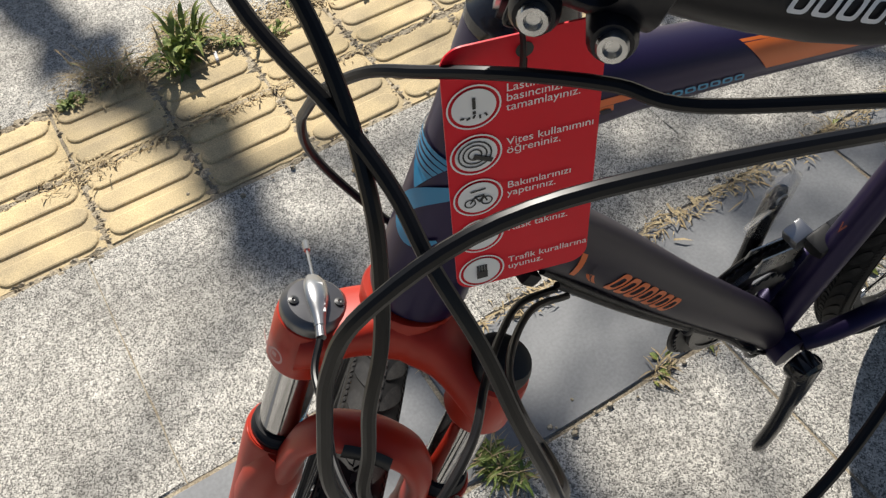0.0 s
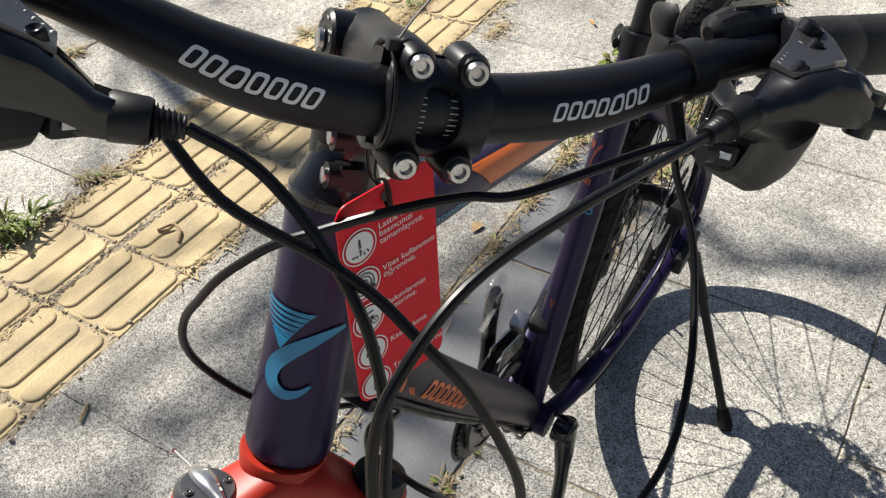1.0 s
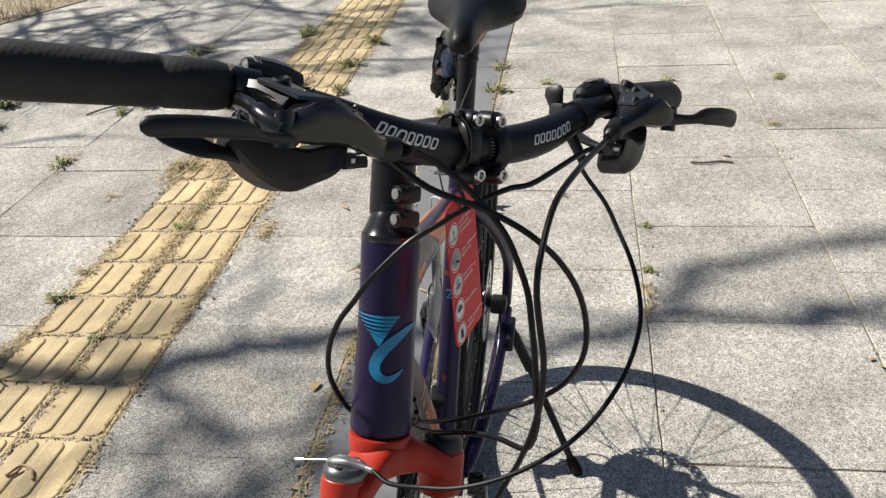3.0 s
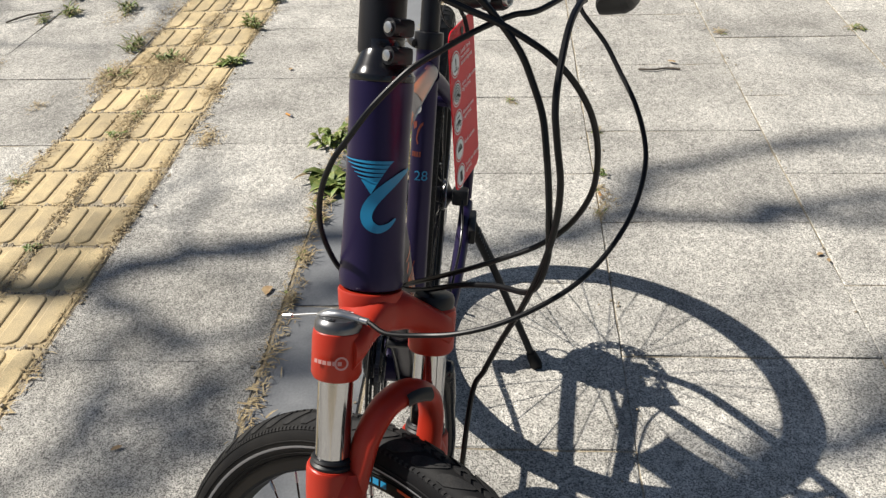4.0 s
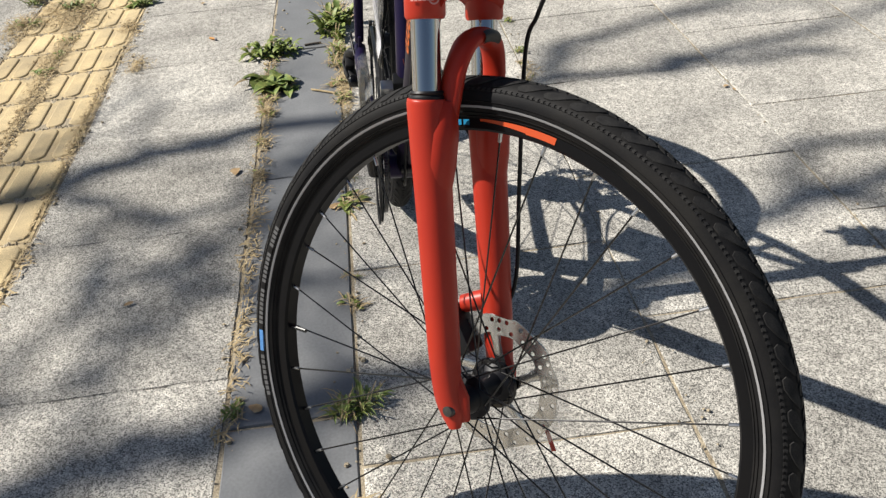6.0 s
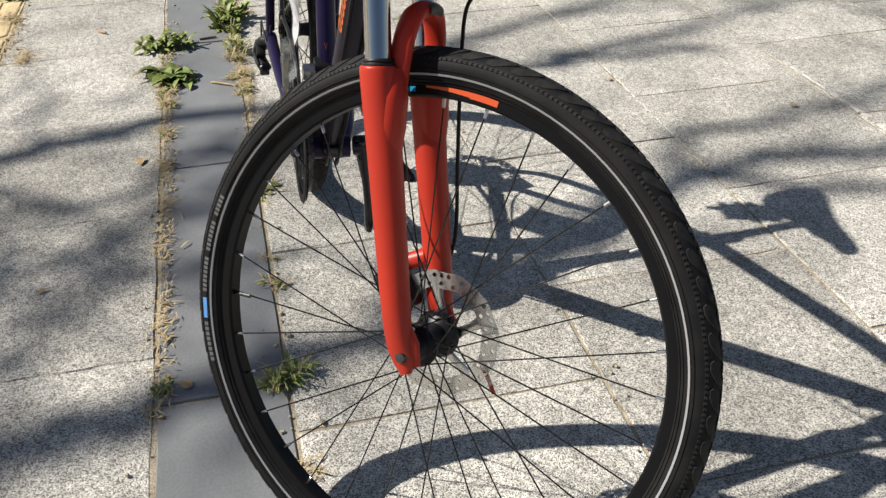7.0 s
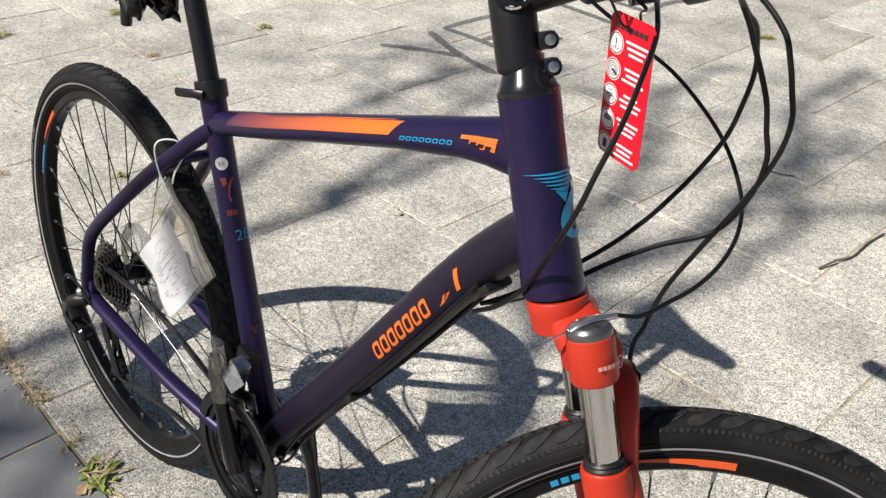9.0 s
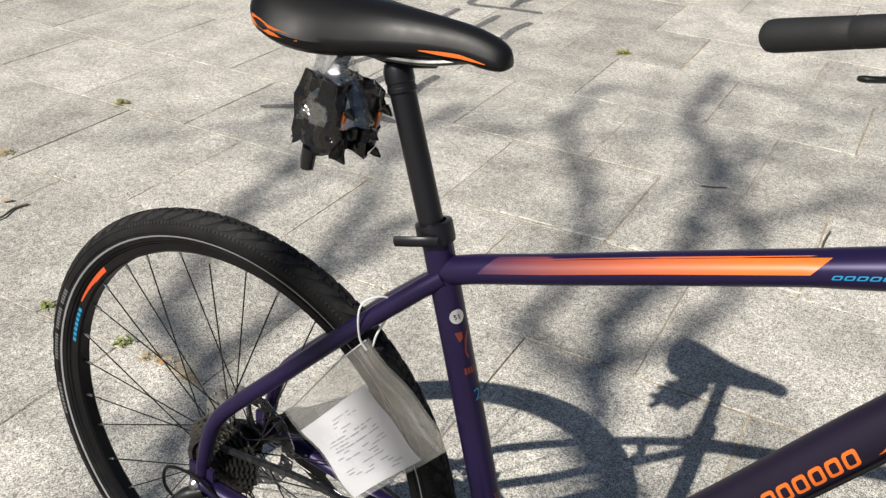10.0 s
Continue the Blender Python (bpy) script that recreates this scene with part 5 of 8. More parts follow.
# front derailleur
bm = bmesh.new()
block(bm, (0.030, 0.026, 0.026), pose(0.410, -0.012, 0.436, 0, 16), 0.004)
fd = part("front_derailleur", bm, PLASTIC, bike, "black front derailleur")
bm = bmesh.new()
block(bm, (0.075, 0.0016, 0.024), pose(0.430, -0.055, 0.384, 0, -18), 0)
block(bm, (0.075, 0.0016, 0.030), pose(0.430, -0.038, 0.384, 0, -18), 0)
part("cage", bm, STEEL, fd)
bm = bmesh.new()
block(bm, (0.024, 0.022, 0.020), pose(0.422, -0.036, 0.432, 0, 16), 0.003)
part("linkage", bm, SILVER, fd, "silver linkage block")

# kickstand, from the left chain stay
LOCAL = BIKE.inverted()
hinge, foot = LOCAL @ Vector((0.072, 0.108, 0.315)), LOCAL @ Vector((0.126, 0.231, 0.010))
bm = bmesh.new()
block(bm, (0.085, 0.014, 0.030), pose(0.075, 0.085, 0.338, 0, -3), 0.004)
tube(bm, [hinge + Vector((-0.004, -0.012, 0.012)), hinge + (foot - hinge) * 0.28], [(0.012, 0.009), (0.013, 0.010)], 14)
kick = part("kickstand", bm, PLASTIC, bike, "black rear-mounted kickstand folded down")
part("leg", rod(bmesh.new(), hinge + (foot - hinge) * 0.2, hinge + (foot - hinge) * 0.97, 0.0075, 14), BLACK, kick)
part("spring", tube(bmesh.new(), [hinge + (foot - hinge) * (0.05 + 0.003 * i) + Vector((0.010 * math.cos(i * 0.9), 0.004, 0.010 * math.sin(i * 0.9))) for i in range(70)], 0.0013, 6), DARKSTEEL, kick)
part("rubber_foot", tube(bmesh.new(), [hinge + (foot - hinge) * 0.93, hinge + (foot - hinge) * 0.97, foot + Vector((0.006, 0.004, -0.004)), foot + Vector((0.014, 0.008, -0.006))], [0.010, 0.012, 0.013, 0.009], 14), RUBBER, kick)

# brake calipers on the left
bm = bmesh.new()
block(bm, (0.044, 0.034, 0.062), FORK @ pose(-0.020, 0.038, -0.430, 0, -28), 0.008)
cal = part("front_caliper", bm, PLASTIC, bike, "black front disc brake caliper")
part("mount", tube(bmesh.new(), [F(0.014, 0.052, -0.388), F(0.000, 0.049, -0.392), F(-0.014, 0.046, -0.396)], [(0.011, 0.013), (0.012, 0.012), (0.009, 0.011)], 12), RED, cal, "red caliper mount")
bm = bmesh.new()
block(bm, (0.050, 0.030, 0.030), pose(0.072, 0.058, 0.402, 0, -20), 0.006)
cal = part("rear_caliper", bm, PLASTIC, bike, "black rear disc brake caliper")
part("brake_hose", tube(bmesh.new(), catmull([(0.090, 0.062, 0.41), (0.16, 0.066, 0.36), (0.30, 0.052, 0.325), (0.412, 0.03, 0.262), (0.490, 0.014, 0.312), (0.560, 0.014, 0.412), (0.664, 0.014, 0.546), (0.735, 0.014, 0.640), (0.803, 0.014, 0.735)], 5), 0.0025, 8), CABLE, cal)
def dial(d, h, side=0.0):
    """A place on the lockout dial: d along the cable's line, side across it, h up."""
    return F(SF + 0.94 * d - 0.342 * side, -SL + 0.342 * d + 0.94 * side, h)


part("lockout_base", lathe(bmesh.new(), [(0.0, -0.0235), (0.0198, -0.0235), (0.0202, -0.0190), (0.0196, -0.0165), (0.0165, -0.0135), (0.0, -0.0120)], FORK @ pose(SF, -SL, 0), 32), DIALGREY, fork_crown, "dark grey lockout dial base")
bm = bmesh.new()
tube(bm, catmull([dial(-0.019, -0.0150), dial(-0.010, -0.0118), dial(0.002, -0.0105), dial(0.012, -0.0116), dial(0.0195, -0.0124)], 3), [(0.0040, 0.0018), (0.0052, 0.0022), (0.0062, 0.0028), (0.0068, 0.0032), (0.0070, 0.0035), (0.0068, 0.0036), (0.0063, 0.0036), (0.0056, 0.0035), (0.0048, 0.0034), (0.0042, 0.0034), (0.0038, 0.0034), (0.0035, 0.0034), (0.0034, 0.0034)], 16, up=tuple(AXIS))
knob = part("lockout_knob", bm, SILVER, fork_crown, "silver lockout lever on the fork cap")
for side in (-0.0132, 0.0132):
    part("screw", lathe(bmesh.new(), [(0.0, 0.0), (0.0030, 0.0), (0.0030, 0.002), (0.0012, 0.0024), (0.0, 0.0012)], Matrix.Translation(dial(0.001, 0, side)) @ FORK.to_3x3().to_4x4() @ pose(0, 0, -0.0142), 12), DARKSTEEL, knob)
for k in range(5):
    bm = bmesh.new()
    block(bm, (0.0028, 0.0040, 0.0005), Matrix.Translation(dial(-0.008 + 0.0046 * k, -0.0078 - 0.0004 * abs(k - 2), 0.0014)) @ FORK.to_3x3().to_4x4() @ pose(0, 0, 0, 0, 0, 20), 0)
    part("printed_mark", bm, WHITE, knob, "white printed block")
part("cable_end", tube(bmesh.new(), [dial(-0.014, -0.0135), dial(-0.030, -0.0170), dial(-0.046, -0.0210)], 0.0009, 6), STEEL, knob, "bare steel cable end")
part("end_cap", tube(bmesh.new(), [dial(-0.045, -0.0208), dial(-0.054, -0.0230)], 0.0019, 8), STEEL, knob)
part("ferrule", rod(bmesh.new(), dial(0.0175, -0.0123), dial(0.027, -0.0128), 0.0030, 12), SILVER, knob)
part("fork_cap", lathe(bmesh.new(), [(0.0, -0.0225), (0.0185, -0.0225), (0.0192, -0.016), (0.0175, -0.011), (0.0120, -0.009), (0.0, -0.010)], FORK @ pose(SF, LEG[1], 0), 28), PLASTIC, fork_crown, "black fork cap")
bm = bmesh.new()
for k in range(6):
    u = -0.0115 + 0.0042 * k
    plate(bm, u, u + 0.0033, -0.0475, -0.0440, lambda q, v: FORK @ Vector((SF + 0.0243 * math.sin(0.5 + q / 0.024), -SL - 0.0243 * math.cos(0.5 + q / 0.024), v)), 2, 2)
lathe(bm, [(0.0042, 0.0), (0.0058, 0.0)], FORK @ Matrix.Translation((SF + 0.0246 * math.sin(1.02), -SL - 0.0246 * math.cos(1.02), -0.0455)) @ pose(0, 0, 0, 90, 0, math.degrees(1.02)), 20)
tagged(part("printed_mark", bm, PINKPRINT, fork_crown, "small pale printed mark"), kind="stuff")


# ---- printing on the bicycle ----
def on_head(u, v, out=0.0006):
    """A place on the head tube: u degrees from the front towards the left, v metres up."""
    v = 0.089 + (v - 0.087) * 0.94
    r = 0.0263 if v > 0.11 else 0.0263 + (0.11 - v) * 0.016
    a = radians(u)
    return FRAMEHEAD @ Vector(((r + out) * math.cos(a), (r + out) * math.sin(a), v))


def funnel(s_, t):
    """The emblem's fan: s_ from its left edge to its right one, t from top to tip."""
    a = (-78 + 74 * t**0.62, 0.1125 - 0.0295 * t)
    b = (36 - 38 * t**0.80, 0.1125 - 0.0295 * t)
    return (a[0] + (b[0] - a[0]) * s_, a[1] + (b[1] - a[1]) * s_)


for k in range(5):
    t0 = 0.125 * k
    lows = [funnel(i / 10, t0 + 0.05 * math.sin(math.pi * i / 10) * 0.6) for i in range(11)]
    highs = [funnel(i / 10, t0 + 0.022 + 0.085 * (i / 10) ** 0.7 + 0.03 * math.sin(math.pi * i / 10)) for i in range(11)]
    part("emblem_stripe", strip(bmesh.new(), lows, highs, lambda u, v, o: on_head(u, v, 0.0011)), CYAN, frame_body, "cyan printed stripe of the head emblem")
part("emblem_tip", strip(bmesh.new(), [funnel(0.06, 0.60 + 0.05 * i) for i in range(9)], [funnel(1, 0.60 + 0.05 * i) for i in range(9)], lambda u, v, o: on_head(u, v, 0.0010)), CYAN, frame_body, "cyan printed tip of the head emblem")
hook = catmull([(76, 0.1045, 0), (58, 0.1010, 0), (38, 0.0945, 0), (16, 0.0850, 0), (-2, 0.0740, 0), (-9, 0.0640, 0), (-4, 0.0560, 0), (12, 0.0515, 0), (30, 0.0545, 0), (44, 0.0610, 0)], 4)
wide = [0.0006 + 0.0100 * math.sin(math.pi * min(1, 0.04 + 0.96 * i / len(hook))) ** 0.9 for i in range(len(hook))]
lows, highs = [], []
for i, p in enumerate(hook):
    d = hook[min(i + 1, len(hook) - 1)] - hook[max(i - 1, 0)]
    d = Vector((d.x * 0.0005, d.y))
    d.normalize()
    lows.append((p.x - d.y * wide[i] / 2 * 2000, p.y + d.x * wide[i] / 2))
    highs.append((p.x + d.y * wide[i] / 2 * 2000, p.y - d.x * wide[i] / 2))
part("emblem_hook", strip(bmesh.new(), lows, highs, lambda u, v, o: on_head(u, v, 0.0013)), CYAN, frame_body, "cyan printed hook of the head emblem")

DOWN = catmull(down, 5)


def on_down(side):
    """Lays (u, v) on a flank of the down tube: u metres from its lower end, v metres up."""
    run = [DOWN[::-1][i] for i in range(len(DOWN))]

    def lift(u, v, out=0.0006):
        left_over = u
        for a, b in zip(run, run[1:]):
            if left_over <= (b - a).length:
                break
            left_over -= (b - a).length
        d = (b - a).normalized()
        c = a + d * left_over
        up_way = Vector((-d.z, 0, d.x))
        t = v / 0.0260
        return c + up_way * math.sin(t) * (0.0260 + out) + Vector((0, side, 0)) * math.cos(t) * (0.0217 + out)

    return lift


for s in (-1, 1):
    lift = on_down(s)
    start, end = 0.385, 0.516
    for k in range(7):
        step = (end - start) / 7
        q = start + step * k
        part("printed_loop", loop_shape(q, q + step * 0.84, -0.0140, 0.0045, lift, 0.006 if s < 0 else -0.006), ORANGE, frame_body, "orange printed loop of the brand mark")
    part("printed_fan", strip(bmesh.new(), [(0.5270, -0.0138), (0.5360, -0.0105), (0.5450, -0.0055), (0.5520, 0.0005), (0.5580, 0.0070)], [(0.5300, -0.0138), (0.5390, -0.0132), (0.5470, -0.0110), (0.5530, -0.0085), (0.5570, -0.0050)], lift), ORANGE, frame_body)
    for k in range(3):
        part("fan_slit", strip(bmesh.new(), [(0.5380 + 0.004 * k, -0.0120 + 0.0012 * k), (0.5560 - 0.0005 * k, -0.0042 + 0.0036 * k)], [(0.5384 + 0.004 * k, -0.0124 + 0.0012 * k), (0.5562 - 0.0005 * k, -0.0050 + 0.0036 * k)], lambda u, v, out=0.0, up_=lift: up_(u, v, 0.0011)), DARKPAINT, frame_body)
    part("printed_fan", plate(bmesh.new(), 0.5640, 0.5715, -0.0125, 0.0065, lift, 3, 4, 0.012), ORANGE, frame_body)


def on_top(side):
    """Lays (x, angle) on the top tube, the angle in degrees above its flank."""

    def lift(x, v, out=0.0007):
        for (x0, z0, h0, w0), (x1, z1, h1, w1) in zip(TOP, TOP[1:]):
            if x <= x1:
                break
        t = (x - x0) / (x1 - x0)
        z, h, w = z0 + (z1 - z0) * t, h0 + (h1 - h0) * t, w0 + (w1 - w0) * t
        a = radians(v)
        return Vector((x, SHIFT * ((x - 0.310) / 0.539) ** 2 + side * (w + out) * math.cos(a), z + (h + out) * math.sin(a)))

    return lift


ORANGEFADE = bpy.data.materials.new("orange_fading_print")
ORANGEFADE.use_nodes = True
n, l = ORANGEFADE.node_tree.nodes, ORANGEFADE.node_tree.links
coord = n.new("ShaderNodeSeparateXYZ")
l.new(n.new("ShaderNodeTexCoord").outputs["Object"], coord.inputs[0])
fade = n.new("ShaderNodeMapRange")
fade.inputs["From Min"].default_value, fade.inputs["From Max"].default_value = 0.352, 0.632
l.new(coord.outputs["X"], fade.inputs["Value"])
tone = n.new("ShaderNodeMix")
tone.data_type = "RGBA"
tone.inputs["A"].default_value, tone.inputs["B"].default_value = (0.017, 0.009, 0.052, 1), (0.60, 0.125, 0.015, 1)
l.new(fade.outputs[0], tone.inputs["Factor"])
l.new(tone.outputs["Result"], n["Principled BSDF"].inputs["Base Color"])
n["Principled BSDF"].inputs["Roughness"].default_value = 0.38
for s in (-1, 1):
    lift = on_top(s)
    part("printed_band", plate(bmesh.new(), 0.362, 0.677, 4, 82, lift, 24, 8, 0.020), ORANGEFADE, frame_body, "orange printed band fading into violet")
    for k in range(8):
        q = 0.694 + 0.0094 * k
        part("printed_loop", loop_shape(q, q + 0.0078, -9, 5, lift, 0.0014, 0.22, 2000), CYAN, frame_body, "cyan printed loop of the model mark")
    bm = bmesh.new()
    plate(bm, 0.777, 0.822, 13, 23, lift, 8, 2)
    plate(bm, 0.789, 0.822, 3, 12.5, lift, 8, 3)
    plate(bm, 0.803, 0.822, -4, 2.5, lift, 6, 2)
    part("printed_block", bm, ORANGE, frame_body, "orange printed model panel")
    for k in range(3):
        part("printed_block", plate(bmesh.new(), 0.790 + 0.0095 * k, 0.797 + 0.0095 * k, 1 - 2 * k, 9 - 1.5 * k, lambda x, v: lift(x, v, 0.0012), 2, 3, 0.0015), DARKPAINT, frame_body, "dark printed block of the model mark")


def on_seat(u, v, out=0.0006):
    """A place on the seat tube: u degrees from the front towards the left, v metres up from the bottom bracket."""
    side = Vector((seat_way.z, 0, -seat_way.x))
    a = radians(u)
    return BB + seat_way * v + (side * math.cos(a) + Vector((0, 1, 0)) * math.sin(a)) * (0.0178 + out)


def on_seat_disc(r0, r1, u0, v0):
    bm = bmesh.new()
    a = [bm.verts.new(on_seat(u0 + math.degrees(r0 * math.cos(t) / 0.0178), v0 + r0 * math.sin(t))) for t in [2 * math.pi * k / 20 for k in range(20)]]
    b = [bm.verts.new(on_seat(u0 + math.degrees(r1 * math.cos(t) / 0.0178), v0 + r1 * math.sin(t))) for t in [2 * math.pi * k / 20 for k in range(20)]]
    for k in range(20):
        bm.faces.new((a[k], a[(k + 1) % 20], b[(k + 1) % 20], b[k]))
    return bm


part("badge", on_seat_disc(0.0002, 0.0085, -38, 0.421), GREYPRINT, frame_body, "round pale grey frame-size sticker")
size_mark = words("51", 0.0085, BLACKINK, frame_body, Matrix(), "black printed frame size")
for v in size_mark.data.vertices:
    v.co = on_seat(-38 + (v.co.x - 0.0045) / 0.0178 * 57.3, 0.418 + v.co.y, 0.0012)
DARKORANGE = material("dull_orange_print", (0.16, 0.026, 0.014), 0.45, scale=20)
part("seat_emblem", strip(bmesh.new(), [(0, 0.402), (-14, 0.398), (-26, 0.390), (-32, 0.376), (-24, 0.368)], [(2, 0.398), (-12, 0.392), (-20, 0.385), (-25, 0.377), (-18, 0.370)], on_seat), DARKORANGE, frame_body, "dull orange seat tube emblem")
part("seat_emblem", strip(bmesh.new(), [(-58, 0.402), (-44, 0.402), (-30, 0.402)], [(-46, 0.390), (-38, 0.392), (-30, 0.394)], on_seat), DARKORANGE, frame_body)
for k in range(4):
    part("printed_block", plate(bmesh.new(), -48 + 12 * k, -39 + 12 * k, 0.350, 0.358, on_seat, 2, 2), DARKORANGE, frame_body)
part("seat_emblem", strip(bmesh.new(), [(-24, 0.190), (-12, 0.176), (0, 0.190)], [(-18, 0.190), (-12, 0.182), (-6, 0.190)], on_seat), DARKORANGE, frame_body)
digits = words("28", 0.021, CYAN, frame_body, Matrix(), "cyan printed wheel size")
for v in digits.data.vertices:
    v.co = on_seat(-30 + v.co.x / 0.0178 * 57.3, 0.315 + v.co.y, 0.0008)


# ---- wheels: printing, valve ----
def rim_decal(w, a0, a1, r0, r1, mat, label, taper=0.0, skin=0.0128):
    for s in (-1, 1):
        bm = bmesh.new()
        k = 14
        lo = [bm.verts.new(((r0 + taper * i / k) * math.cos(radians(a0 + (a1 - a0) * i / k)), s * skin, (r0 + taper * i / k) * math.sin(radians(a0 + (a1 - a0) * i / k)))) for i in range(k + 1)]
        hi = [bm.verts.new((r1 * math.cos(radians(a0 + (a1 - a0) * (i + 0.0) / k)), s * skin, r1 * math.sin(radians(a0 + (a1 - a0) * i / k)))) for i in range(k + 1)]
        for i in range(k):
            bm.faces.new((lo[i], lo[i + 1], hi[i + 1], hi[i]))
        part("rim_decal", bm, mat, w, label)


for w, base in ((front, 0.0), (back, 63.5)):
    rim_decal(w, 70.5 + base, 77 + base, 0.3085, 0.3158, RIMORANGE, "orange rim decal", 0.0)
    rim_decal(w, 77 + base, 87.5 + base, 0.3095, 0.3158, RIMORANGE, "orange rim decal", 0.004)
    for k in range(7):
        a = 90 + base + 1.9 * k
        rim_decal(w, a, a + 1.4, 0.3085, 0.3145, CYAN, "cyan printed block of the brand mark")
    for s in (-1, 1):
        for k in range(20):
            a = 150 + 1.1 * k + (1.4 if k > 4 else 0) + (1.4 if k > 11 else 0)
            bm = bmesh.new()
            vs = [bm.verts.new((r * math.cos(radians(q)), s * y_, r * math.sin(radians(q)))) for r, q, y_ in ((0.3345, a, 0.0220), (0.3345, a + 0.75, 0.0220), (0.3425, a + 0.75, 0.0217), (0.3425, a, 0.0217))]
            bm.faces.new(vs)
            part("sidewall_mark", bm, DULLMARK, w)
        for k in range(8):
            a = 182 + 1.25 * k
            bm = bmesh.new()
            vs = [bm.verts.new((r * math.cos(radians(q)), s * y_, r * math.sin(radians(q)))) for r, q, y_ in ((0.3345, a, 0.0220), (0.3345, a + 0.9, 0.0220), (0.3425, a + 0.9, 0.0217), (0.3425, a, 0.0217))]
            bm.faces.new(vs)
            part("sidewall_mark", bm, DULLMARK, w)
        bm = bmesh.new()
        vs = [bm.verts.new((r * math.cos(radians(q)), s * y_, r * math.sin(radians(q)))) for r, q, y_ in ((0.3345, 176, 0.0220), (0.3345, 181, 0.0220), (0.3425, 181, 0.0217), (0.3425, 176, 0.0217))]
        bm.faces.new(vs)
        if w is front:
            part("sidewall_label", bm, material("blue_label", (0.10, 0.28, 0.62), 0.5, scale=20) if s < 0 and w is front else bpy.data.materials["blue_label"], w, "blue sidewall label")
    a = radians(174.5 if w is front else 250)
    valve = part("valve", rod(bmesh.new(), (0.303 * math.cos(a), 0, 0.303 * math.sin(a)), (0.277 * math.cos(a), 0, 0.277 * math.sin(a)), 0.0028, 10), DARKSTEEL, w, "dark valve stem")
    # protective film over the disc
bm = bmesh.new()
lathe(bm, [(0.055, 0.0), (0.094, 0.0)], pose(0, 0.0445, 0, -90), 16, arc=(radians(-20), radians(95)))
part("disc_film", bm, FILM, front, "clear protective film on the brake disc")
bm = bmesh.new()
block(bm, (0.006, 0.0006, 0.034), pose(0.066, 0.0455, -0.060, 0, -22), 0)
part("film_tab", bm, RED, front, "red tab of the protective film")
for s in (-1, 1):
    part("clamp_cover", lathe(bmesh.new(), [(0.006, 0.036), (0.013, 0.036), (0.013, 0.050), (0.006, 0.052)], pose(0, 0, 0, -90 * s), 18, closed=True), BLACK, front)

# stem and plate details
bm = bmesh.new()
for k in range(6):
    a = 2 * math.pi * k / 6 + 0.3
    block(bm, (0.0034, 0.0011, 0.0005), STEMTOP @ pose(0, -0.0226, 0.276) @ pose(0, 0, 0, 90) @ pose(0.0125 * math.cos(a), 0.0125 * math.sin(a), 0, 0, 0, math.degrees(a) + 90), 0)
for k in range(12):
    a = 4.2 + 0.075 * k
    block(bm, (0.0018, 0.0007, 0.0005), STEMTOP @ pose(0, -0.0226, 0.276) @ pose(0, 0, 0, 90) @ pose(0.0145 * math.cos(a), 0.0145 * math.sin(a), 0, 0, 0, math.degrees(a)), 0)
tagged(part("scale_marks", bm, GREYPRINT, stem, "white scale marks"), kind="stuff")
bm = bmesh.new()
for s in (-1, 1):
    for k in range(8):
        plate(bm, OFF + s * 0.0095, OFF + s * 0.0055, 0.010 - 0.0026 * k, 0.0105 - 0.0026 * k, lambda u, v: COCKPIT @ Vector((0.080 + math.sqrt(0.0165**2 - v * v), u, 0.2725 + v)), 1, 1)
tagged(part("bar_scale", bm, GREYPRINT, bar, "fine pale scale on the bar clamp"), kind="stuff")

# cables along the down tube with clips
for s in (-1, 1):
    run = [DOWN[4] + Vector((0.010, 0.016 * s, -0.016)), DOWN[8] + Vector((0.014, 0.014 * s, -0.019)), DOWN[14] + Vector((0.016, 0.012 * s, -0.019)), BB + Vector((0.035, 0.010 * s, -0.012)), BB + Vector((0.0, 0.012 * s, -0.027)), BB + Vector((-0.09, 0.045 * s, -0.004))]
    part("cable", tube(bmesh.new(), catmull(run, 5), 0.0024, 8), CABLE, bike, "black cable under the down tube")
for k in (4, 11, 17):
    d = (DOWN[k + 1] - DOWN[k]).normalized()
    bm = bmesh.new()
    block(bm, (0.016, 0.034, 0.010), Matrix.Translation(DOWN[k] + Vector((d.z, 0, -d.x)) * -0.0 + Vector((0.017, 0, -0.021))) @ d.to_track_quat("X", "Z").to_matrix().to_4x4(), 0.003)
    part("cable_clip", bm, PLASTIC, bike)

# ---- things hanging on the bicycle ----
TAGW, TAGH = 0.059, 0.130
hole_at = Vector((0.908, 0.1405, 1.011))
tag_n = Vector((0.267, 0.959, 0.023)).normalized()
tag_u = Vector((-0.96, 0.268, -0.03))
tag_u = (tag_u - tag_n * tag_u.dot(tag_n)).normalized()
tag_v = tag_n.cross(tag_u)
TAG = Matrix(((tag_u.x, tag_v.x, tag_n.x, hole_at.x), (tag_u.y, tag_v.y, tag_n.y, hole_at.y), (tag_u.z, tag_v.z, tag_n.z, hole_at.z), (0, 0, 0, 1))) @ pose(0, -0.004, 0, 0, 0, 1)
outline = []
for cx, cy, a0 in ((TAGW / 2 - 0.008, -0.0, 0), (-TAGW / 2 + 0.008, 0.0, 90), (-TAGW / 2 + 0.008, -TAGH + 0.016, 180), (TAGW / 2 - 0.008, -TAGH + 0.016, 270)):
    outline += [(cx + 0.008 * math.cos(radians(a0 + 15 * k)), cy + 0.008 * math.sin(radians(a0 + 15 * k))) for k in range(7)]


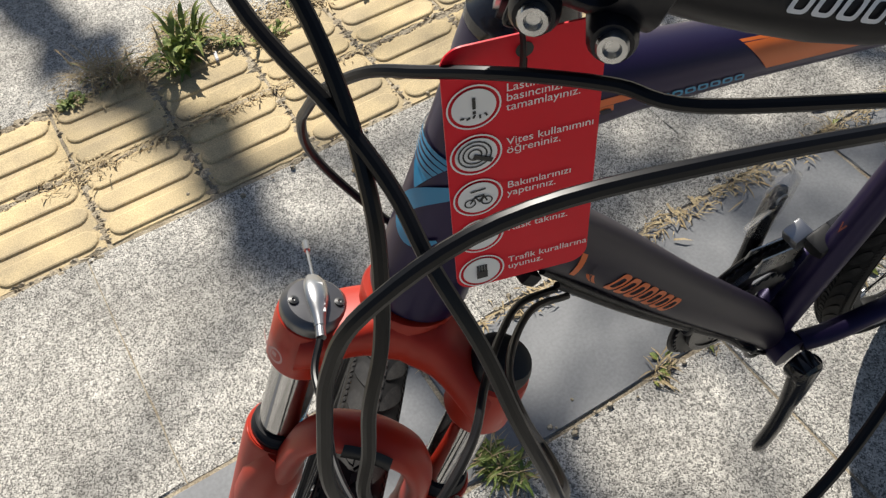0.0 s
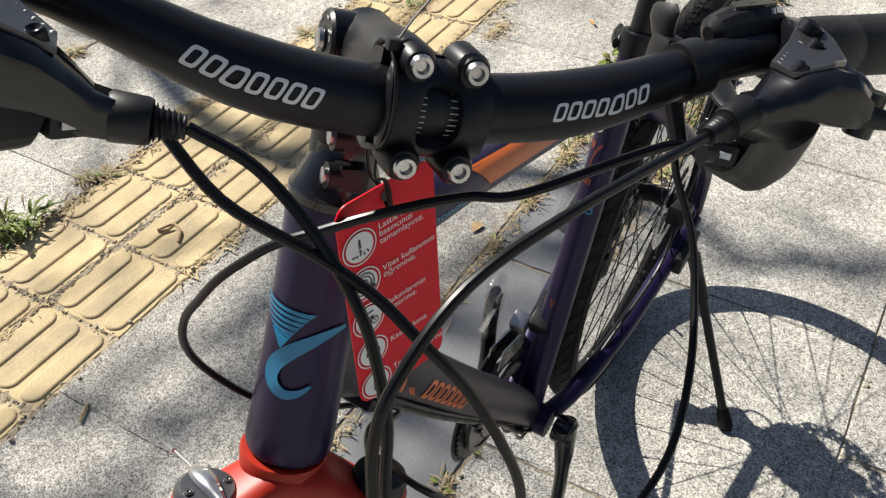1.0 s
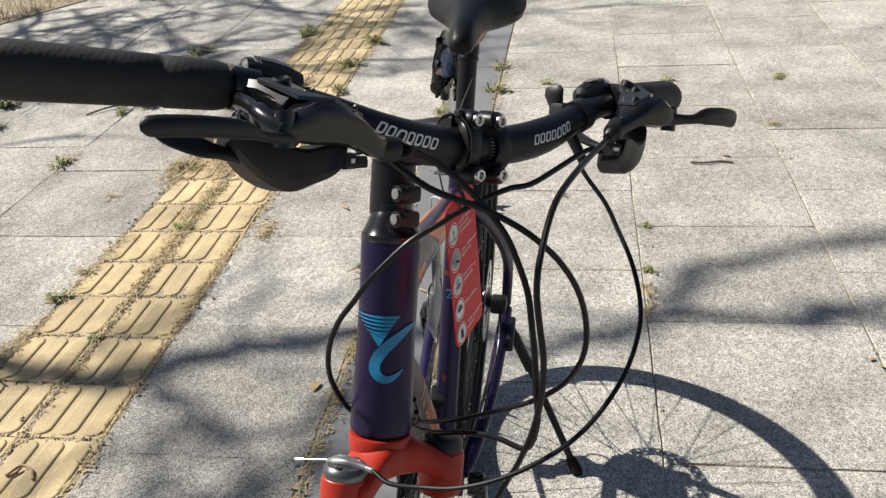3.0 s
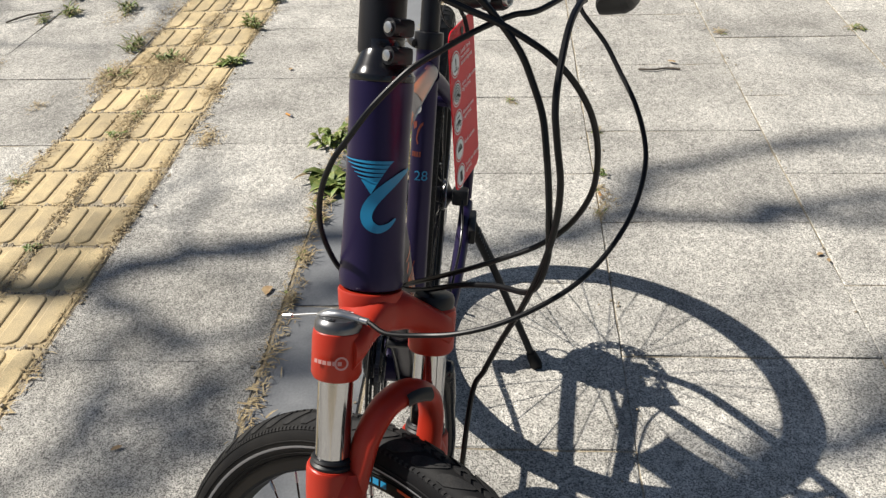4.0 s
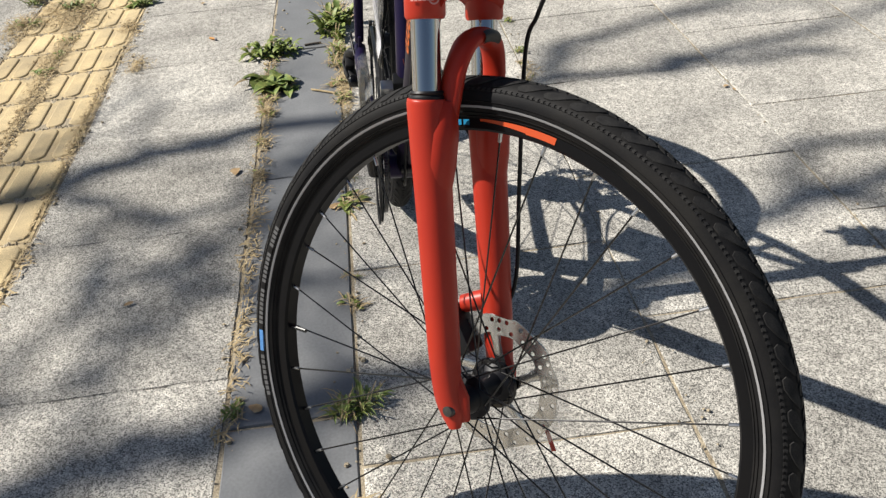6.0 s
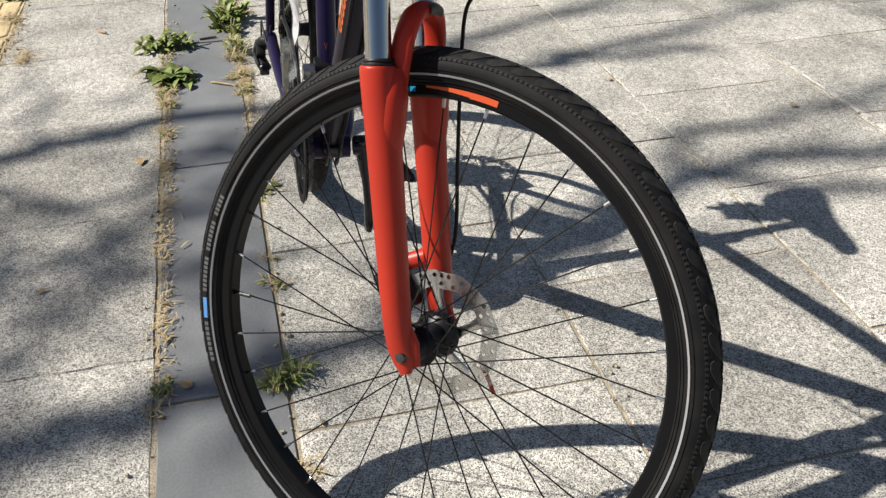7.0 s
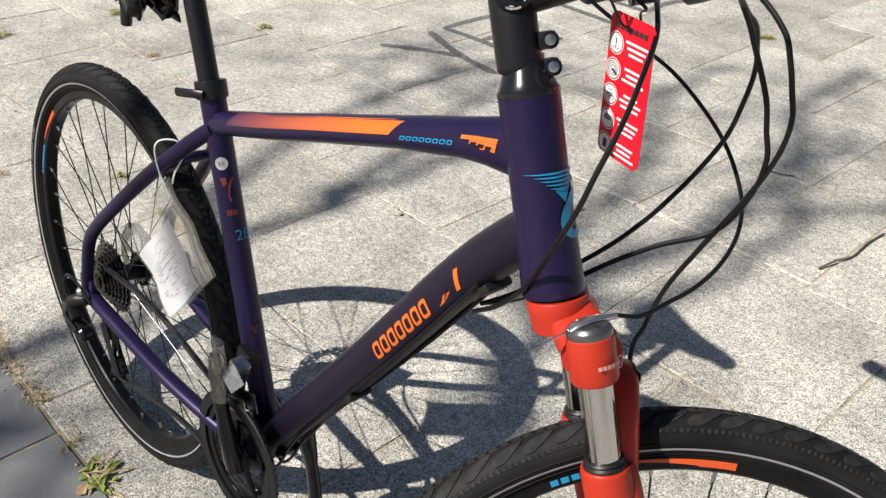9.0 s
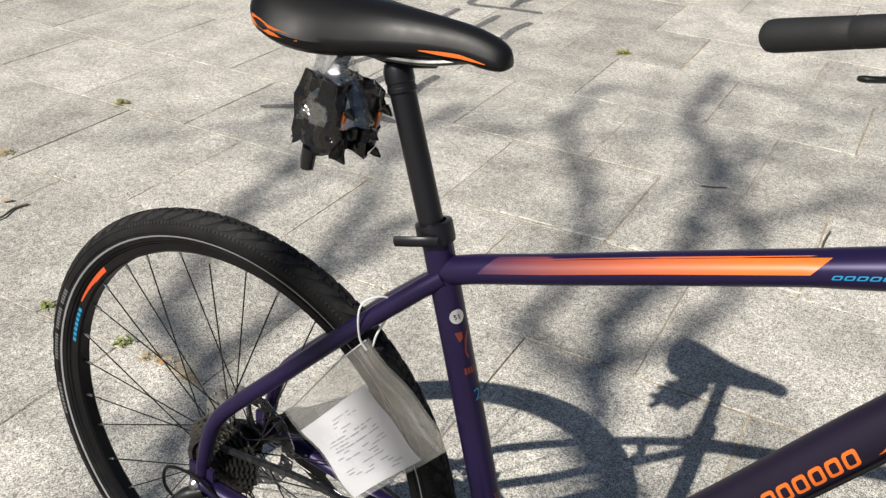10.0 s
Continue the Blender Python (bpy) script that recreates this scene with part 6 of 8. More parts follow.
bm = bmesh.new()
slab_poly(bm, outline, -0.0004, 0.0004)
bmesh.ops.subdivide_edges(bm, edges=[e for e in bm.edges if e.calc_length() > 0.02], cuts=6, use_grid_fill=True)
tag = tagged(finish("hang_tag", bm, TAGRED, m=TAG), "glossy red card tag with white care icons and lettering", "hang tag")
part("hole_rim", lathe(bmesh.new(), [(0.0, 0.0), (0.0032, 0.0)], pose(0, 0.0015, 0.0009), 18), BLACKINK, tag, "punched hole")
TEXTS = ("Lastik hava\nbasıncınızı\ntamamlayınız.", "Vites kullanımını\nöğreniniz.", "Bakımlarınızı\nyaptırınız.", "Kask takınız.", "Trafik kurallarına\nuyunuz.")
for k, text in enumerate(TEXTS):
    yc = -0.0185 - 0.0232 * k
    for side in (1, -1):
        face = pose(0, 0, 0) if side > 0 else pose(0, 0, 0, 0, 180)
        z = 0.0010
        rim = part("icon_ring", lathe(bmesh.new(), [(0.0094, z), (0.0101, z)], face @ pose(-0.0185, yc, 0), 28), WHITE, tag, "white ring round a care icon")
        part("icon_disc", lathe(bmesh.new(), [(0.0, z), (0.0082, z)], face @ pose(-0.0185, yc, 0), 28), WHITE, tag, "round white care icon")
        bm = bmesh.new()
        if k == 0:
            block(bm, (0.0012, 0.0050, 0.0002), face @ pose(-0.0185, yc + 0.002, z + 0.0003), 0)
            block(bm, (0.0012, 0.0012, 0.0002), face @ pose(-0.0185, yc - 0.0022, z + 0.0003), 0)
            for q in range(5):
                block(bm, (0.0016, 0.0007, 0.0002), face @ pose(-0.0230 + 0.0022 * q, yc - 0.0040 - 0.0005 * (q % 2), z + 0.0003, 0, 0, 30 * q), 0)
        elif k == 1:
            for r in (0.0022, 0.0042, 0.0060):
                lathe(bm, [(r, z + 0.0003), (r + 0.0007, z + 0.0003)], face @ pose(-0.0190, yc + 0.0005, 0), 20)
            block(bm, (0.0080, 0.0020, 0.0002), face @ pose(-0.0160, yc - 0.0020, z + 0.0005, 0, 0, -28), 0)
        elif k == 2:
            for dx in (-0.0034, 0.0034):
                lathe(bm, [(0.0018, z + 0.0003), (0.0024, z + 0.0003)], face @ pose(-0.0185 + dx, yc - 0.0022, 0), 18)
            for x0, y0, x1, y1 in ((-0.0034, -0.0022, -0.0012, 0.0010), (-0.0012, 0.0010, 0.0022, 0.0010), (0.0034, -0.0022, 0.0020, 0.0016), (-0.0012, 0.0010, 0.0004, -0.0022), (0.0004, -0.0022, 0.0022, 0.0010), (-0.0030, 0.0040, 0.0030, 0.0046)):
                length = math.hypot(x1 - x0, y1 - y0)
                block(bm, (length, 0.0006, 0.0002), face @ pose(-0.0185 + (x0 + x1) / 2, yc + (y0 + y1) / 2, z + 0.0004, 0, 0, math.degrees(math.atan2(y1 - y0, x1 - x0))), 0)
        elif k == 3:
            lathe(bm, [(0.0036, z + 0.0003), (0.0045, z + 0.0003)], face @ pose(-0.0185, yc, 0), 18, arc=(0, math.pi))
            for q in range(4):
                block(bm, (0.0006, 0.0036, 0.0002), face @ pose(-0.0212 + 0.0018 * q, yc + 0.0014, z + 0.0004), 0)
            block(bm, (0.0090, 0.0008, 0.0002), face @ pose(-0.0185, yc - 0.0004, z + 0.0004), 0)
        else:
            for q in range(4):
                block(bm, (0.0009, 0.0040, 0.0002), face @ pose(-0.0202 + 0.0012 * q, yc + 0.0020, z + 0.0003), 0)
            block(bm, (0.0048, 0.0044, 0.0002), face @ pose(-0.0184, yc - 0.0022, z + 0.0004), 0)
        tagged(part("icon_drawing", bm, BLACKINK, tag, "small black icon drawing"), kind="stuff")
        if side > 0:
            rows = text.count("\n")
            words(text, 0.0052, WHITE, tag, pose(-0.0068, yc - 0.001 + 0.0024 * rows, 0.0011), "white printed advice in Turkish")
        else:
            bm = bmesh.new()
            for q in range(3):
                block(bm, (0.029 - 0.005 * ((q + k) % 3), 0.0022, 0.0002), face @ pose(0.009, yc + 0.005 - 0.005 * q, z + 0.0001), 0)
            tagged(part("printed_text", bm, WHITE, tag, "white lines of print"), kind="stuff")
bm = bmesh.new()
for k in range(7):
    block(bm, (0.0046, 0.0046, 0.0002), pose(0, 0, 0, 0, 180) @ pose(-0.019 + 0.0062 * k, -0.003, 0.0011), 0)
tagged(part("brand_mark", bm, BLACKINK, tag, "black brand mark as blocks"), kind="stuff")

# cable tie that holds the tag
WB = BIKE
tie_pts = [WB @ COCKPIT @ Vector((0.078, -0.014, 0.252)), WB @ COCKPIT @ Vector((0.088, -0.016, 0.240)), hole_at + Vector((0.003, 0.003, 0.008)), hole_at + Vector((0.004, 0.005, -0.007)), hole_at + Vector((-0.004, -0.006, -0.003)), WB @ COCKPIT @ Vector((0.066, -0.012, 0.236)), WB @ COCKPIT @ Vector((0.058, -0.014, 0.260))]
tagged(finish("cable_tie", tube(bmesh.new(), catmull(tie_pts, 6), [(0.0016, 0.0007)] * 37, 8), PLASTIC), "black plastic cable tie looped through the tag", "cable tie")
tie2 = [WB @ COCKPIT @ Vector((0.061, -0.018, 0.250)), WB @ COCKPIT @ Vector((0.082, -0.0205, 0.252)), WB @ COCKPIT @ Vector((0.1005, -0.019, 0.262)), WB @ COCKPIT @ Vector((0.1005, -0.019, 0.284)), WB @ COCKPIT @ Vector((0.085, -0.019, 0.2965)), WB @ COCKPIT @ Vector((0.064, -0.018, 0.292)), WB @ COCKPIT @ Vector((0.060, -0.018, 0.270))]
bm = bmesh.new()
tube(bm, catmull(tie2, 6), [(0.0018, 0.0008)] * 37, 8)
tube(bm, [WB @ COCKPIT @ Vector((0.085, -0.019, 0.2965)), WB @ COCKPIT @ Vector((0.082, -0.012, 0.308)), WB @ COCKPIT @ Vector((0.076, 0.002, 0.326))], [(0.0016, 0.0007), (0.0014, 0.0006), (0.0008, 0.0005)], 8)
block(bm, (0.006, 0.006, 0.005), WB @ COCKPIT @ pose(0.086, -0.019, 0.2985), 0.001)
tagged(finish("cable_tie", bm, PLASTIC), "black plastic cable tie round the bar clamp", "cable tie")

# clear bag with a paper in it, hung from the seat stay
corner_l, corner_t, corner_b, corner_r = Vector((0.151, -0.006, 0.511)), Vector((0.272, 0.015, 0.650)), Vector((0.268, -0.012, 0.408)), Vector((0.394, 0.004, 0.550))


def on_bag(a, b, out=0.0):
    """A place on the bag: a from the left corner to the top one, b from left to bottom; it bulges a little."""
    p = corner_l * (1 - a) * (1 - b) + corner_t * a * (1 - b) + corner_b * (1 - a) * b + corner_r * a * b
    fold = 0.004 * math.sin(a * 7 + b * 3) * math.sin(b * 9) + 0.006 * max(0.0, a - 0.6)
    return p + Vector((0.05, -1, 0.03)) * (out + fold + 0.004 * math.sin(math.pi * a) * math.sin(math.pi * b))


bm = bmesh.new()
plate(bm, 0, 1, 0, 1, lambda u, v: on_bag(u, v, 0.0022), 16, 12)
plate(bm, 0, 1, 0, 1, lambda u, v: on_bag(u, v, -0.0022), 16, 12)
bag = tagged(finish("document_bag", bm, FILM), "clear plastic bag with a folded paper, tied to the seat stay", "plastic bag")
part("paper", plate(bmesh.new(), 0.01, 0.74, 0.26, 0.96, lambda u, v: on_bag(u, v, 0.0003), 12, 10), PAPER, bag, "white printed sheet inside the bag")
bm = bmesh.new()
rr = random.Random(8)
for k in range(20):
    b0 = 0.34 + 0.029 * k
    a0 = 0.10
    while a0 < 0.60:
        a1 = a0 + rr.uniform(0.03, 0.12)
        if rr.random() < 0.45:
            plate(bm, a0, min(a1, 0.62), b0, b0 + 0.009, lambda u, v: on_bag(0.73 - u, v, 0.0008), 3, 1)
        a0 = a1 + 0.02
tagged(part("printed_text", bm, PALEINK, bag, "grey lines of small print"), kind="stuff")
part("zip_seam", plate(bmesh.new(), 0.90, 0.93, 0.02, 0.98, lambda u, v: on_bag(u, v, 0.0034), 2, 12), FILM, bag, "ridged bag closure")
part("white_seam", tube(bmesh.new(), [on_bag(0.66 + 0.34 * q, 0.0 + 0.0 * q, 0.004) for q in (0, 0.3, 0.6, 1)], 0.0009, 6), WHITE, bag)
stay_at = WB @ Vector((0.251, -0.037, 0.690))
loop_pts = [corner_t + Vector((0.004, -0.010, -0.010)), corner_t + Vector((-0.004, -0.012, 0.006)), stay_at + Vector((-0.012, -0.016, 0.002)), stay_at + Vector((-0.006, -0.010, 0.017)), stay_at + Vector((0.008, 0.006, 0.018)), stay_at + Vector((0.014, 0.015, 0.002)), corner_t + Vector((0.010, 0.004, 0.008)), corner_t + Vector((0.006, 0.000, -0.010))]
tagged(finish("cable_tie", tube(bmesh.new(), catmull(loop_pts, 6), 0.0013, 8), WHITE), "white plastic tie round the seat stay", "cable tie")

# pedals wrapped in crinkled film under the saddle
PB = WB @ pose(0.184, -0.028, 0.906) @ Matrix.Diagonal((0.88, 0.88, 0.90, 1))
pedal_bag = thing("pedal_parcel", "black pedals wrapped in crinkled clear film under the saddle", "wrapped pedals", PB)
rr = random.Random(3)
for k, (dx, dy, turn, lean_) in enumerate(((-0.006, -0.016, -10, 6), (0.012, 0.016, 8, 12))):
    base = pose(dx, dy, 0.0, turn * 0.4, lean_, turn)
    bm = bmesh.new()
    made = bmesh.ops.create_cube(bm, size=1.0)
    bmesh.ops.subdivide_edges(bm, edges=bm.edges[:], cuts=9, use_grid_fill=True)
    for v in bm.verts:
        p = Vector((v.co.x * 0.074, v.co.y * 0.026, v.co.z * 0.086))
        p.x *= 1.0 - 0.35 * max(0.0, v.co.z) - 0.15 * max(0.0, -v.co.z - 0.2)
        push = noise.noise_vector(p * 62 + Vector((k * 7, 0, 0)))
        v.co = base @ (p + Vector((push.x * 0.010, push.y * 0.007, push.z * 0.010)))
    part("pedal", bm, WRAPPED, pedal_bag, "black plastic pedal under tight film", None, 8)
    for q in range(6):
        side = -1 if q % 2 else 1
        bm = bmesh.new()
        tip_at = base @ Vector((side * 0.036 + rr.uniform(-0.004, 0.004), rr.uniform(-0.012, 0.012), -0.040 + 0.028 * (q // 2)))
        lathe(bm, [(0.0065, 0.0), (0.0050, 0.006), (0.0015, 0.013), (0.0, 0.014)], along(tip_at, tip_at + base.to_3x3() @ Vector((side, rr.uniform(-0.4, 0.4), -0.5))), 8)
        part("cage_tooth", bm, WRAPPED, pedal_bag)
    bm = bmesh.new()
    block(bm, (0.004, 0.010, 0.022), base @ pose(0.037, 0.0, 0.004, 0, 4), 0.001)
    part("reflector", bm, material("amber_reflector", (0.30, 0.07, 0.01), 0.25, scale=120) if k == 0 else bpy.data.materials["amber_reflector"], pedal_bag, "amber pedal reflector")
part("spindle", tube(bmesh.new(), [(-0.022, -0.018, -0.044), (-0.026, -0.018, -0.058), (-0.028, -0.018, -0.072)], [0.0105, 0.0095, 0.0085], 12), GLOSS, pedal_bag, "protruding pedal spindle")
for k in range(9):
    a = 2 * math.pi * k / 9
    r = random.Random(k)
    bm = bmesh.new()
    grid = [[bm.verts.new((math.cos(a + 0.45 * (j - 1)) * (0.020 + 0.030 * i / 3) * 1.05 + 0.004 * r.uniform(-1, 1), math.sin(a + 0.45 * (j - 1)) * (0.012 + 0.024 * i / 3) + 0.004 * r.uniform(-1, 1), 0.072 - 0.026 * i + 0.006 * r.uniform(-1, 1))) for j in range(4)] for i in range(4)]
    for i in range(3):
        for j in range(3):
            bm.faces.new((grid[i][j], grid[i][j + 1], grid[i + 1][j + 1], grid[i + 1][j]))
    part("film_fold", bm, FILMDARK, pedal_bag, "crinkled clear film", None, 15)
part("tie_string", tube(bmesh.new(), [(0.0, 0.0, 0.040), (0.006, 0.006, 0.062), (0.014, 0.012, 0.080)], [0.014, 0.008, 0.006], 8), WRAPPED, pedal_bag)

# film sleeve on the right crank end
bm = bmesh.new()
eye = BB + arm_up * 0.155 + Vector((0, -0.074, 0))
lathe(bm, [(0.004, 0.050), (0.018, 0.042), (0.020, 0.010), (0.017, -0.020), (0.019, -0.045)], Matrix.Translation(eye) @ pose(0, 0, 0, 0, -8) @ Matrix.Diagonal((1.0, 0.6, 1, 1)), 12)
part("film_sleeve", bm, FILMDARK, crank, "clear film sleeve on the crank end", None, 20)
bm = bmesh.new()
slab_poly(bm, [(-0.016, -0.012), (0.016, -0.012), (0.018, 0.012), (-0.014, 0.014)], -0.0005, 0.0005, lambda p: Matrix.Translation((0.454, -0.068, 0.446)) @ pose(0, 0, 0, 60, 30) @ p)
part("film_scrap", bm, FILM, fd, "scrap of clear film")

# ---- painted word on the paving ----
SPRAY.use_nodes = True
n, l = SPRAY.node_tree.nodes, SPRAY.node_tree.links
p = n["Principled BSDF"]
p.inputs["Base Color"].default_value, p.inputs["Roughness"].default_value = (0.11, 0.11, 0.115, 1), 0.85
patch = n.new("ShaderNodeTexNoise")
patch.inputs["Scale"].default_value, patch.inputs["Detail"].default_value, patch.inputs["Roughness"].default_value = 60.0, 6.0, 0.75
l.new(n.new("ShaderNodeNewGeometry").outputs["Position"], patch.inputs["Vector"])
cover = n.new("ShaderNodeMapRange")
cover.inputs["From Min"].default_value, cover.inputs["From Max"].default_value = 0.40, 0.60
cover.inputs["To Min"].default_value, cover.inputs["To Max"].default_value = 0.95, 0.35
l.new(patch.outputs["Fac"], cover.inputs["Value"])
mix, clear = n.new("ShaderNodeMixShader"), n.new("ShaderNodeBsdfTransparent")
l.new(cover.outputs[0], mix.inputs[0])
l.new(clear.outputs[0], mix.inputs[1])
l.new(p.outputs[0], mix.inputs[2])
l.new(mix.outputs[0], n["Material Output"].inputs["Surface"])
graffiti = thing("sprayed_word", "dark grey sprayed word YETER on the paving", "graffiti", kind="structure")
GLYPHS = (
    ("letter_y", (((-1.39, 1.76), (-1.24, 1.86), (-1.10, 1.93)), ((-1.39, 2.03), (-1.12, 1.94), (-0.877, 1.905)))),
    ("letter_e", (((-1.385, 2.11), (-1.39, 2.34), (-1.35, 2.54)), ((-1.39, 2.11), (-1.18, 2.125), (-0.966, 2.115)), ((-1.18, 2.14), (-1.17, 2.46)), ((-0.966, 2.115), (-1.00, 2.29), (-1.00, 2.43)))),
    ("letter_t", (((-1.35, 2.57), (-1.37, 2.79), (-1.375, 3.0)), ((-1.37, 2.79), (-1.16, 2.78), (-0.97, 2.765)))),
    ("letter_e", (((-1.39, 3.05), (-1.41, 3.2), (-1.42, 3.38)), ((-1.40, 3.04), (-1.19, 3.04), (-1.00, 3.035)), ((-1.19, 3.05), (-1.19, 3.38)), ((-1.00, 3.03), (-1.02, 3.2), (-1.00, 3.36)))),
    ("letter_r", (((-1.42, 3.48), (-1.20, 3.52), (-1.02, 3.54)), ((-1.42, 3.49), (-1.44, 3.66), (-1.36, 3.80), (-1.24, 3.74), (-1.20, 3.55)), ((-1.22, 3.64), (-1.16, 3.85), (-1.10, 4.05)))),
    ("hash_sign", (((-1.37, 4.16), (-1.10, 4.24)), ((-1.42, 4.32), (-1.10, 4.40)), ((-1.32, 4.06), (-1.36, 4.52)), ((-1.17, 4.10), (-1.20, 4.56)))),
)
level = 0.0016
for name, strokes in GLYPHS:
    bm = bmesh.new()
    for stroke in strokes:
        level += 0.00008
        run = catmull([(x, y_, level) for x, y_ in stroke], 8) if len(stroke) > 2 else [Vector((stroke[0][0] + (stroke[1][0] - stroke[0][0]) * q / 8, stroke[0][1] + (stroke[1][1] - stroke[0][1]) * q / 8, level)) for q in range(9)]
        lows, highs = [], []
        for i, q in enumerate(run):
            d = (run[min(i + 1, len(run) - 1)] - run[max(i - 1, 0)]).normalized()
            w = 0.019 + 0.004 * noise.noise(q * 9)
            if i in (0, len(run) - 1):
                w *= 0.6
            lows.append(bm.verts.new(q + Vector((-d.y, d.x, 0)) * w))
            highs.append(bm.verts.new(q - Vector((-d.y, d.x, 0)) * w))
        for i in range(len(run) - 1):
            bm.faces.new((lows[i], lows[i + 1], highs[i + 1], highs[i]))
    part(name, bm, SPRAY, graffiti)
MORTAR = material("white_mortar", (0.62, 0.60, 0.55), 0.9, second=(0.42, 0.40, 0.36), scale=60, amount=1.0, bump=0.001, bump_scale=200, space="World")
bm = bmesh.new()
x, rr = -0.32, random.Random(2)
while x < 0.62:
    step = rr.uniform(0.02, 0.05)
    if rr.random() < 0.85:
        w = rr.uniform(0.002, 0.006)
        slab_poly(bm, [(x, 1.494 - w + 0.018 * (x + 0.32)), (x + step * 0.8, 1.494 - w * rr.uniform(0.4, 1.2) + 0.018 * (x + 0.32)), (x + step, 1.494 + w + 0.018 * (x + 0.32)), (x + step * 0.2, 1.494 + w * rr.uniform(0.4, 1.3) + 0.018 * (x + 0.32))], -0.006, 0.0012)
    x += step
tagged(finish("mortar_line", bm, MORTAR), "broken white mortar smeared along a paving joint", "mortar", kind="structure")


# ---- weeds and litter ----
def weed(seed, size, dry=0.3, upright=0.5, leaves=26, broad=0.14):
    """A small weed: curved leaf blades from one root."""
    r = random.Random(seed)
    green, straw = bmesh.new(), bmesh.new()
    for k in range(int(leaves * 2.2)):
        bm = straw if r.random() < dry else green
        a, lift_ = r.uniform(0, 2 * math.pi), r.uniform(0.15, 1.1) * upright
        length, w = size * r.uniform(0.22, 0.62), size * broad * r.uniform(0.5, 1.1)
        spread = size * 0.45 * r.random() ** 0.6
        b0 = r.uniform(0, 2 * math.pi)
        base = Vector((spread * math.cos(b0) * 1.4, spread * math.sin(b0) * 0.6, r.random() ** 2 * size * 0.35 * upright))
        if bm is straw:
            w, length = w * 0.35, length * 1.4
        out = (Vector((math.cos(a), math.sin(a), 0)) + base * (0.8 / size)).normalized()
        out.z = 0
        side = Vector((-out.y, out.x, 0))
        rows = []
        for i in range(5):
            t = i / 4
            p = base + out * (length * t * (1 - 0.35 * lift_)) + Vector((0, 0, length * (lift_ * 1.5 * t - 0.75 * t * t * (0.5 + 0.5 * lift_)) + 0.003))
            p.z = max(p.z, 0.002)
            width = w * (0.35, 0.95, 1.0, 0.65, 0.05)[i] * 0.5 * r.uniform(0.8, 1.2)
            rows.append((bm.verts.new(p + side * width + Vector((0, 0, width * 0.4))), bm.verts.new(p), bm.verts.new(p - side * width + Vector((0, 0, width * 0.4)))))
        for a_, b_ in zip(rows, rows[1:]):
            bm.faces.new((a_[0], a_[1], b_[1], b_[0]))
            bm.faces.new((a_[1], a_[2], b_[2], b_[1]))
    return green, straw


def plant(x, y_, size, seed, label, dry=0.3, upright=0.5, leaves=26, broad=0.14):
    green, straw = weed(seed, size * 1.18, dry, upright, int(leaves * 1.2), broad)
    root = thing("weed", label, "weed", pose(x, y_, -0.004, 0, 0, seed * 47), "weeds in the paving joints")
    if len(green.verts):
        tagged(part("foliage", green, LEAF, root, "green leaves"), kind="stuff")
    if len(straw.verts):
        tagged(part("dry_foliage", straw, STRAW, root, "dry straw-coloured blades"), kind="stuff")


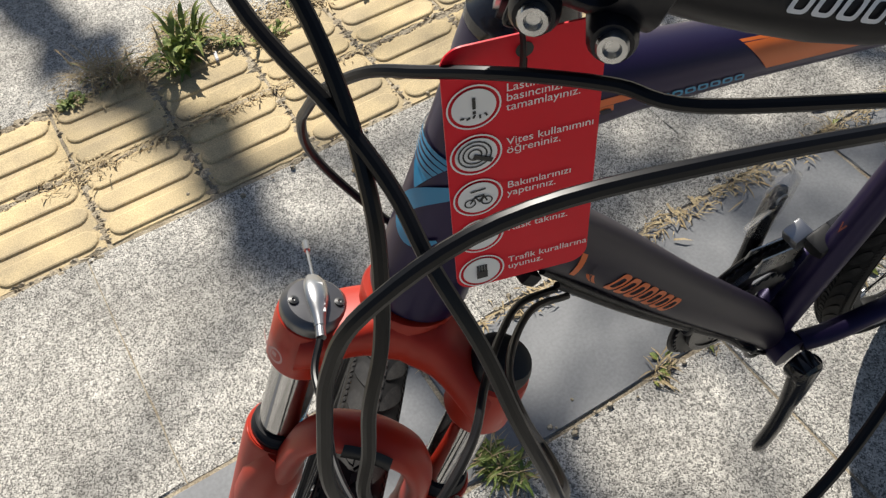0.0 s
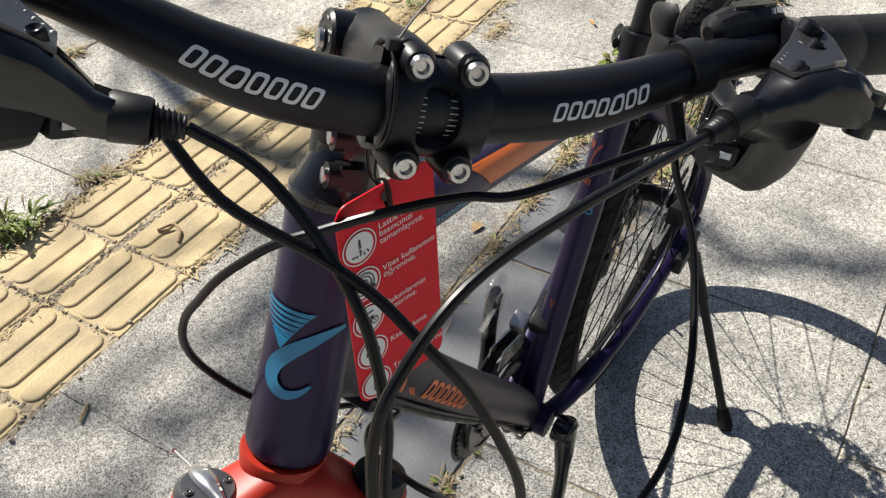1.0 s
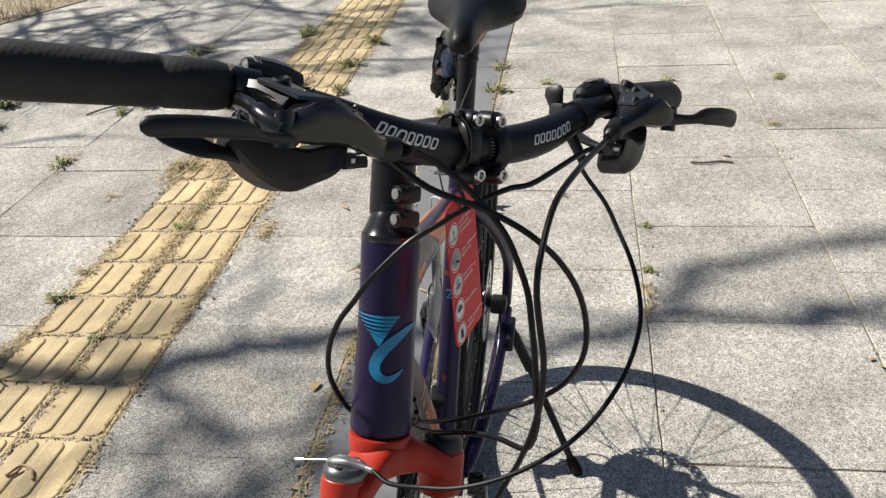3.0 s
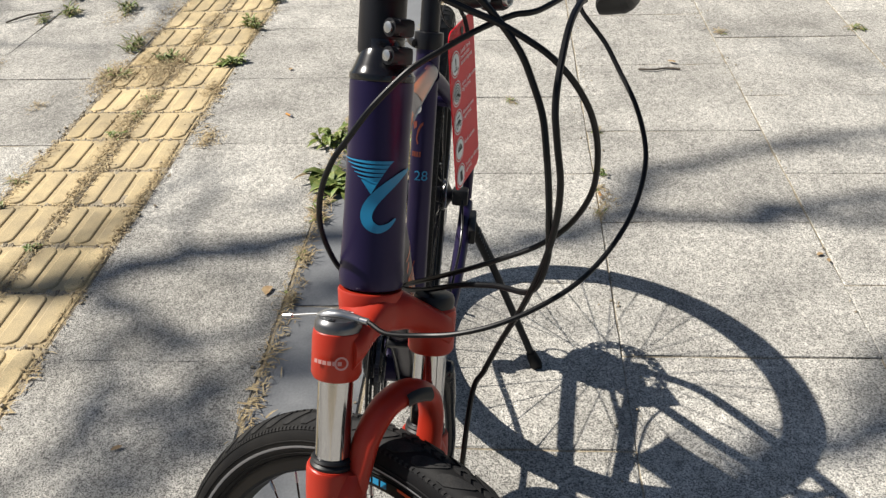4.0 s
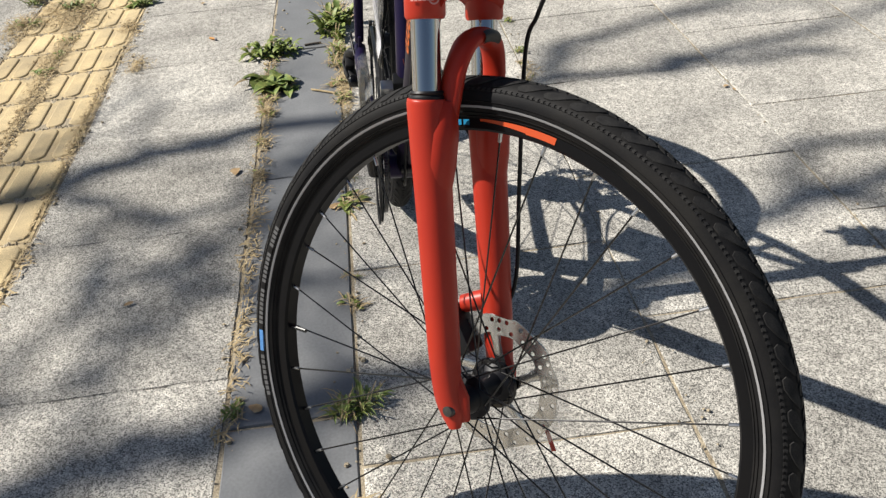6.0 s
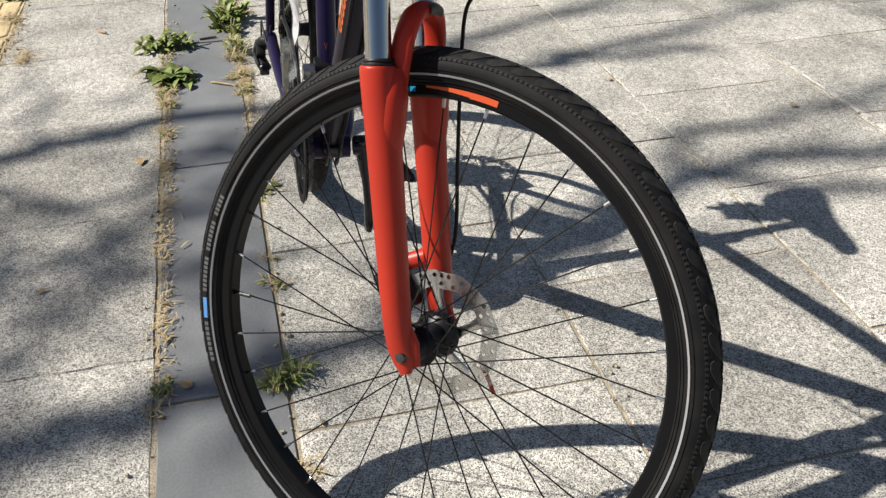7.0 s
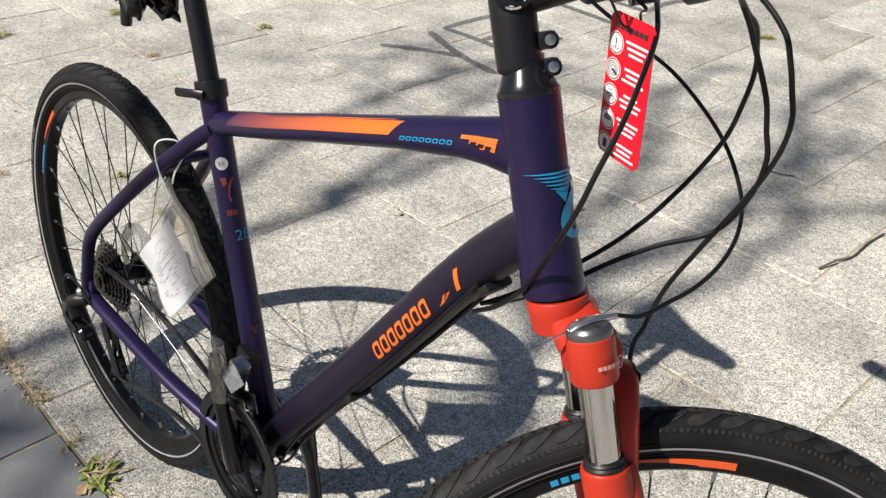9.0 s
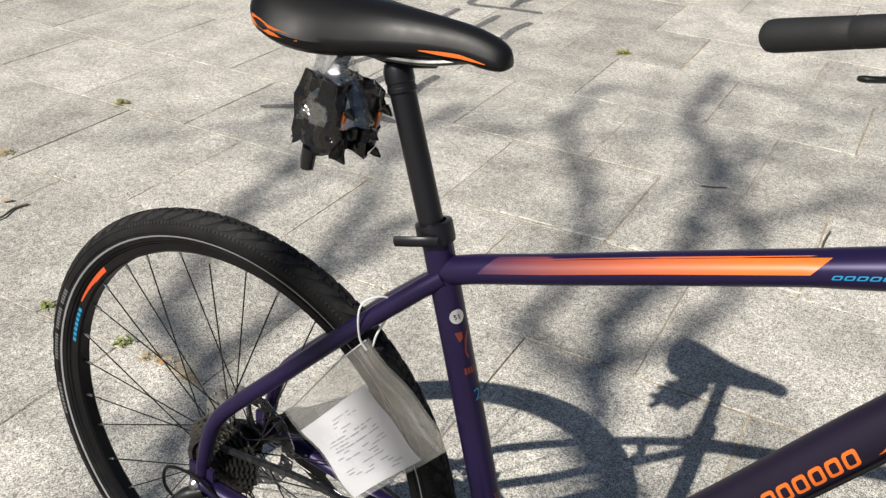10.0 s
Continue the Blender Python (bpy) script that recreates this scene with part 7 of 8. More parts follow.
GREEN, MIXED, DRY = "green weed growing in a paving joint", "half-dry weed growing in a paving joint", "dry grass tuft in a paving joint"
for k, (x, y_, size, label, dry, upright, leaves, broad) in enumerate((
    (-0.64, -0.325, 0.10, "broad-leaved green weed beside the slate strip", 0.05, 0.45, 34, 0.34), (-0.90, -0.340, 0.10, GREEN, 0.05, 0.7, 40, 0.16), (-1.08, -0.130, 0.10, GREEN, 0.15, 1.0, 46, 0.2), (-0.98, -0.125, 0.055, GREEN, 0.3, 0.9, 26, 0.2),
    (-0.74, -0.128, 0.05, DRY, 0.8, 0.8, 30, 0.14), (-0.60, -0.122, 0.05, DRY, 0.85, 0.7, 30, 0.14), (-0.50, -0.118, 0.045, MIXED, 0.7, 0.8, 24, 0.16), (-0.46, -0.335, 0.05, DRY, 0.9, 0.6, 36, 0.14), (-0.54, -0.338, 0.045, DRY, 0.85, 0.6, 30, 0.14),
    (0.765, -0.122, 0.060, "tuft of grass at the edge of the slate", 0.35, 0.75, 60, 0.09), (0.738, -0.335, 0.028, GREEN, 0.2, 0.7, 18, 0.2), (-0.09, -0.335, 0.040, DRY, 0.95, 0.6, 26, 0.14), (-0.19, -0.116, 0.035, DRY, 0.9, 0.6, 22, 0.14), (-0.02, -0.12, 0.03, DRY, 0.9, 0.5, 16, 0.2),
    (0.09, -0.112, 0.06, "withered weed lying beside the slate strip", 0.6, 0.4, 18, 0.22), (0.476, -0.120, 0.04, DRY, 0.8, 0.5, 16, 0.2), (0.38, -0.12, 0.03, DRY, 0.9, 0.5, 14, 0.15), (-1.30, -0.125, 0.04, DRY, 0.7, 0.7, 20, 0.15), (-1.66, -0.125, 0.06, MIXED, 0.5, 0.8, 30, 0.16), (-2.0, -0.335, 0.05, MIXED, 0.5, 0.7, 24, 0.16),
    (-2.27, -0.125, 0.07, MIXED, 0.5, 0.8, 34, 0.14), (-2.6, -0.13, 0.06, DRY, 0.7, 0.8, 30, 0.14), (0.355, -1.275, 0.085, GREEN, 0.2, 0.9, 34, 0.12), (0.396, -1.320, 0.07, GREEN, 0.25, 0.9, 36, 0.12), (0.541, -1.285, 0.065, GREEN, 0.2, 0.9, 36, 0.13), (0.722, -1.235, 0.040, GREEN, 0.15, 0.7, 24, 0.18), (0.48, -1.31, 0.05, DRY, 0.9, 0.6, 30, 0.12),
    (0.80, -1.27, 0.05, DRY, 0.95, 0.4, 40, 0.12), (-0.376, -1.80, 0.06, MIXED, 0.5, 0.5, 30, 0.14), (-0.24, -1.80, 0.06, DRY, 0.9, 0.5, 40, 0.12), (-1.06, -2.38, 0.09, GREEN, 0.25, 0.6, 34, 0.16), (-2.2, -2.48, 0.09, GREEN, 0.2, 0.7, 34, 0.16), (-1.9, -2.36, 0.07, MIXED, 0.5, 0.7, 30, 0.14), (-2.7, -3.4, 0.11, GREEN, 0.2, 0.6, 36, 0.16), (-1.97, -0.885, 0.08, GREEN, 0.35, 0.8, 34, 0.15),
    (-1.60, -1.10, 0.08, DRY, 0.9, 0.5, 50, 0.1), (-1.56, -0.87, 0.065, GREEN, 0.1, 0.6, 30, 0.22), (-1.74, -1.30, 0.08, MIXED, 0.5, 0.8, 34, 0.12), (-2.17, -1.75, 0.08, MIXED, 0.5, 0.7, 34, 0.14), (-0.12, -1.275, 0.06, DRY, 0.8, 0.5, 40, 0.12), (-0.31, -1.058, 0.03, GREEN, 0.2, 0.5, 18, 0.25), (-2.2, -1.5, 0.08, MIXED, 0.5, 0.8, 34, 0.12), (-0.70, 0.432, 0.032, GREEN, 0.3, 0.8, 16, 0.2),
    (-1.45, -1.27, 0.08, DRY, 0.85, 0.5, 50, 0.1), (-1.25, -1.06, 0.05, DRY, 0.8, 0.5, 36, 0.1), (-1.1, -1.06, 0.035, MIXED, 0.5, 0.6, 22, 0.16), (-0.66, -1.27, 0.05, DRY, 0.8, 0.5, 30, 0.12), (-0.5, -1.28, 0.06, MIXED, 0.6, 0.7, 30, 0.12), (-2.4, -1.06, 0.07, DRY, 0.8, 0.6, 40, 0.1), (-2.3, -0.86, 0.07, MIXED, 0.5, 0.8, 30, 0.14), (-1.8, -1.06, 0.05, DRY, 0.9, 0.5, 36, 0.1), (-2.7, -0.9, 0.08, MIXED, 0.6, 0.8, 36, 0.12),
    (0.15, -1.28, 0.06, DRY, 0.8, 0.6, 36, 0.12), (-0.82, -0.127, 0.075, MIXED, 0.5, 0.9, 40, 0.12), (-1.20, -0.128, 0.075, MIXED, 0.5, 0.9, 40, 0.12), (-1.48, -0.126, 0.06, MIXED, 0.6, 0.8, 34, 0.12), (-0.70, -0.338, 0.05, DRY, 0.85, 0.7, 34, 0.12), (-0.28, -0.336, 0.045, DRY, 0.9, 0.6, 30, 0.12), (-1.85, -0.126, 0.07, DRY, 0.8, 0.7, 36, 0.1), (-0.9, -1.80, 0.05, MIXED, 0.6, 0.6, 24, 0.14), (-1.5, -1.81, 0.07, MIXED, 0.5, 0.7, 28, 0.14), (-1.7, -2.35, 0.06, GREEN, 0.3, 0.7, 26, 0.14), (-2.9, -2.36, 0.09, MIXED, 0.5, 0.8, 34, 0.12), (-3.0, -1.8, 0.09, MIXED, 0.5, 0.7, 34, 0.12), (-3.3, -1.28, 0.1, MIXED, 0.5, 0.8, 40, 0.12), (-3.1, -0.85, 0.09, MIXED, 0.5, 0.8, 36, 0.12),
    (-0.96, -1.08, 0.045, GREEN, 0.1, 0.6, 22, 0.2), (-1.61, -1.13, 0.06, GREEN, 0.2, 0.8, 26, 0.16), (0.64, -1.20, 0.05, GREEN, 0.2, 0.9, 24, 0.14), (0.82, -1.25, 0.10, GREEN, 0.15, 1.1, 54, 0.12), (0.80, -1.33, 0.09, DRY, 0.9, 0.7, 70, 0.07), (0.98, -1.29, 0.09, DRY, 0.95, 0.7, 80, 0.06), (1.06, -1.25, 0.04, GREEN, 0.1, 0.7, 24, 0.2),
    (-2.06, -3.39, 0.07, GREEN, 0.3, 0.6, 24, 0.16), (-2.28, -3.40, 0.08, MIXED, 0.5, 0.6, 26, 0.14), (-1.98, -2.88, 0.12, MIXED, 0.4, 0.6, 40, 0.12), (-2.08, -1.83, 0.06, MIXED, 0.5, 0.6, 24, 0.14), (-2.39, -1.83, 0.09, MIXED, 0.5, 0.7, 34, 0.12), (-2.74, -4.36, 0.16, "broad-leaved green weed at the edge of the earth", 0.05, 0.8, 50, 0.26), (-2.90, -4.12, 0.14, "broad-leaved green weed at the edge of the earth", 0.1, 0.8, 40, 0.22), (-2.60, -4.15, 0.12, DRY, 0.9, 0.6, 60, 0.08), (-2.3, -4.22, 0.12, DRY, 0.9, 0.6, 60, 0.08),
    (-0.62, 0.42, 0.02, DRY, 0.9, 0.5, 16, 0.2), (-0.48, 0.415, 0.035, DRY, 0.95, 0.5, 26, 0.12), (-1.2, 0.18, 0.03, MIXED, 0.6, 0.6, 12, 0.2), (-2.35, 0.1, 0.05, MIXED, 0.6, 0.6, 16, 0.16), (-2.36, 0.62, 0.05, MIXED, 0.6, 0.6, 16, 0.16), (-0.975, 0.446, 0.03, MIXED, 0.5, 0.6, 14, 0.2), (-0.45, 3.17, 0.05, MIXED, 0.6, 0.5, 20, 0.2), (-1.84, 1.5, 0.05, MIXED, 0.6, 0.5, 20, 0.15), (-2.38, 1.1, 0.05, MIXED, 0.6, 0.5, 20, 0.15), (-1.82, 0.98, 0.04, DRY, 0.9, 0.5, 20, 0.15),
)):
    plant(x, y_, size, k + 1, label, dry, upright, leaves, broad)

# straw and leaf litter in the joints beside the guiding tiles and the slate
bm, rr = bmesh.new(), random.Random(12)
for k in range(9500):
    lane = rr.choice((TACT_LOW, TACT_LOW, TACT_HIGH, -1.052, SLATE_LOW, SLATE_HIGH, SLATE_HIGH, TACT_LOW - PITCH))
    x = rr.uniform(-3.6, 1.1)
    if noise.noise(Vector((x * 2.2, lane * 7.0, 1.0))) < (0.02 if lane in (TACT_LOW, -1.052) else 0.12):
        continue
    y_ = lane + rr.gauss(0, 0.014 if lane != -1.052 else 0.006)
    a, length, w = rr.uniform(0, math.pi), rr.uniform(0.008, 0.04), rr.uniform(0.0006, 0.0022)
    d, q = Vector((math.cos(a), math.sin(a), 0)), Vector((x, y_, rr.uniform(0.0008, 0.006)))
    side = Vector((-d.y, d.x, 0)) * w
    mid = q + d * length / 2 + side * rr.uniform(-2, 2) + Vector((0, 0, rr.uniform(0, 0.004)))
    v = [bm.verts.new(c) for c in (q - side, q + side, mid + side, mid - side, q + d * length)]
    bm.faces.new((v[0], v[1], v[2], v[3]))
    bm.faces.new((v[3], v[2], v[4]))
for cx, cy, sx, sy, n_ in ((-1.47, -1.29, 0.07, 0.03, 520), (-1.49, -1.12, 0.07, 0.04, 760), (-1.60, -1.20, 0.05, 0.05, 300), (-1.33, -0.875, 0.03, 0.015, 160), (-0.945, -0.784, 0.03, 0.012, 150), (-1.10, -1.085, 0.13, 0.016, 460), (-0.70, -1.07, 0.11, 0.014, 320), (-0.52, -1.062, 0.09, 0.012, 240), (-0.20, -1.055, 0.12, 0.010, 220), (-0.68, -0.858, 0.14, 0.009, 300), (-0.45, -0.862, 0.12, 0.009, 260), (-0.10, -0.858, 0.14, 0.008, 200), (-0.22, -1.29, 0.07, 0.018, 340), (-0.13, -1.30, 0.05, 0.016, 200), (-1.9, -0.86, 0.15, 0.014, 260), (-1.9, -1.08, 0.15, 0.02, 320), (-2.3, -1.3, 0.2, 0.03, 360), (-1.46, -1.08, 0.06, 0.05, 240), (-1.36, -1.29, 0.06, 0.03, 200), (-1.9, -1.3, 0.08, 0.03, 220), (-1.18, -1.45, 0.03, 0.02, 60), (-0.91, -0.77, 0.03, 0.02, 80), (-0.87, -1.07, 0.07, 0.02, 140), (-1.29, -0.86, 0.03, 0.02, 90), (-1.08, -1.10, 0.05, 0.03, 130), (-2.1, -1.49, 0.05, 0.04, 120), (0.66, -1.28, 0.09, 0.03, 460), (0.95, -1.28, 0.07, 0.035, 420), (0.80, -1.30, 0.07, 0.03, 360), (0.50, -1.29, 0.07, 0.025, 260), (0.80, -1.05, 0.10, 0.012, 160), (1.10, -1.05, 0.04, 0.02, 120), (-0.3, -1.27, 0.06, 0.015, 120), (-0.57, 0.43, 0.04, 0.015, 70), (-0.55, -0.115, 0.10, 0.012, 260), (-0.85, -0.125, 0.12, 0.012, 260), (-0.3, -0.115, 0.10, 0.010, 140), (-1.2, -0.125, 0.15, 0.013, 240), (-1.7, -0.125, 0.20, 0.014, 260), (-2.3, -0.125, 0.25, 0.014, 240), (-0.9, -0.338, 0.12, 0.012, 160), (-0.25, -0.338, 0.10, 0.011, 130), (0.25, -0.337, 0.12, 0.010, 120), (0.55, -0.336, 0.10, 0.010, 90), (-0.5, -0.34, 0.10, 0.012, 200), (-0.05, -0.34, 0.08, 0.010, 120)):
    for _ in range(n_):
        x, y_ = cx + rr.gauss(0, sx), cy + rr.gauss(0, sy)
        a, length, w = rr.uniform(0, math.pi), rr.uniform(0.006, 0.03), rr.uniform(0.0005, 0.0016)
        d, q = Vector((math.cos(a), math.sin(a), 0)), Vector((x, y_, rr.uniform(0.001, 0.010)))
        side = Vector((-d.y, d.x, 0)) * w
        mid = q + d * length / 2 + side * rr.uniform(-2, 2) + Vector((0, 0, rr.uniform(0, 0.006)))
        v = [bm.verts.new(c) for c in (q - side, q + side, mid + side, mid - side, q + d * length)]
        bm.faces.new((v[0], v[1], v[2], v[3]))
        bm.faces.new((v[3], v[2], v[4]))
tagged(finish("straw_litter", bm, STRAW), "loose dry straw and grass blades along the joints", "litter", kind="stuff")
bm = bmesh.new()
for k in range(1600):
    lane = rr.choice((TACT_LOW, TACT_LOW, -1.052, TACT_HIGH, SLATE_LOW, SLATE_HIGH, 0.414, 0.948))
    x, y_ = rr.uniform(-3.2, 1.1), lane + rr.gauss(0, 0.02)
    r = 0.0012 + 0.005 * rr.random() ** 3 * (0.6 if lane > 0 else 1)
    lathe(bm, [(0.0, 0.0), (r, 0.001), (r * 0.7, r * 0.8), (0.0, r)], pose(x, y_, 0, rr.uniform(-20, 20), rr.uniform(-20, 20), rr.uniform(0, 360)), 6)
tagged(finish("crumbs", bm, SOIL), "crumbs of earth and small stones on the paving", "litter", kind="stuff")


# earth washed into the joints of the guiding tiles and over their edges
bm = bmesh.new()
for k in range(5600):
    if k % 4 == 0:
        x, y_ = 0.09 + 0.205 * rr.randrange(-16, 6) + rr.gauss(0, 0.005), rr.uniform(TACT_LOW, TACT_HIGH)
    else:
        lane = rr.choice((TACT_LOW, TACT_LOW, -1.052, -1.052, TACT_HIGH))
        x, y_ = rr.uniform(-3.2, 1.3), lane + rr.gauss(0, 0.007)
        if noise.noise(Vector((x * 3.1, lane * 9.0, 4.0))) < -0.05:
            continue
    r = 0.003 + 0.014 * rr.random() ** 2
    h = 0.0002 + 0.0014 * rr.random()
    ring = [bm.verts.new((x + r * rr.uniform(0.5, 1.2) * math.cos(a * 1.0472) * 1.5, y_ + r * rr.uniform(0.4, 1.0) * math.sin(a * 1.0472), -0.0042)) for a in range(6)]
    top = bm.verts.new((x, y_, h))
    for a in range(6):
        bm.faces.new((ring[a], ring[(a + 1) % 6], top))
tagged(finish("washed_earth", bm, SOIL), "dry earth washed into the joints of the guiding tiles", "earth", kind="stuff")


def butt(x, y_, turn, white):
    root = thing("cigarette_butt", "old cigarette butt lying on the paving", "cigarette butt", pose(x, y_, 0.0042, 0, 0, turn), "cigarette butts")
    part("filter", lathe(bmesh.new(), [(0.0, -0.012), (0.0038, -0.012), (0.0036, 0.012), (0.0, 0.012)], pose(0, 0, 0, 0, 90), 12), WHITE if white else FILTER, root)
    part("ash_end", lathe(bmesh.new(), [(0.0, 0.0), (0.0036, 0.0), (0.0034, 0.006), (0.0, 0.0075)], pose(0.012, 0, 0, 0, 90), 12), INK, root)


for x, y_, turn, white in ((-0.575, 0.424, 8, False), (0.777, -1.350, 70, True), (0.760, -1.265, 30, True), (0.762, -1.211, 80, True), (0.455, -1.364, 100, True), (0.428, -1.349, 60, True), (0.63, -1.30, 20, True), (-1.1, -0.55, 50, False)):
    butt(x, y_, turn, white)


def stick(label, pts, r, mat=BARK):
    tagged(finish("twig", tube(bmesh.new(), catmull(pts, 5), r, 7), mat), label, "twig", "twigs on the paving")


stick("thin dry twig lying on a slab", [(-1.455, 0.63, 0.004), (-1.445, 0.68, 0.006), (-1.462, 0.73, 0.004), (-1.452, 0.774, 0.004)], 0.0035)
stick("dark splinter lying on the slate", [(-0.945, -0.235, 0.004), (-0.948, -0.205, 0.005), (-0.952, -0.181, 0.004)], 0.0035)
stick("pale stick lying on the slate", [(-0.580, -0.210, 0.004), (-0.557, -0.175, 0.005), (-0.535, -0.140, 0.004)], 0.003, STRAW)
stick("pale stick lying beside the guiding tiles", [(0.640, -0.772, 0.003), (0.661, -0.761, 0.004), (0.676, -0.752, 0.003)], 0.003, STRAW)
stick("curved brown twig lying on the guiding tiles", [(0.225, -1.005, 0.007), (0.195, -0.985, 0.010), (0.205, -0.955, 0.009), (0.231, -0.937, 0.007)], 0.0035, DRYLEAF)
stick("thin twig lying on a slab", [(0.605, 1.588, 0.003), (0.620, 1.65, 0.008), (0.636, 1.713, 0.004), (0.632, 1.81, 0.006), (0.637, 1.898, 0.003)], 0.003)
stick("small bent twig lying on a slab", [(0.226, 1.997, 0.003), (0.262, 2.004, 0.004), (0.301, 2.026, 0.003)], 0.002)
stick("thin twig lying on a slab", [(-2.046, -1.983, 0.004), (-2.11, -1.92, 0.012), (-2.186, -1.838, 0.005)], 0.004)
for k, (x, y_, size) in enumerate(((-0.127, -0.396, 0.02), (0.740, -0.293, 0.016), (0.386, -0.572, 0.010), (-1.494, -0.625, 0.012), (-0.986, -0.426, 0.010), (-0.29, 0.927, 0.010), (-0.264, 0.94, 0.008), (0.007, 1.344, 0.016), (0.10, -0.150, 0.02), (-0.60, -0.15, 0.02), (-1.522, 0.755, 0.016))):
    r = random.Random(k)
    bm = bmesh.new()
    ring = [bm.verts.new((size * math.cos(a) * r.uniform(0.6, 1.2), size * 0.6 * math.sin(a) * r.uniform(0.6, 1.2), 0.003 + size * 0.25 * abs(math.sin(a)) * r.random())) for a in [2 * math.pi * q / 9 for q in range(9)]]
    mid = bm.verts.new((0, 0, 0.003))
    for q in range(9):
        bm.faces.new((ring[q], ring[(q + 1) % 9], mid))
    tagged(finish("fallen_leaf", bm, DRYLEAF, m=pose(x, y_, 0.001, 0, 0, 60 * k)), "small curled dry leaf on the paving", "leaf", "fallen leaves")

# strip of dry grass at the far edge of the paving
bm, rr = bmesh.new(), random.Random(5)
for k in range(5200):
    x = rr.uniform(-6.5, -1.4)
    y_ = -4.15 - 0.5 * (x + 2.39) * (1 if x < -2.39 else 0.9) - 0.03 - 1.6 * rr.random() ** 1.5
    a, h = rr.uniform(0, 2 * math.pi), rr.uniform(0.02, 0.10)
    d = Vector((math.cos(a), math.sin(a), 0))
    side = Vector((-d.y, d.x, 0)) * rr.uniform(0.001, 0.003)
    q = Vector((x, y_, 0.0))
    v = [bm.verts.new(c) for c in (q - side, q + side, q + d * h * 0.5 + Vector((0, 0, h * 0.7)) + side * 0.7, q + d * h * 0.5 + Vector((0, 0, h * 0.7)) - side * 0.7, q + d * h * 1.2 + Vector((0, 0, h * rr.uniform(0.3, 1.0))))]
    bm.faces.new((v[0], v[1], v[2], v[3]))
    bm.faces.new((v[3], v[2], v[4]))
tagged(finish("dry_grass", bm, STRAW), "dry straw-coloured grass at the edge of the paving", "grass", kind="stuff")
bm = bmesh.new()
slab_poly(bm, [(-7.5, -7.5), (-1.2, -7.5), (-1.2, -4.75), (-1.9, -4.42), (-2.39, -4.15), (-2.94, -3.88), (-4.2, -3.26), (-7.5, -1.6)], -0.002, 0.004)
tagged(finish("earth_bed", bm, SOIL), "patch of brown earth at the edge of the paving", "soil", kind="structure")

# ---- the bare tree that shades the paving ----

def bough_point(x, y_):
    """The point of a bough whose shade falls on x, y of the ground; boughs climb as their shade moves away."""
    return Vector((x, y_, 0)) + RAY * max(3.4, 6.0 + 0.8 * y_)


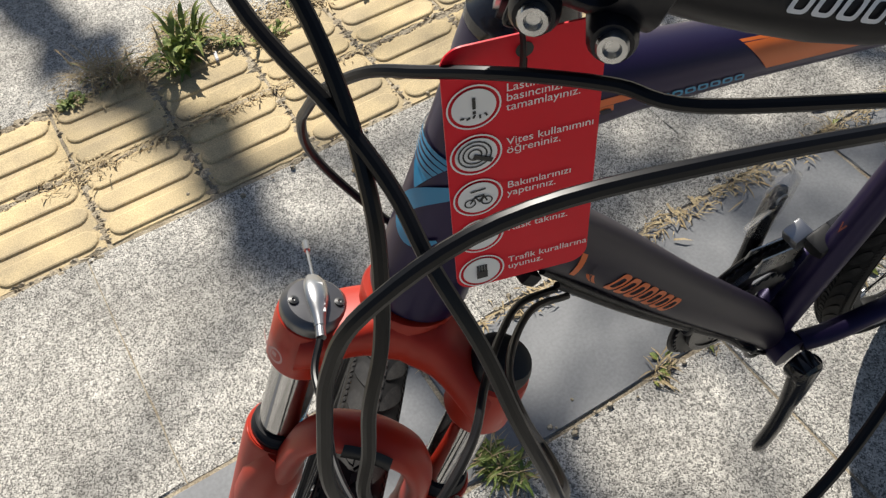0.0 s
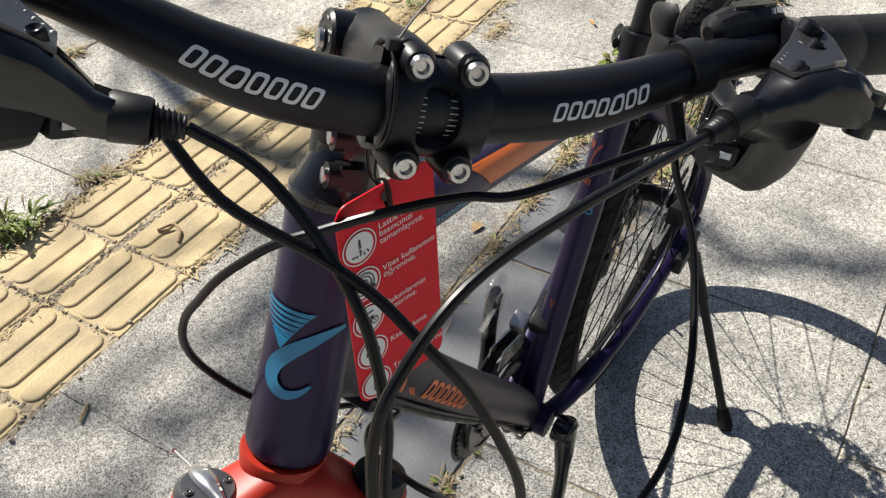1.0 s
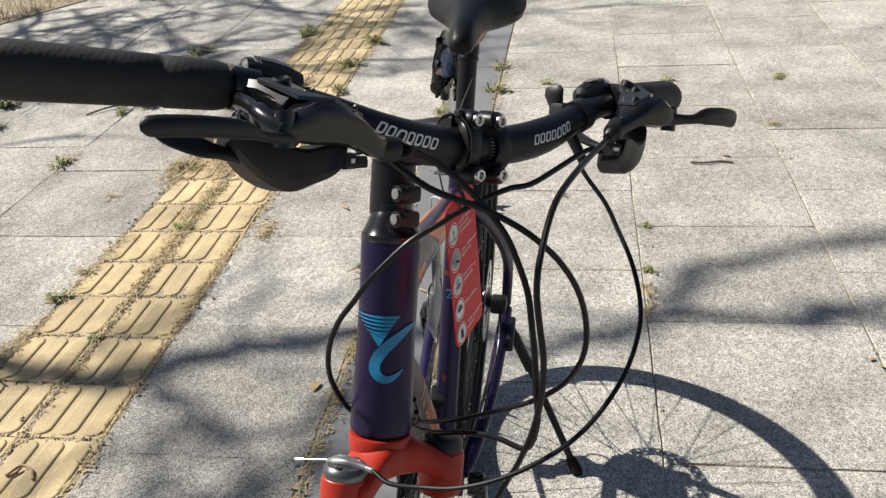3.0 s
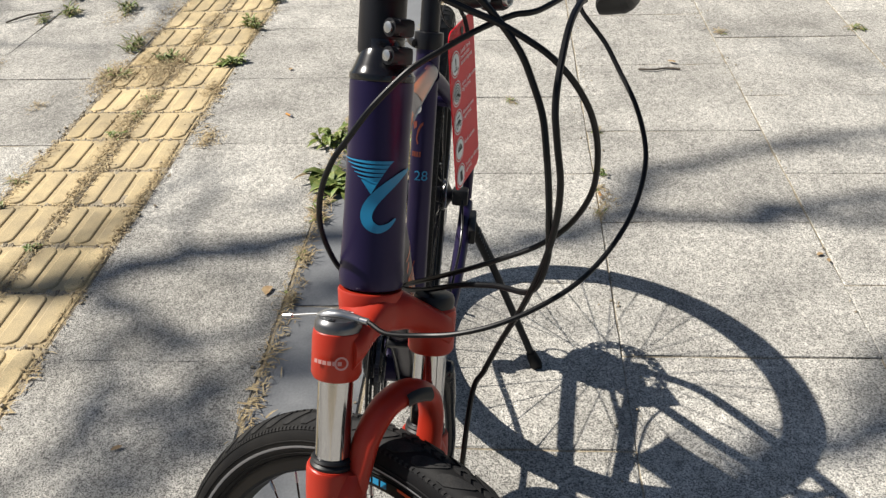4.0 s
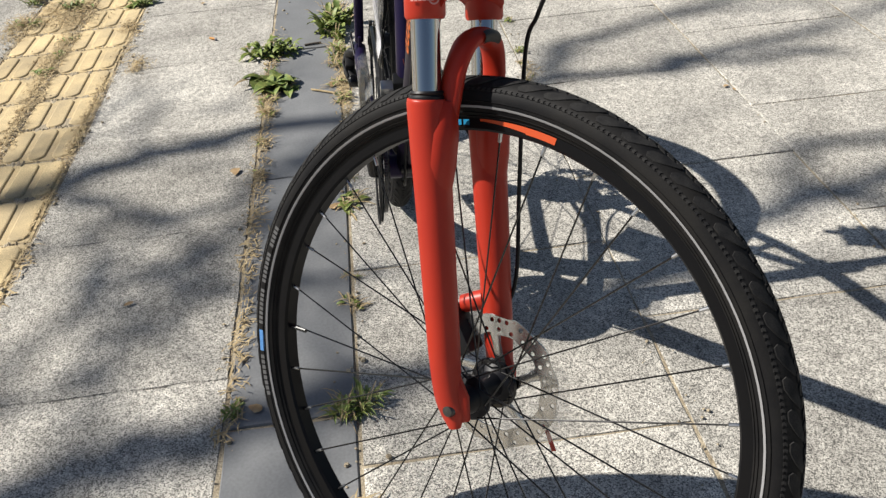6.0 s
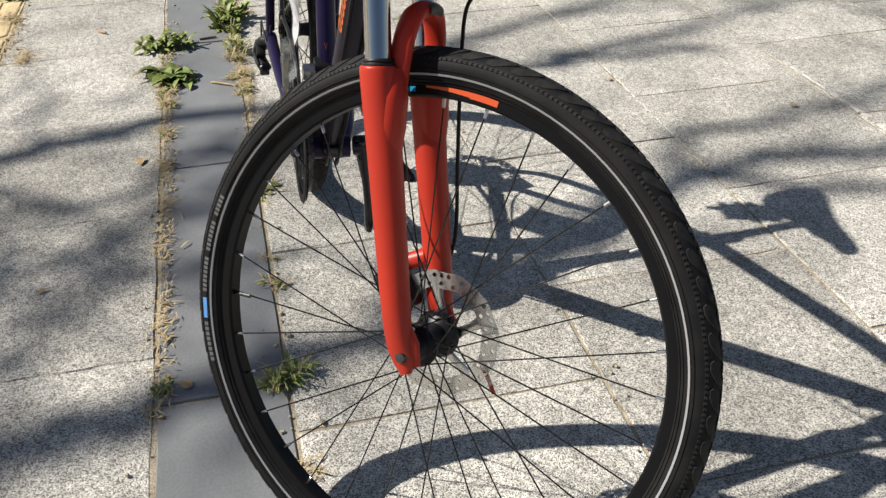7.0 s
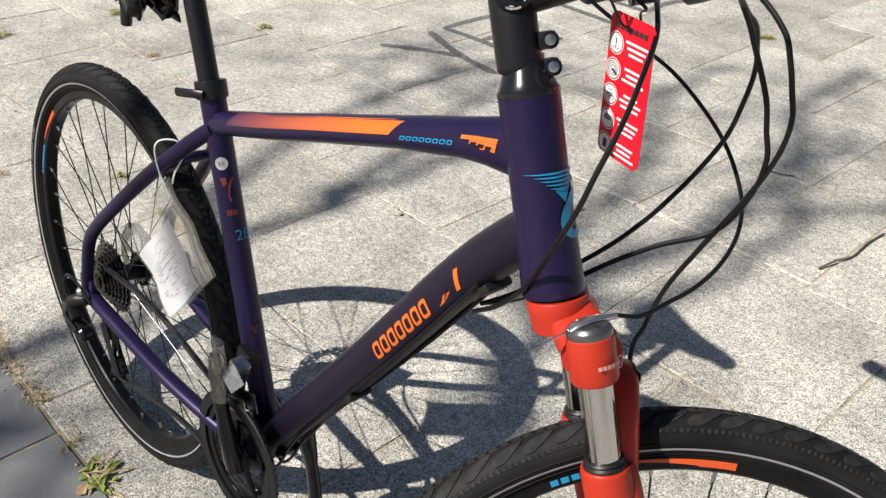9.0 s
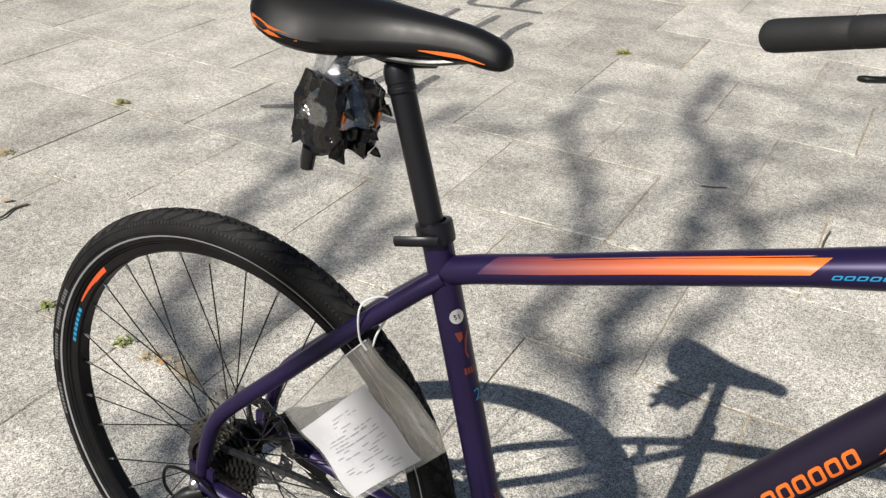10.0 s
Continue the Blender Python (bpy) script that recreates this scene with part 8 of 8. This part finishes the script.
tree = thing("tree", "bare street tree whose branches shade the paving", "tree", pose(0.05, -6.35, 0))
to_tree = tree.matrix_basis.inverted()
trunk = catmull([(0.05, -6.35, -0.05), (0.03, -6.36, 1.2), (0.06, -6.33, 2.4), tuple(bough_point(1.08, -2.9))], 5)
part("trunk", tube(bmesh.new(), [to_tree @ Vector(q) for q in trunk], [0.17 - 0.06 * i / len(trunk) for i in range(len(trunk))], 16), BARK, tree, "grey-brown trunk")
BOUGHS = (
    (((1.08, -2.9), (1.06, -2.2), (1.04, -1.58), (0.94, -1.15), (0.87, -0.80), (0.78, -0.40), (0.66, 0.05), (0.50, 0.5), (0.28, 0.85)), 0.072, 0.042),
    (((0.94, -1.15), (0.70, -0.82), (0.47, -0.52), (0.38, -0.30), (0.36, -0.05)), 0.013, 0.018),
    (((0.70, -0.82), (0.42, -0.70), (0.28, -0.56), (0.18, -0.42), (0.10, -0.2)), 0.011, 0.018),
    (((1.08, -2.9), (0.4, -2.95), (-0.2, -2.75), (-0.48, -2.25), (-0.29, -1.52), (-0.14, -1.10), (-0.17, -0.84), (-0.30, -0.60), (-0.36, -0.35), (-0.34, 0.2), (-0.46, 0.45), (-0.44, 0.75), (-0.48, 1.3)), 0.052, 0.026),
    (((-0.17, -0.84), (0.02, -0.60), (0.04, -0.45), (-0.06, -0.34), (-0.20, -0.16)), 0.024, 0.014),
    (((-0.46, 0.45), (-0.70, 0.6), (-0.86, 0.98), (-0.97, 1.35), (-1.02, 1.8)), 0.032, 0.022),
    (((0.28, 0.85), (0.25, 1.1), (0.29, 1.36), (0.30, 1.7), (0.24, 2.1), (0.05, 2.6), (-0.02, 3.1)), 0.042, 0.028),
    (((-0.44, 0.75), (-0.54, 1.02), (-0.62, 1.34), (-0.76, 1.74), (-0.80, 2.2)), 0.030, 0.022),
    (((0.28, 0.85), (0.07, 0.96), (0.06, 1.24), (-0.08, 1.77), (-0.34, 2.25), (-0.42, 2.7)), 0.030, 0.022),
    (((0.28, 0.85), (0.42, 1.2), (0.46, 1.65), (0.34, 1.95), (0.26, 2.5)), 0.030, 0.022),
    (((-0.48, -2.25), (-1.1, -2.9), (-1.8, -2.9), (-2.3, -2.4), (-2.55, -1.85), (-2.7, -1.2), (-2.8, -0.5)), 0.030, 0.022),
    (((-1.8, -2.9), (-2.3, -3.1), (-2.7, -2.7), (-3.0, -2.0), (-3.3, -1.4)), 0.030, 0.024),
    (((-1.1, -2.9), (-1.25, -2.7), (-1.45, -2.45), (-1.65, -2.33), (-1.8, -1.9)), 0.022, 0.014),
    (((-0.97, 1.35), (-1.20, 1.6), (-1.28, 1.92), (-1.14, 2.05), (-0.94, 2.35)), 0.014, 0.009),
    (((-0.97, 1.35), (-1.05, 1.75), (-0.95, 1.95), (-1.0, 2.5)), 0.013, 0.009),
    (((-2.3, -2.4), (-2.9, -2.3), (-3.4, -2.5), (-4.0, -2.3)), 0.028, 0.02),
    (((-2.3, -3.1), (-2.9, -3.3), (-3.5, -3.2), (-4.2, -3.4)), 0.028, 0.02),
)
rr = random.Random(21)
twigs = bmesh.new()


def spray(q, d, length, r):
    """A forked side branch with its finer twigs."""
    bend = Vector((rr.uniform(-0.3, 0.3), rr.uniform(-0.3, 0.3), rr.uniform(0, 0.2))) * length
    line = catmull([q, q + d * length * 0.35 + bend * 0.1, q + d * length * 0.7 + bend * 0.5, q + d * length + bend], 2)
    tube(twigs, [to_tree @ c for c in line], [r * (1 - 0.7 * i / 6) for i in range(7)], 5)
    for c in line[1:]:
        for _ in range(2):
            e = (d + Vector((rr.uniform(-1, 1), rr.uniform(-1, 1), rr.uniform(-0.3, 0.7)))).normalized()
            m_ = length * rr.uniform(0.25, 0.6)
            kink = Vector((rr.uniform(-0.25, 0.25), rr.uniform(-0.25, 0.25), 0.1)) * m_
            tube(twigs, [to_tree @ c, to_tree @ (c + e * m_ * 0.5 + kink * 0.3), to_tree @ (c + e * m_ + kink)], [r * 0.38, r * 0.3, r * 0.2], 4)


for shade, thick, thin in BOUGHS:
    pts = [bough_point(*q) for q in shade]
    run = catmull(pts, 6)
    for i, q in enumerate(run):
        q += Vector((rr.gauss(0, 0.02), rr.gauss(0, 0.02), rr.gauss(0, 0.02)))
    part("bough", tube(bmesh.new(), [to_tree @ q for q in run], [(thick + (thin - thick) * i / (len(run) - 1)) * rr.uniform(0.8, 1.12) for i in range(len(run))], 8), BARK, tree, "bare branch")
    for k in range(max(2, int(len(pts) * 0.7))):
        q = run[rr.randrange(len(run) // 4, len(run))]
        d = Vector((rr.uniform(-1, 1), rr.uniform(-1, 1), rr.uniform(-0.2, 0.6))).normalized()
        spray(q, d, rr.uniform(0.35, 0.9), rr.uniform(0.007, 0.013))
# thicker sprays over the slabs between the slate and the guiding tiles
for x, y_ in ((-0.29, -0.65), (0.21, -0.57), (-0.06, -0.38), (-0.26, -0.91), (0.10, -0.80), (-0.5, -0.5), (0.0, -0.7), (0.2, -0.40)):
    spray(bough_point(x, y_), Vector((rr.uniform(-1, 1), rr.uniform(-0.6, 0.6), rr.uniform(-0.1, 0.3))).normalized(), rr.uniform(0.35, 0.6), rr.uniform(0.011, 0.016))
# a closer crown over the far end of the guiding tiles
for k in range(80):
    q = bough_point(rr.uniform(-4.6, -2.5), rr.uniform(-3.6, -0.6))
    spray(q, Vector((rr.uniform(-1, 1), rr.uniform(-1, 1), rr.uniform(-0.2, 0.5))).normalized(), rr.uniform(0.5, 1.1), rr.uniform(0.012, 0.022))
tagged(part("twigs", twigs, BARK, tree, "fine bare twigs"), kind="stuff")
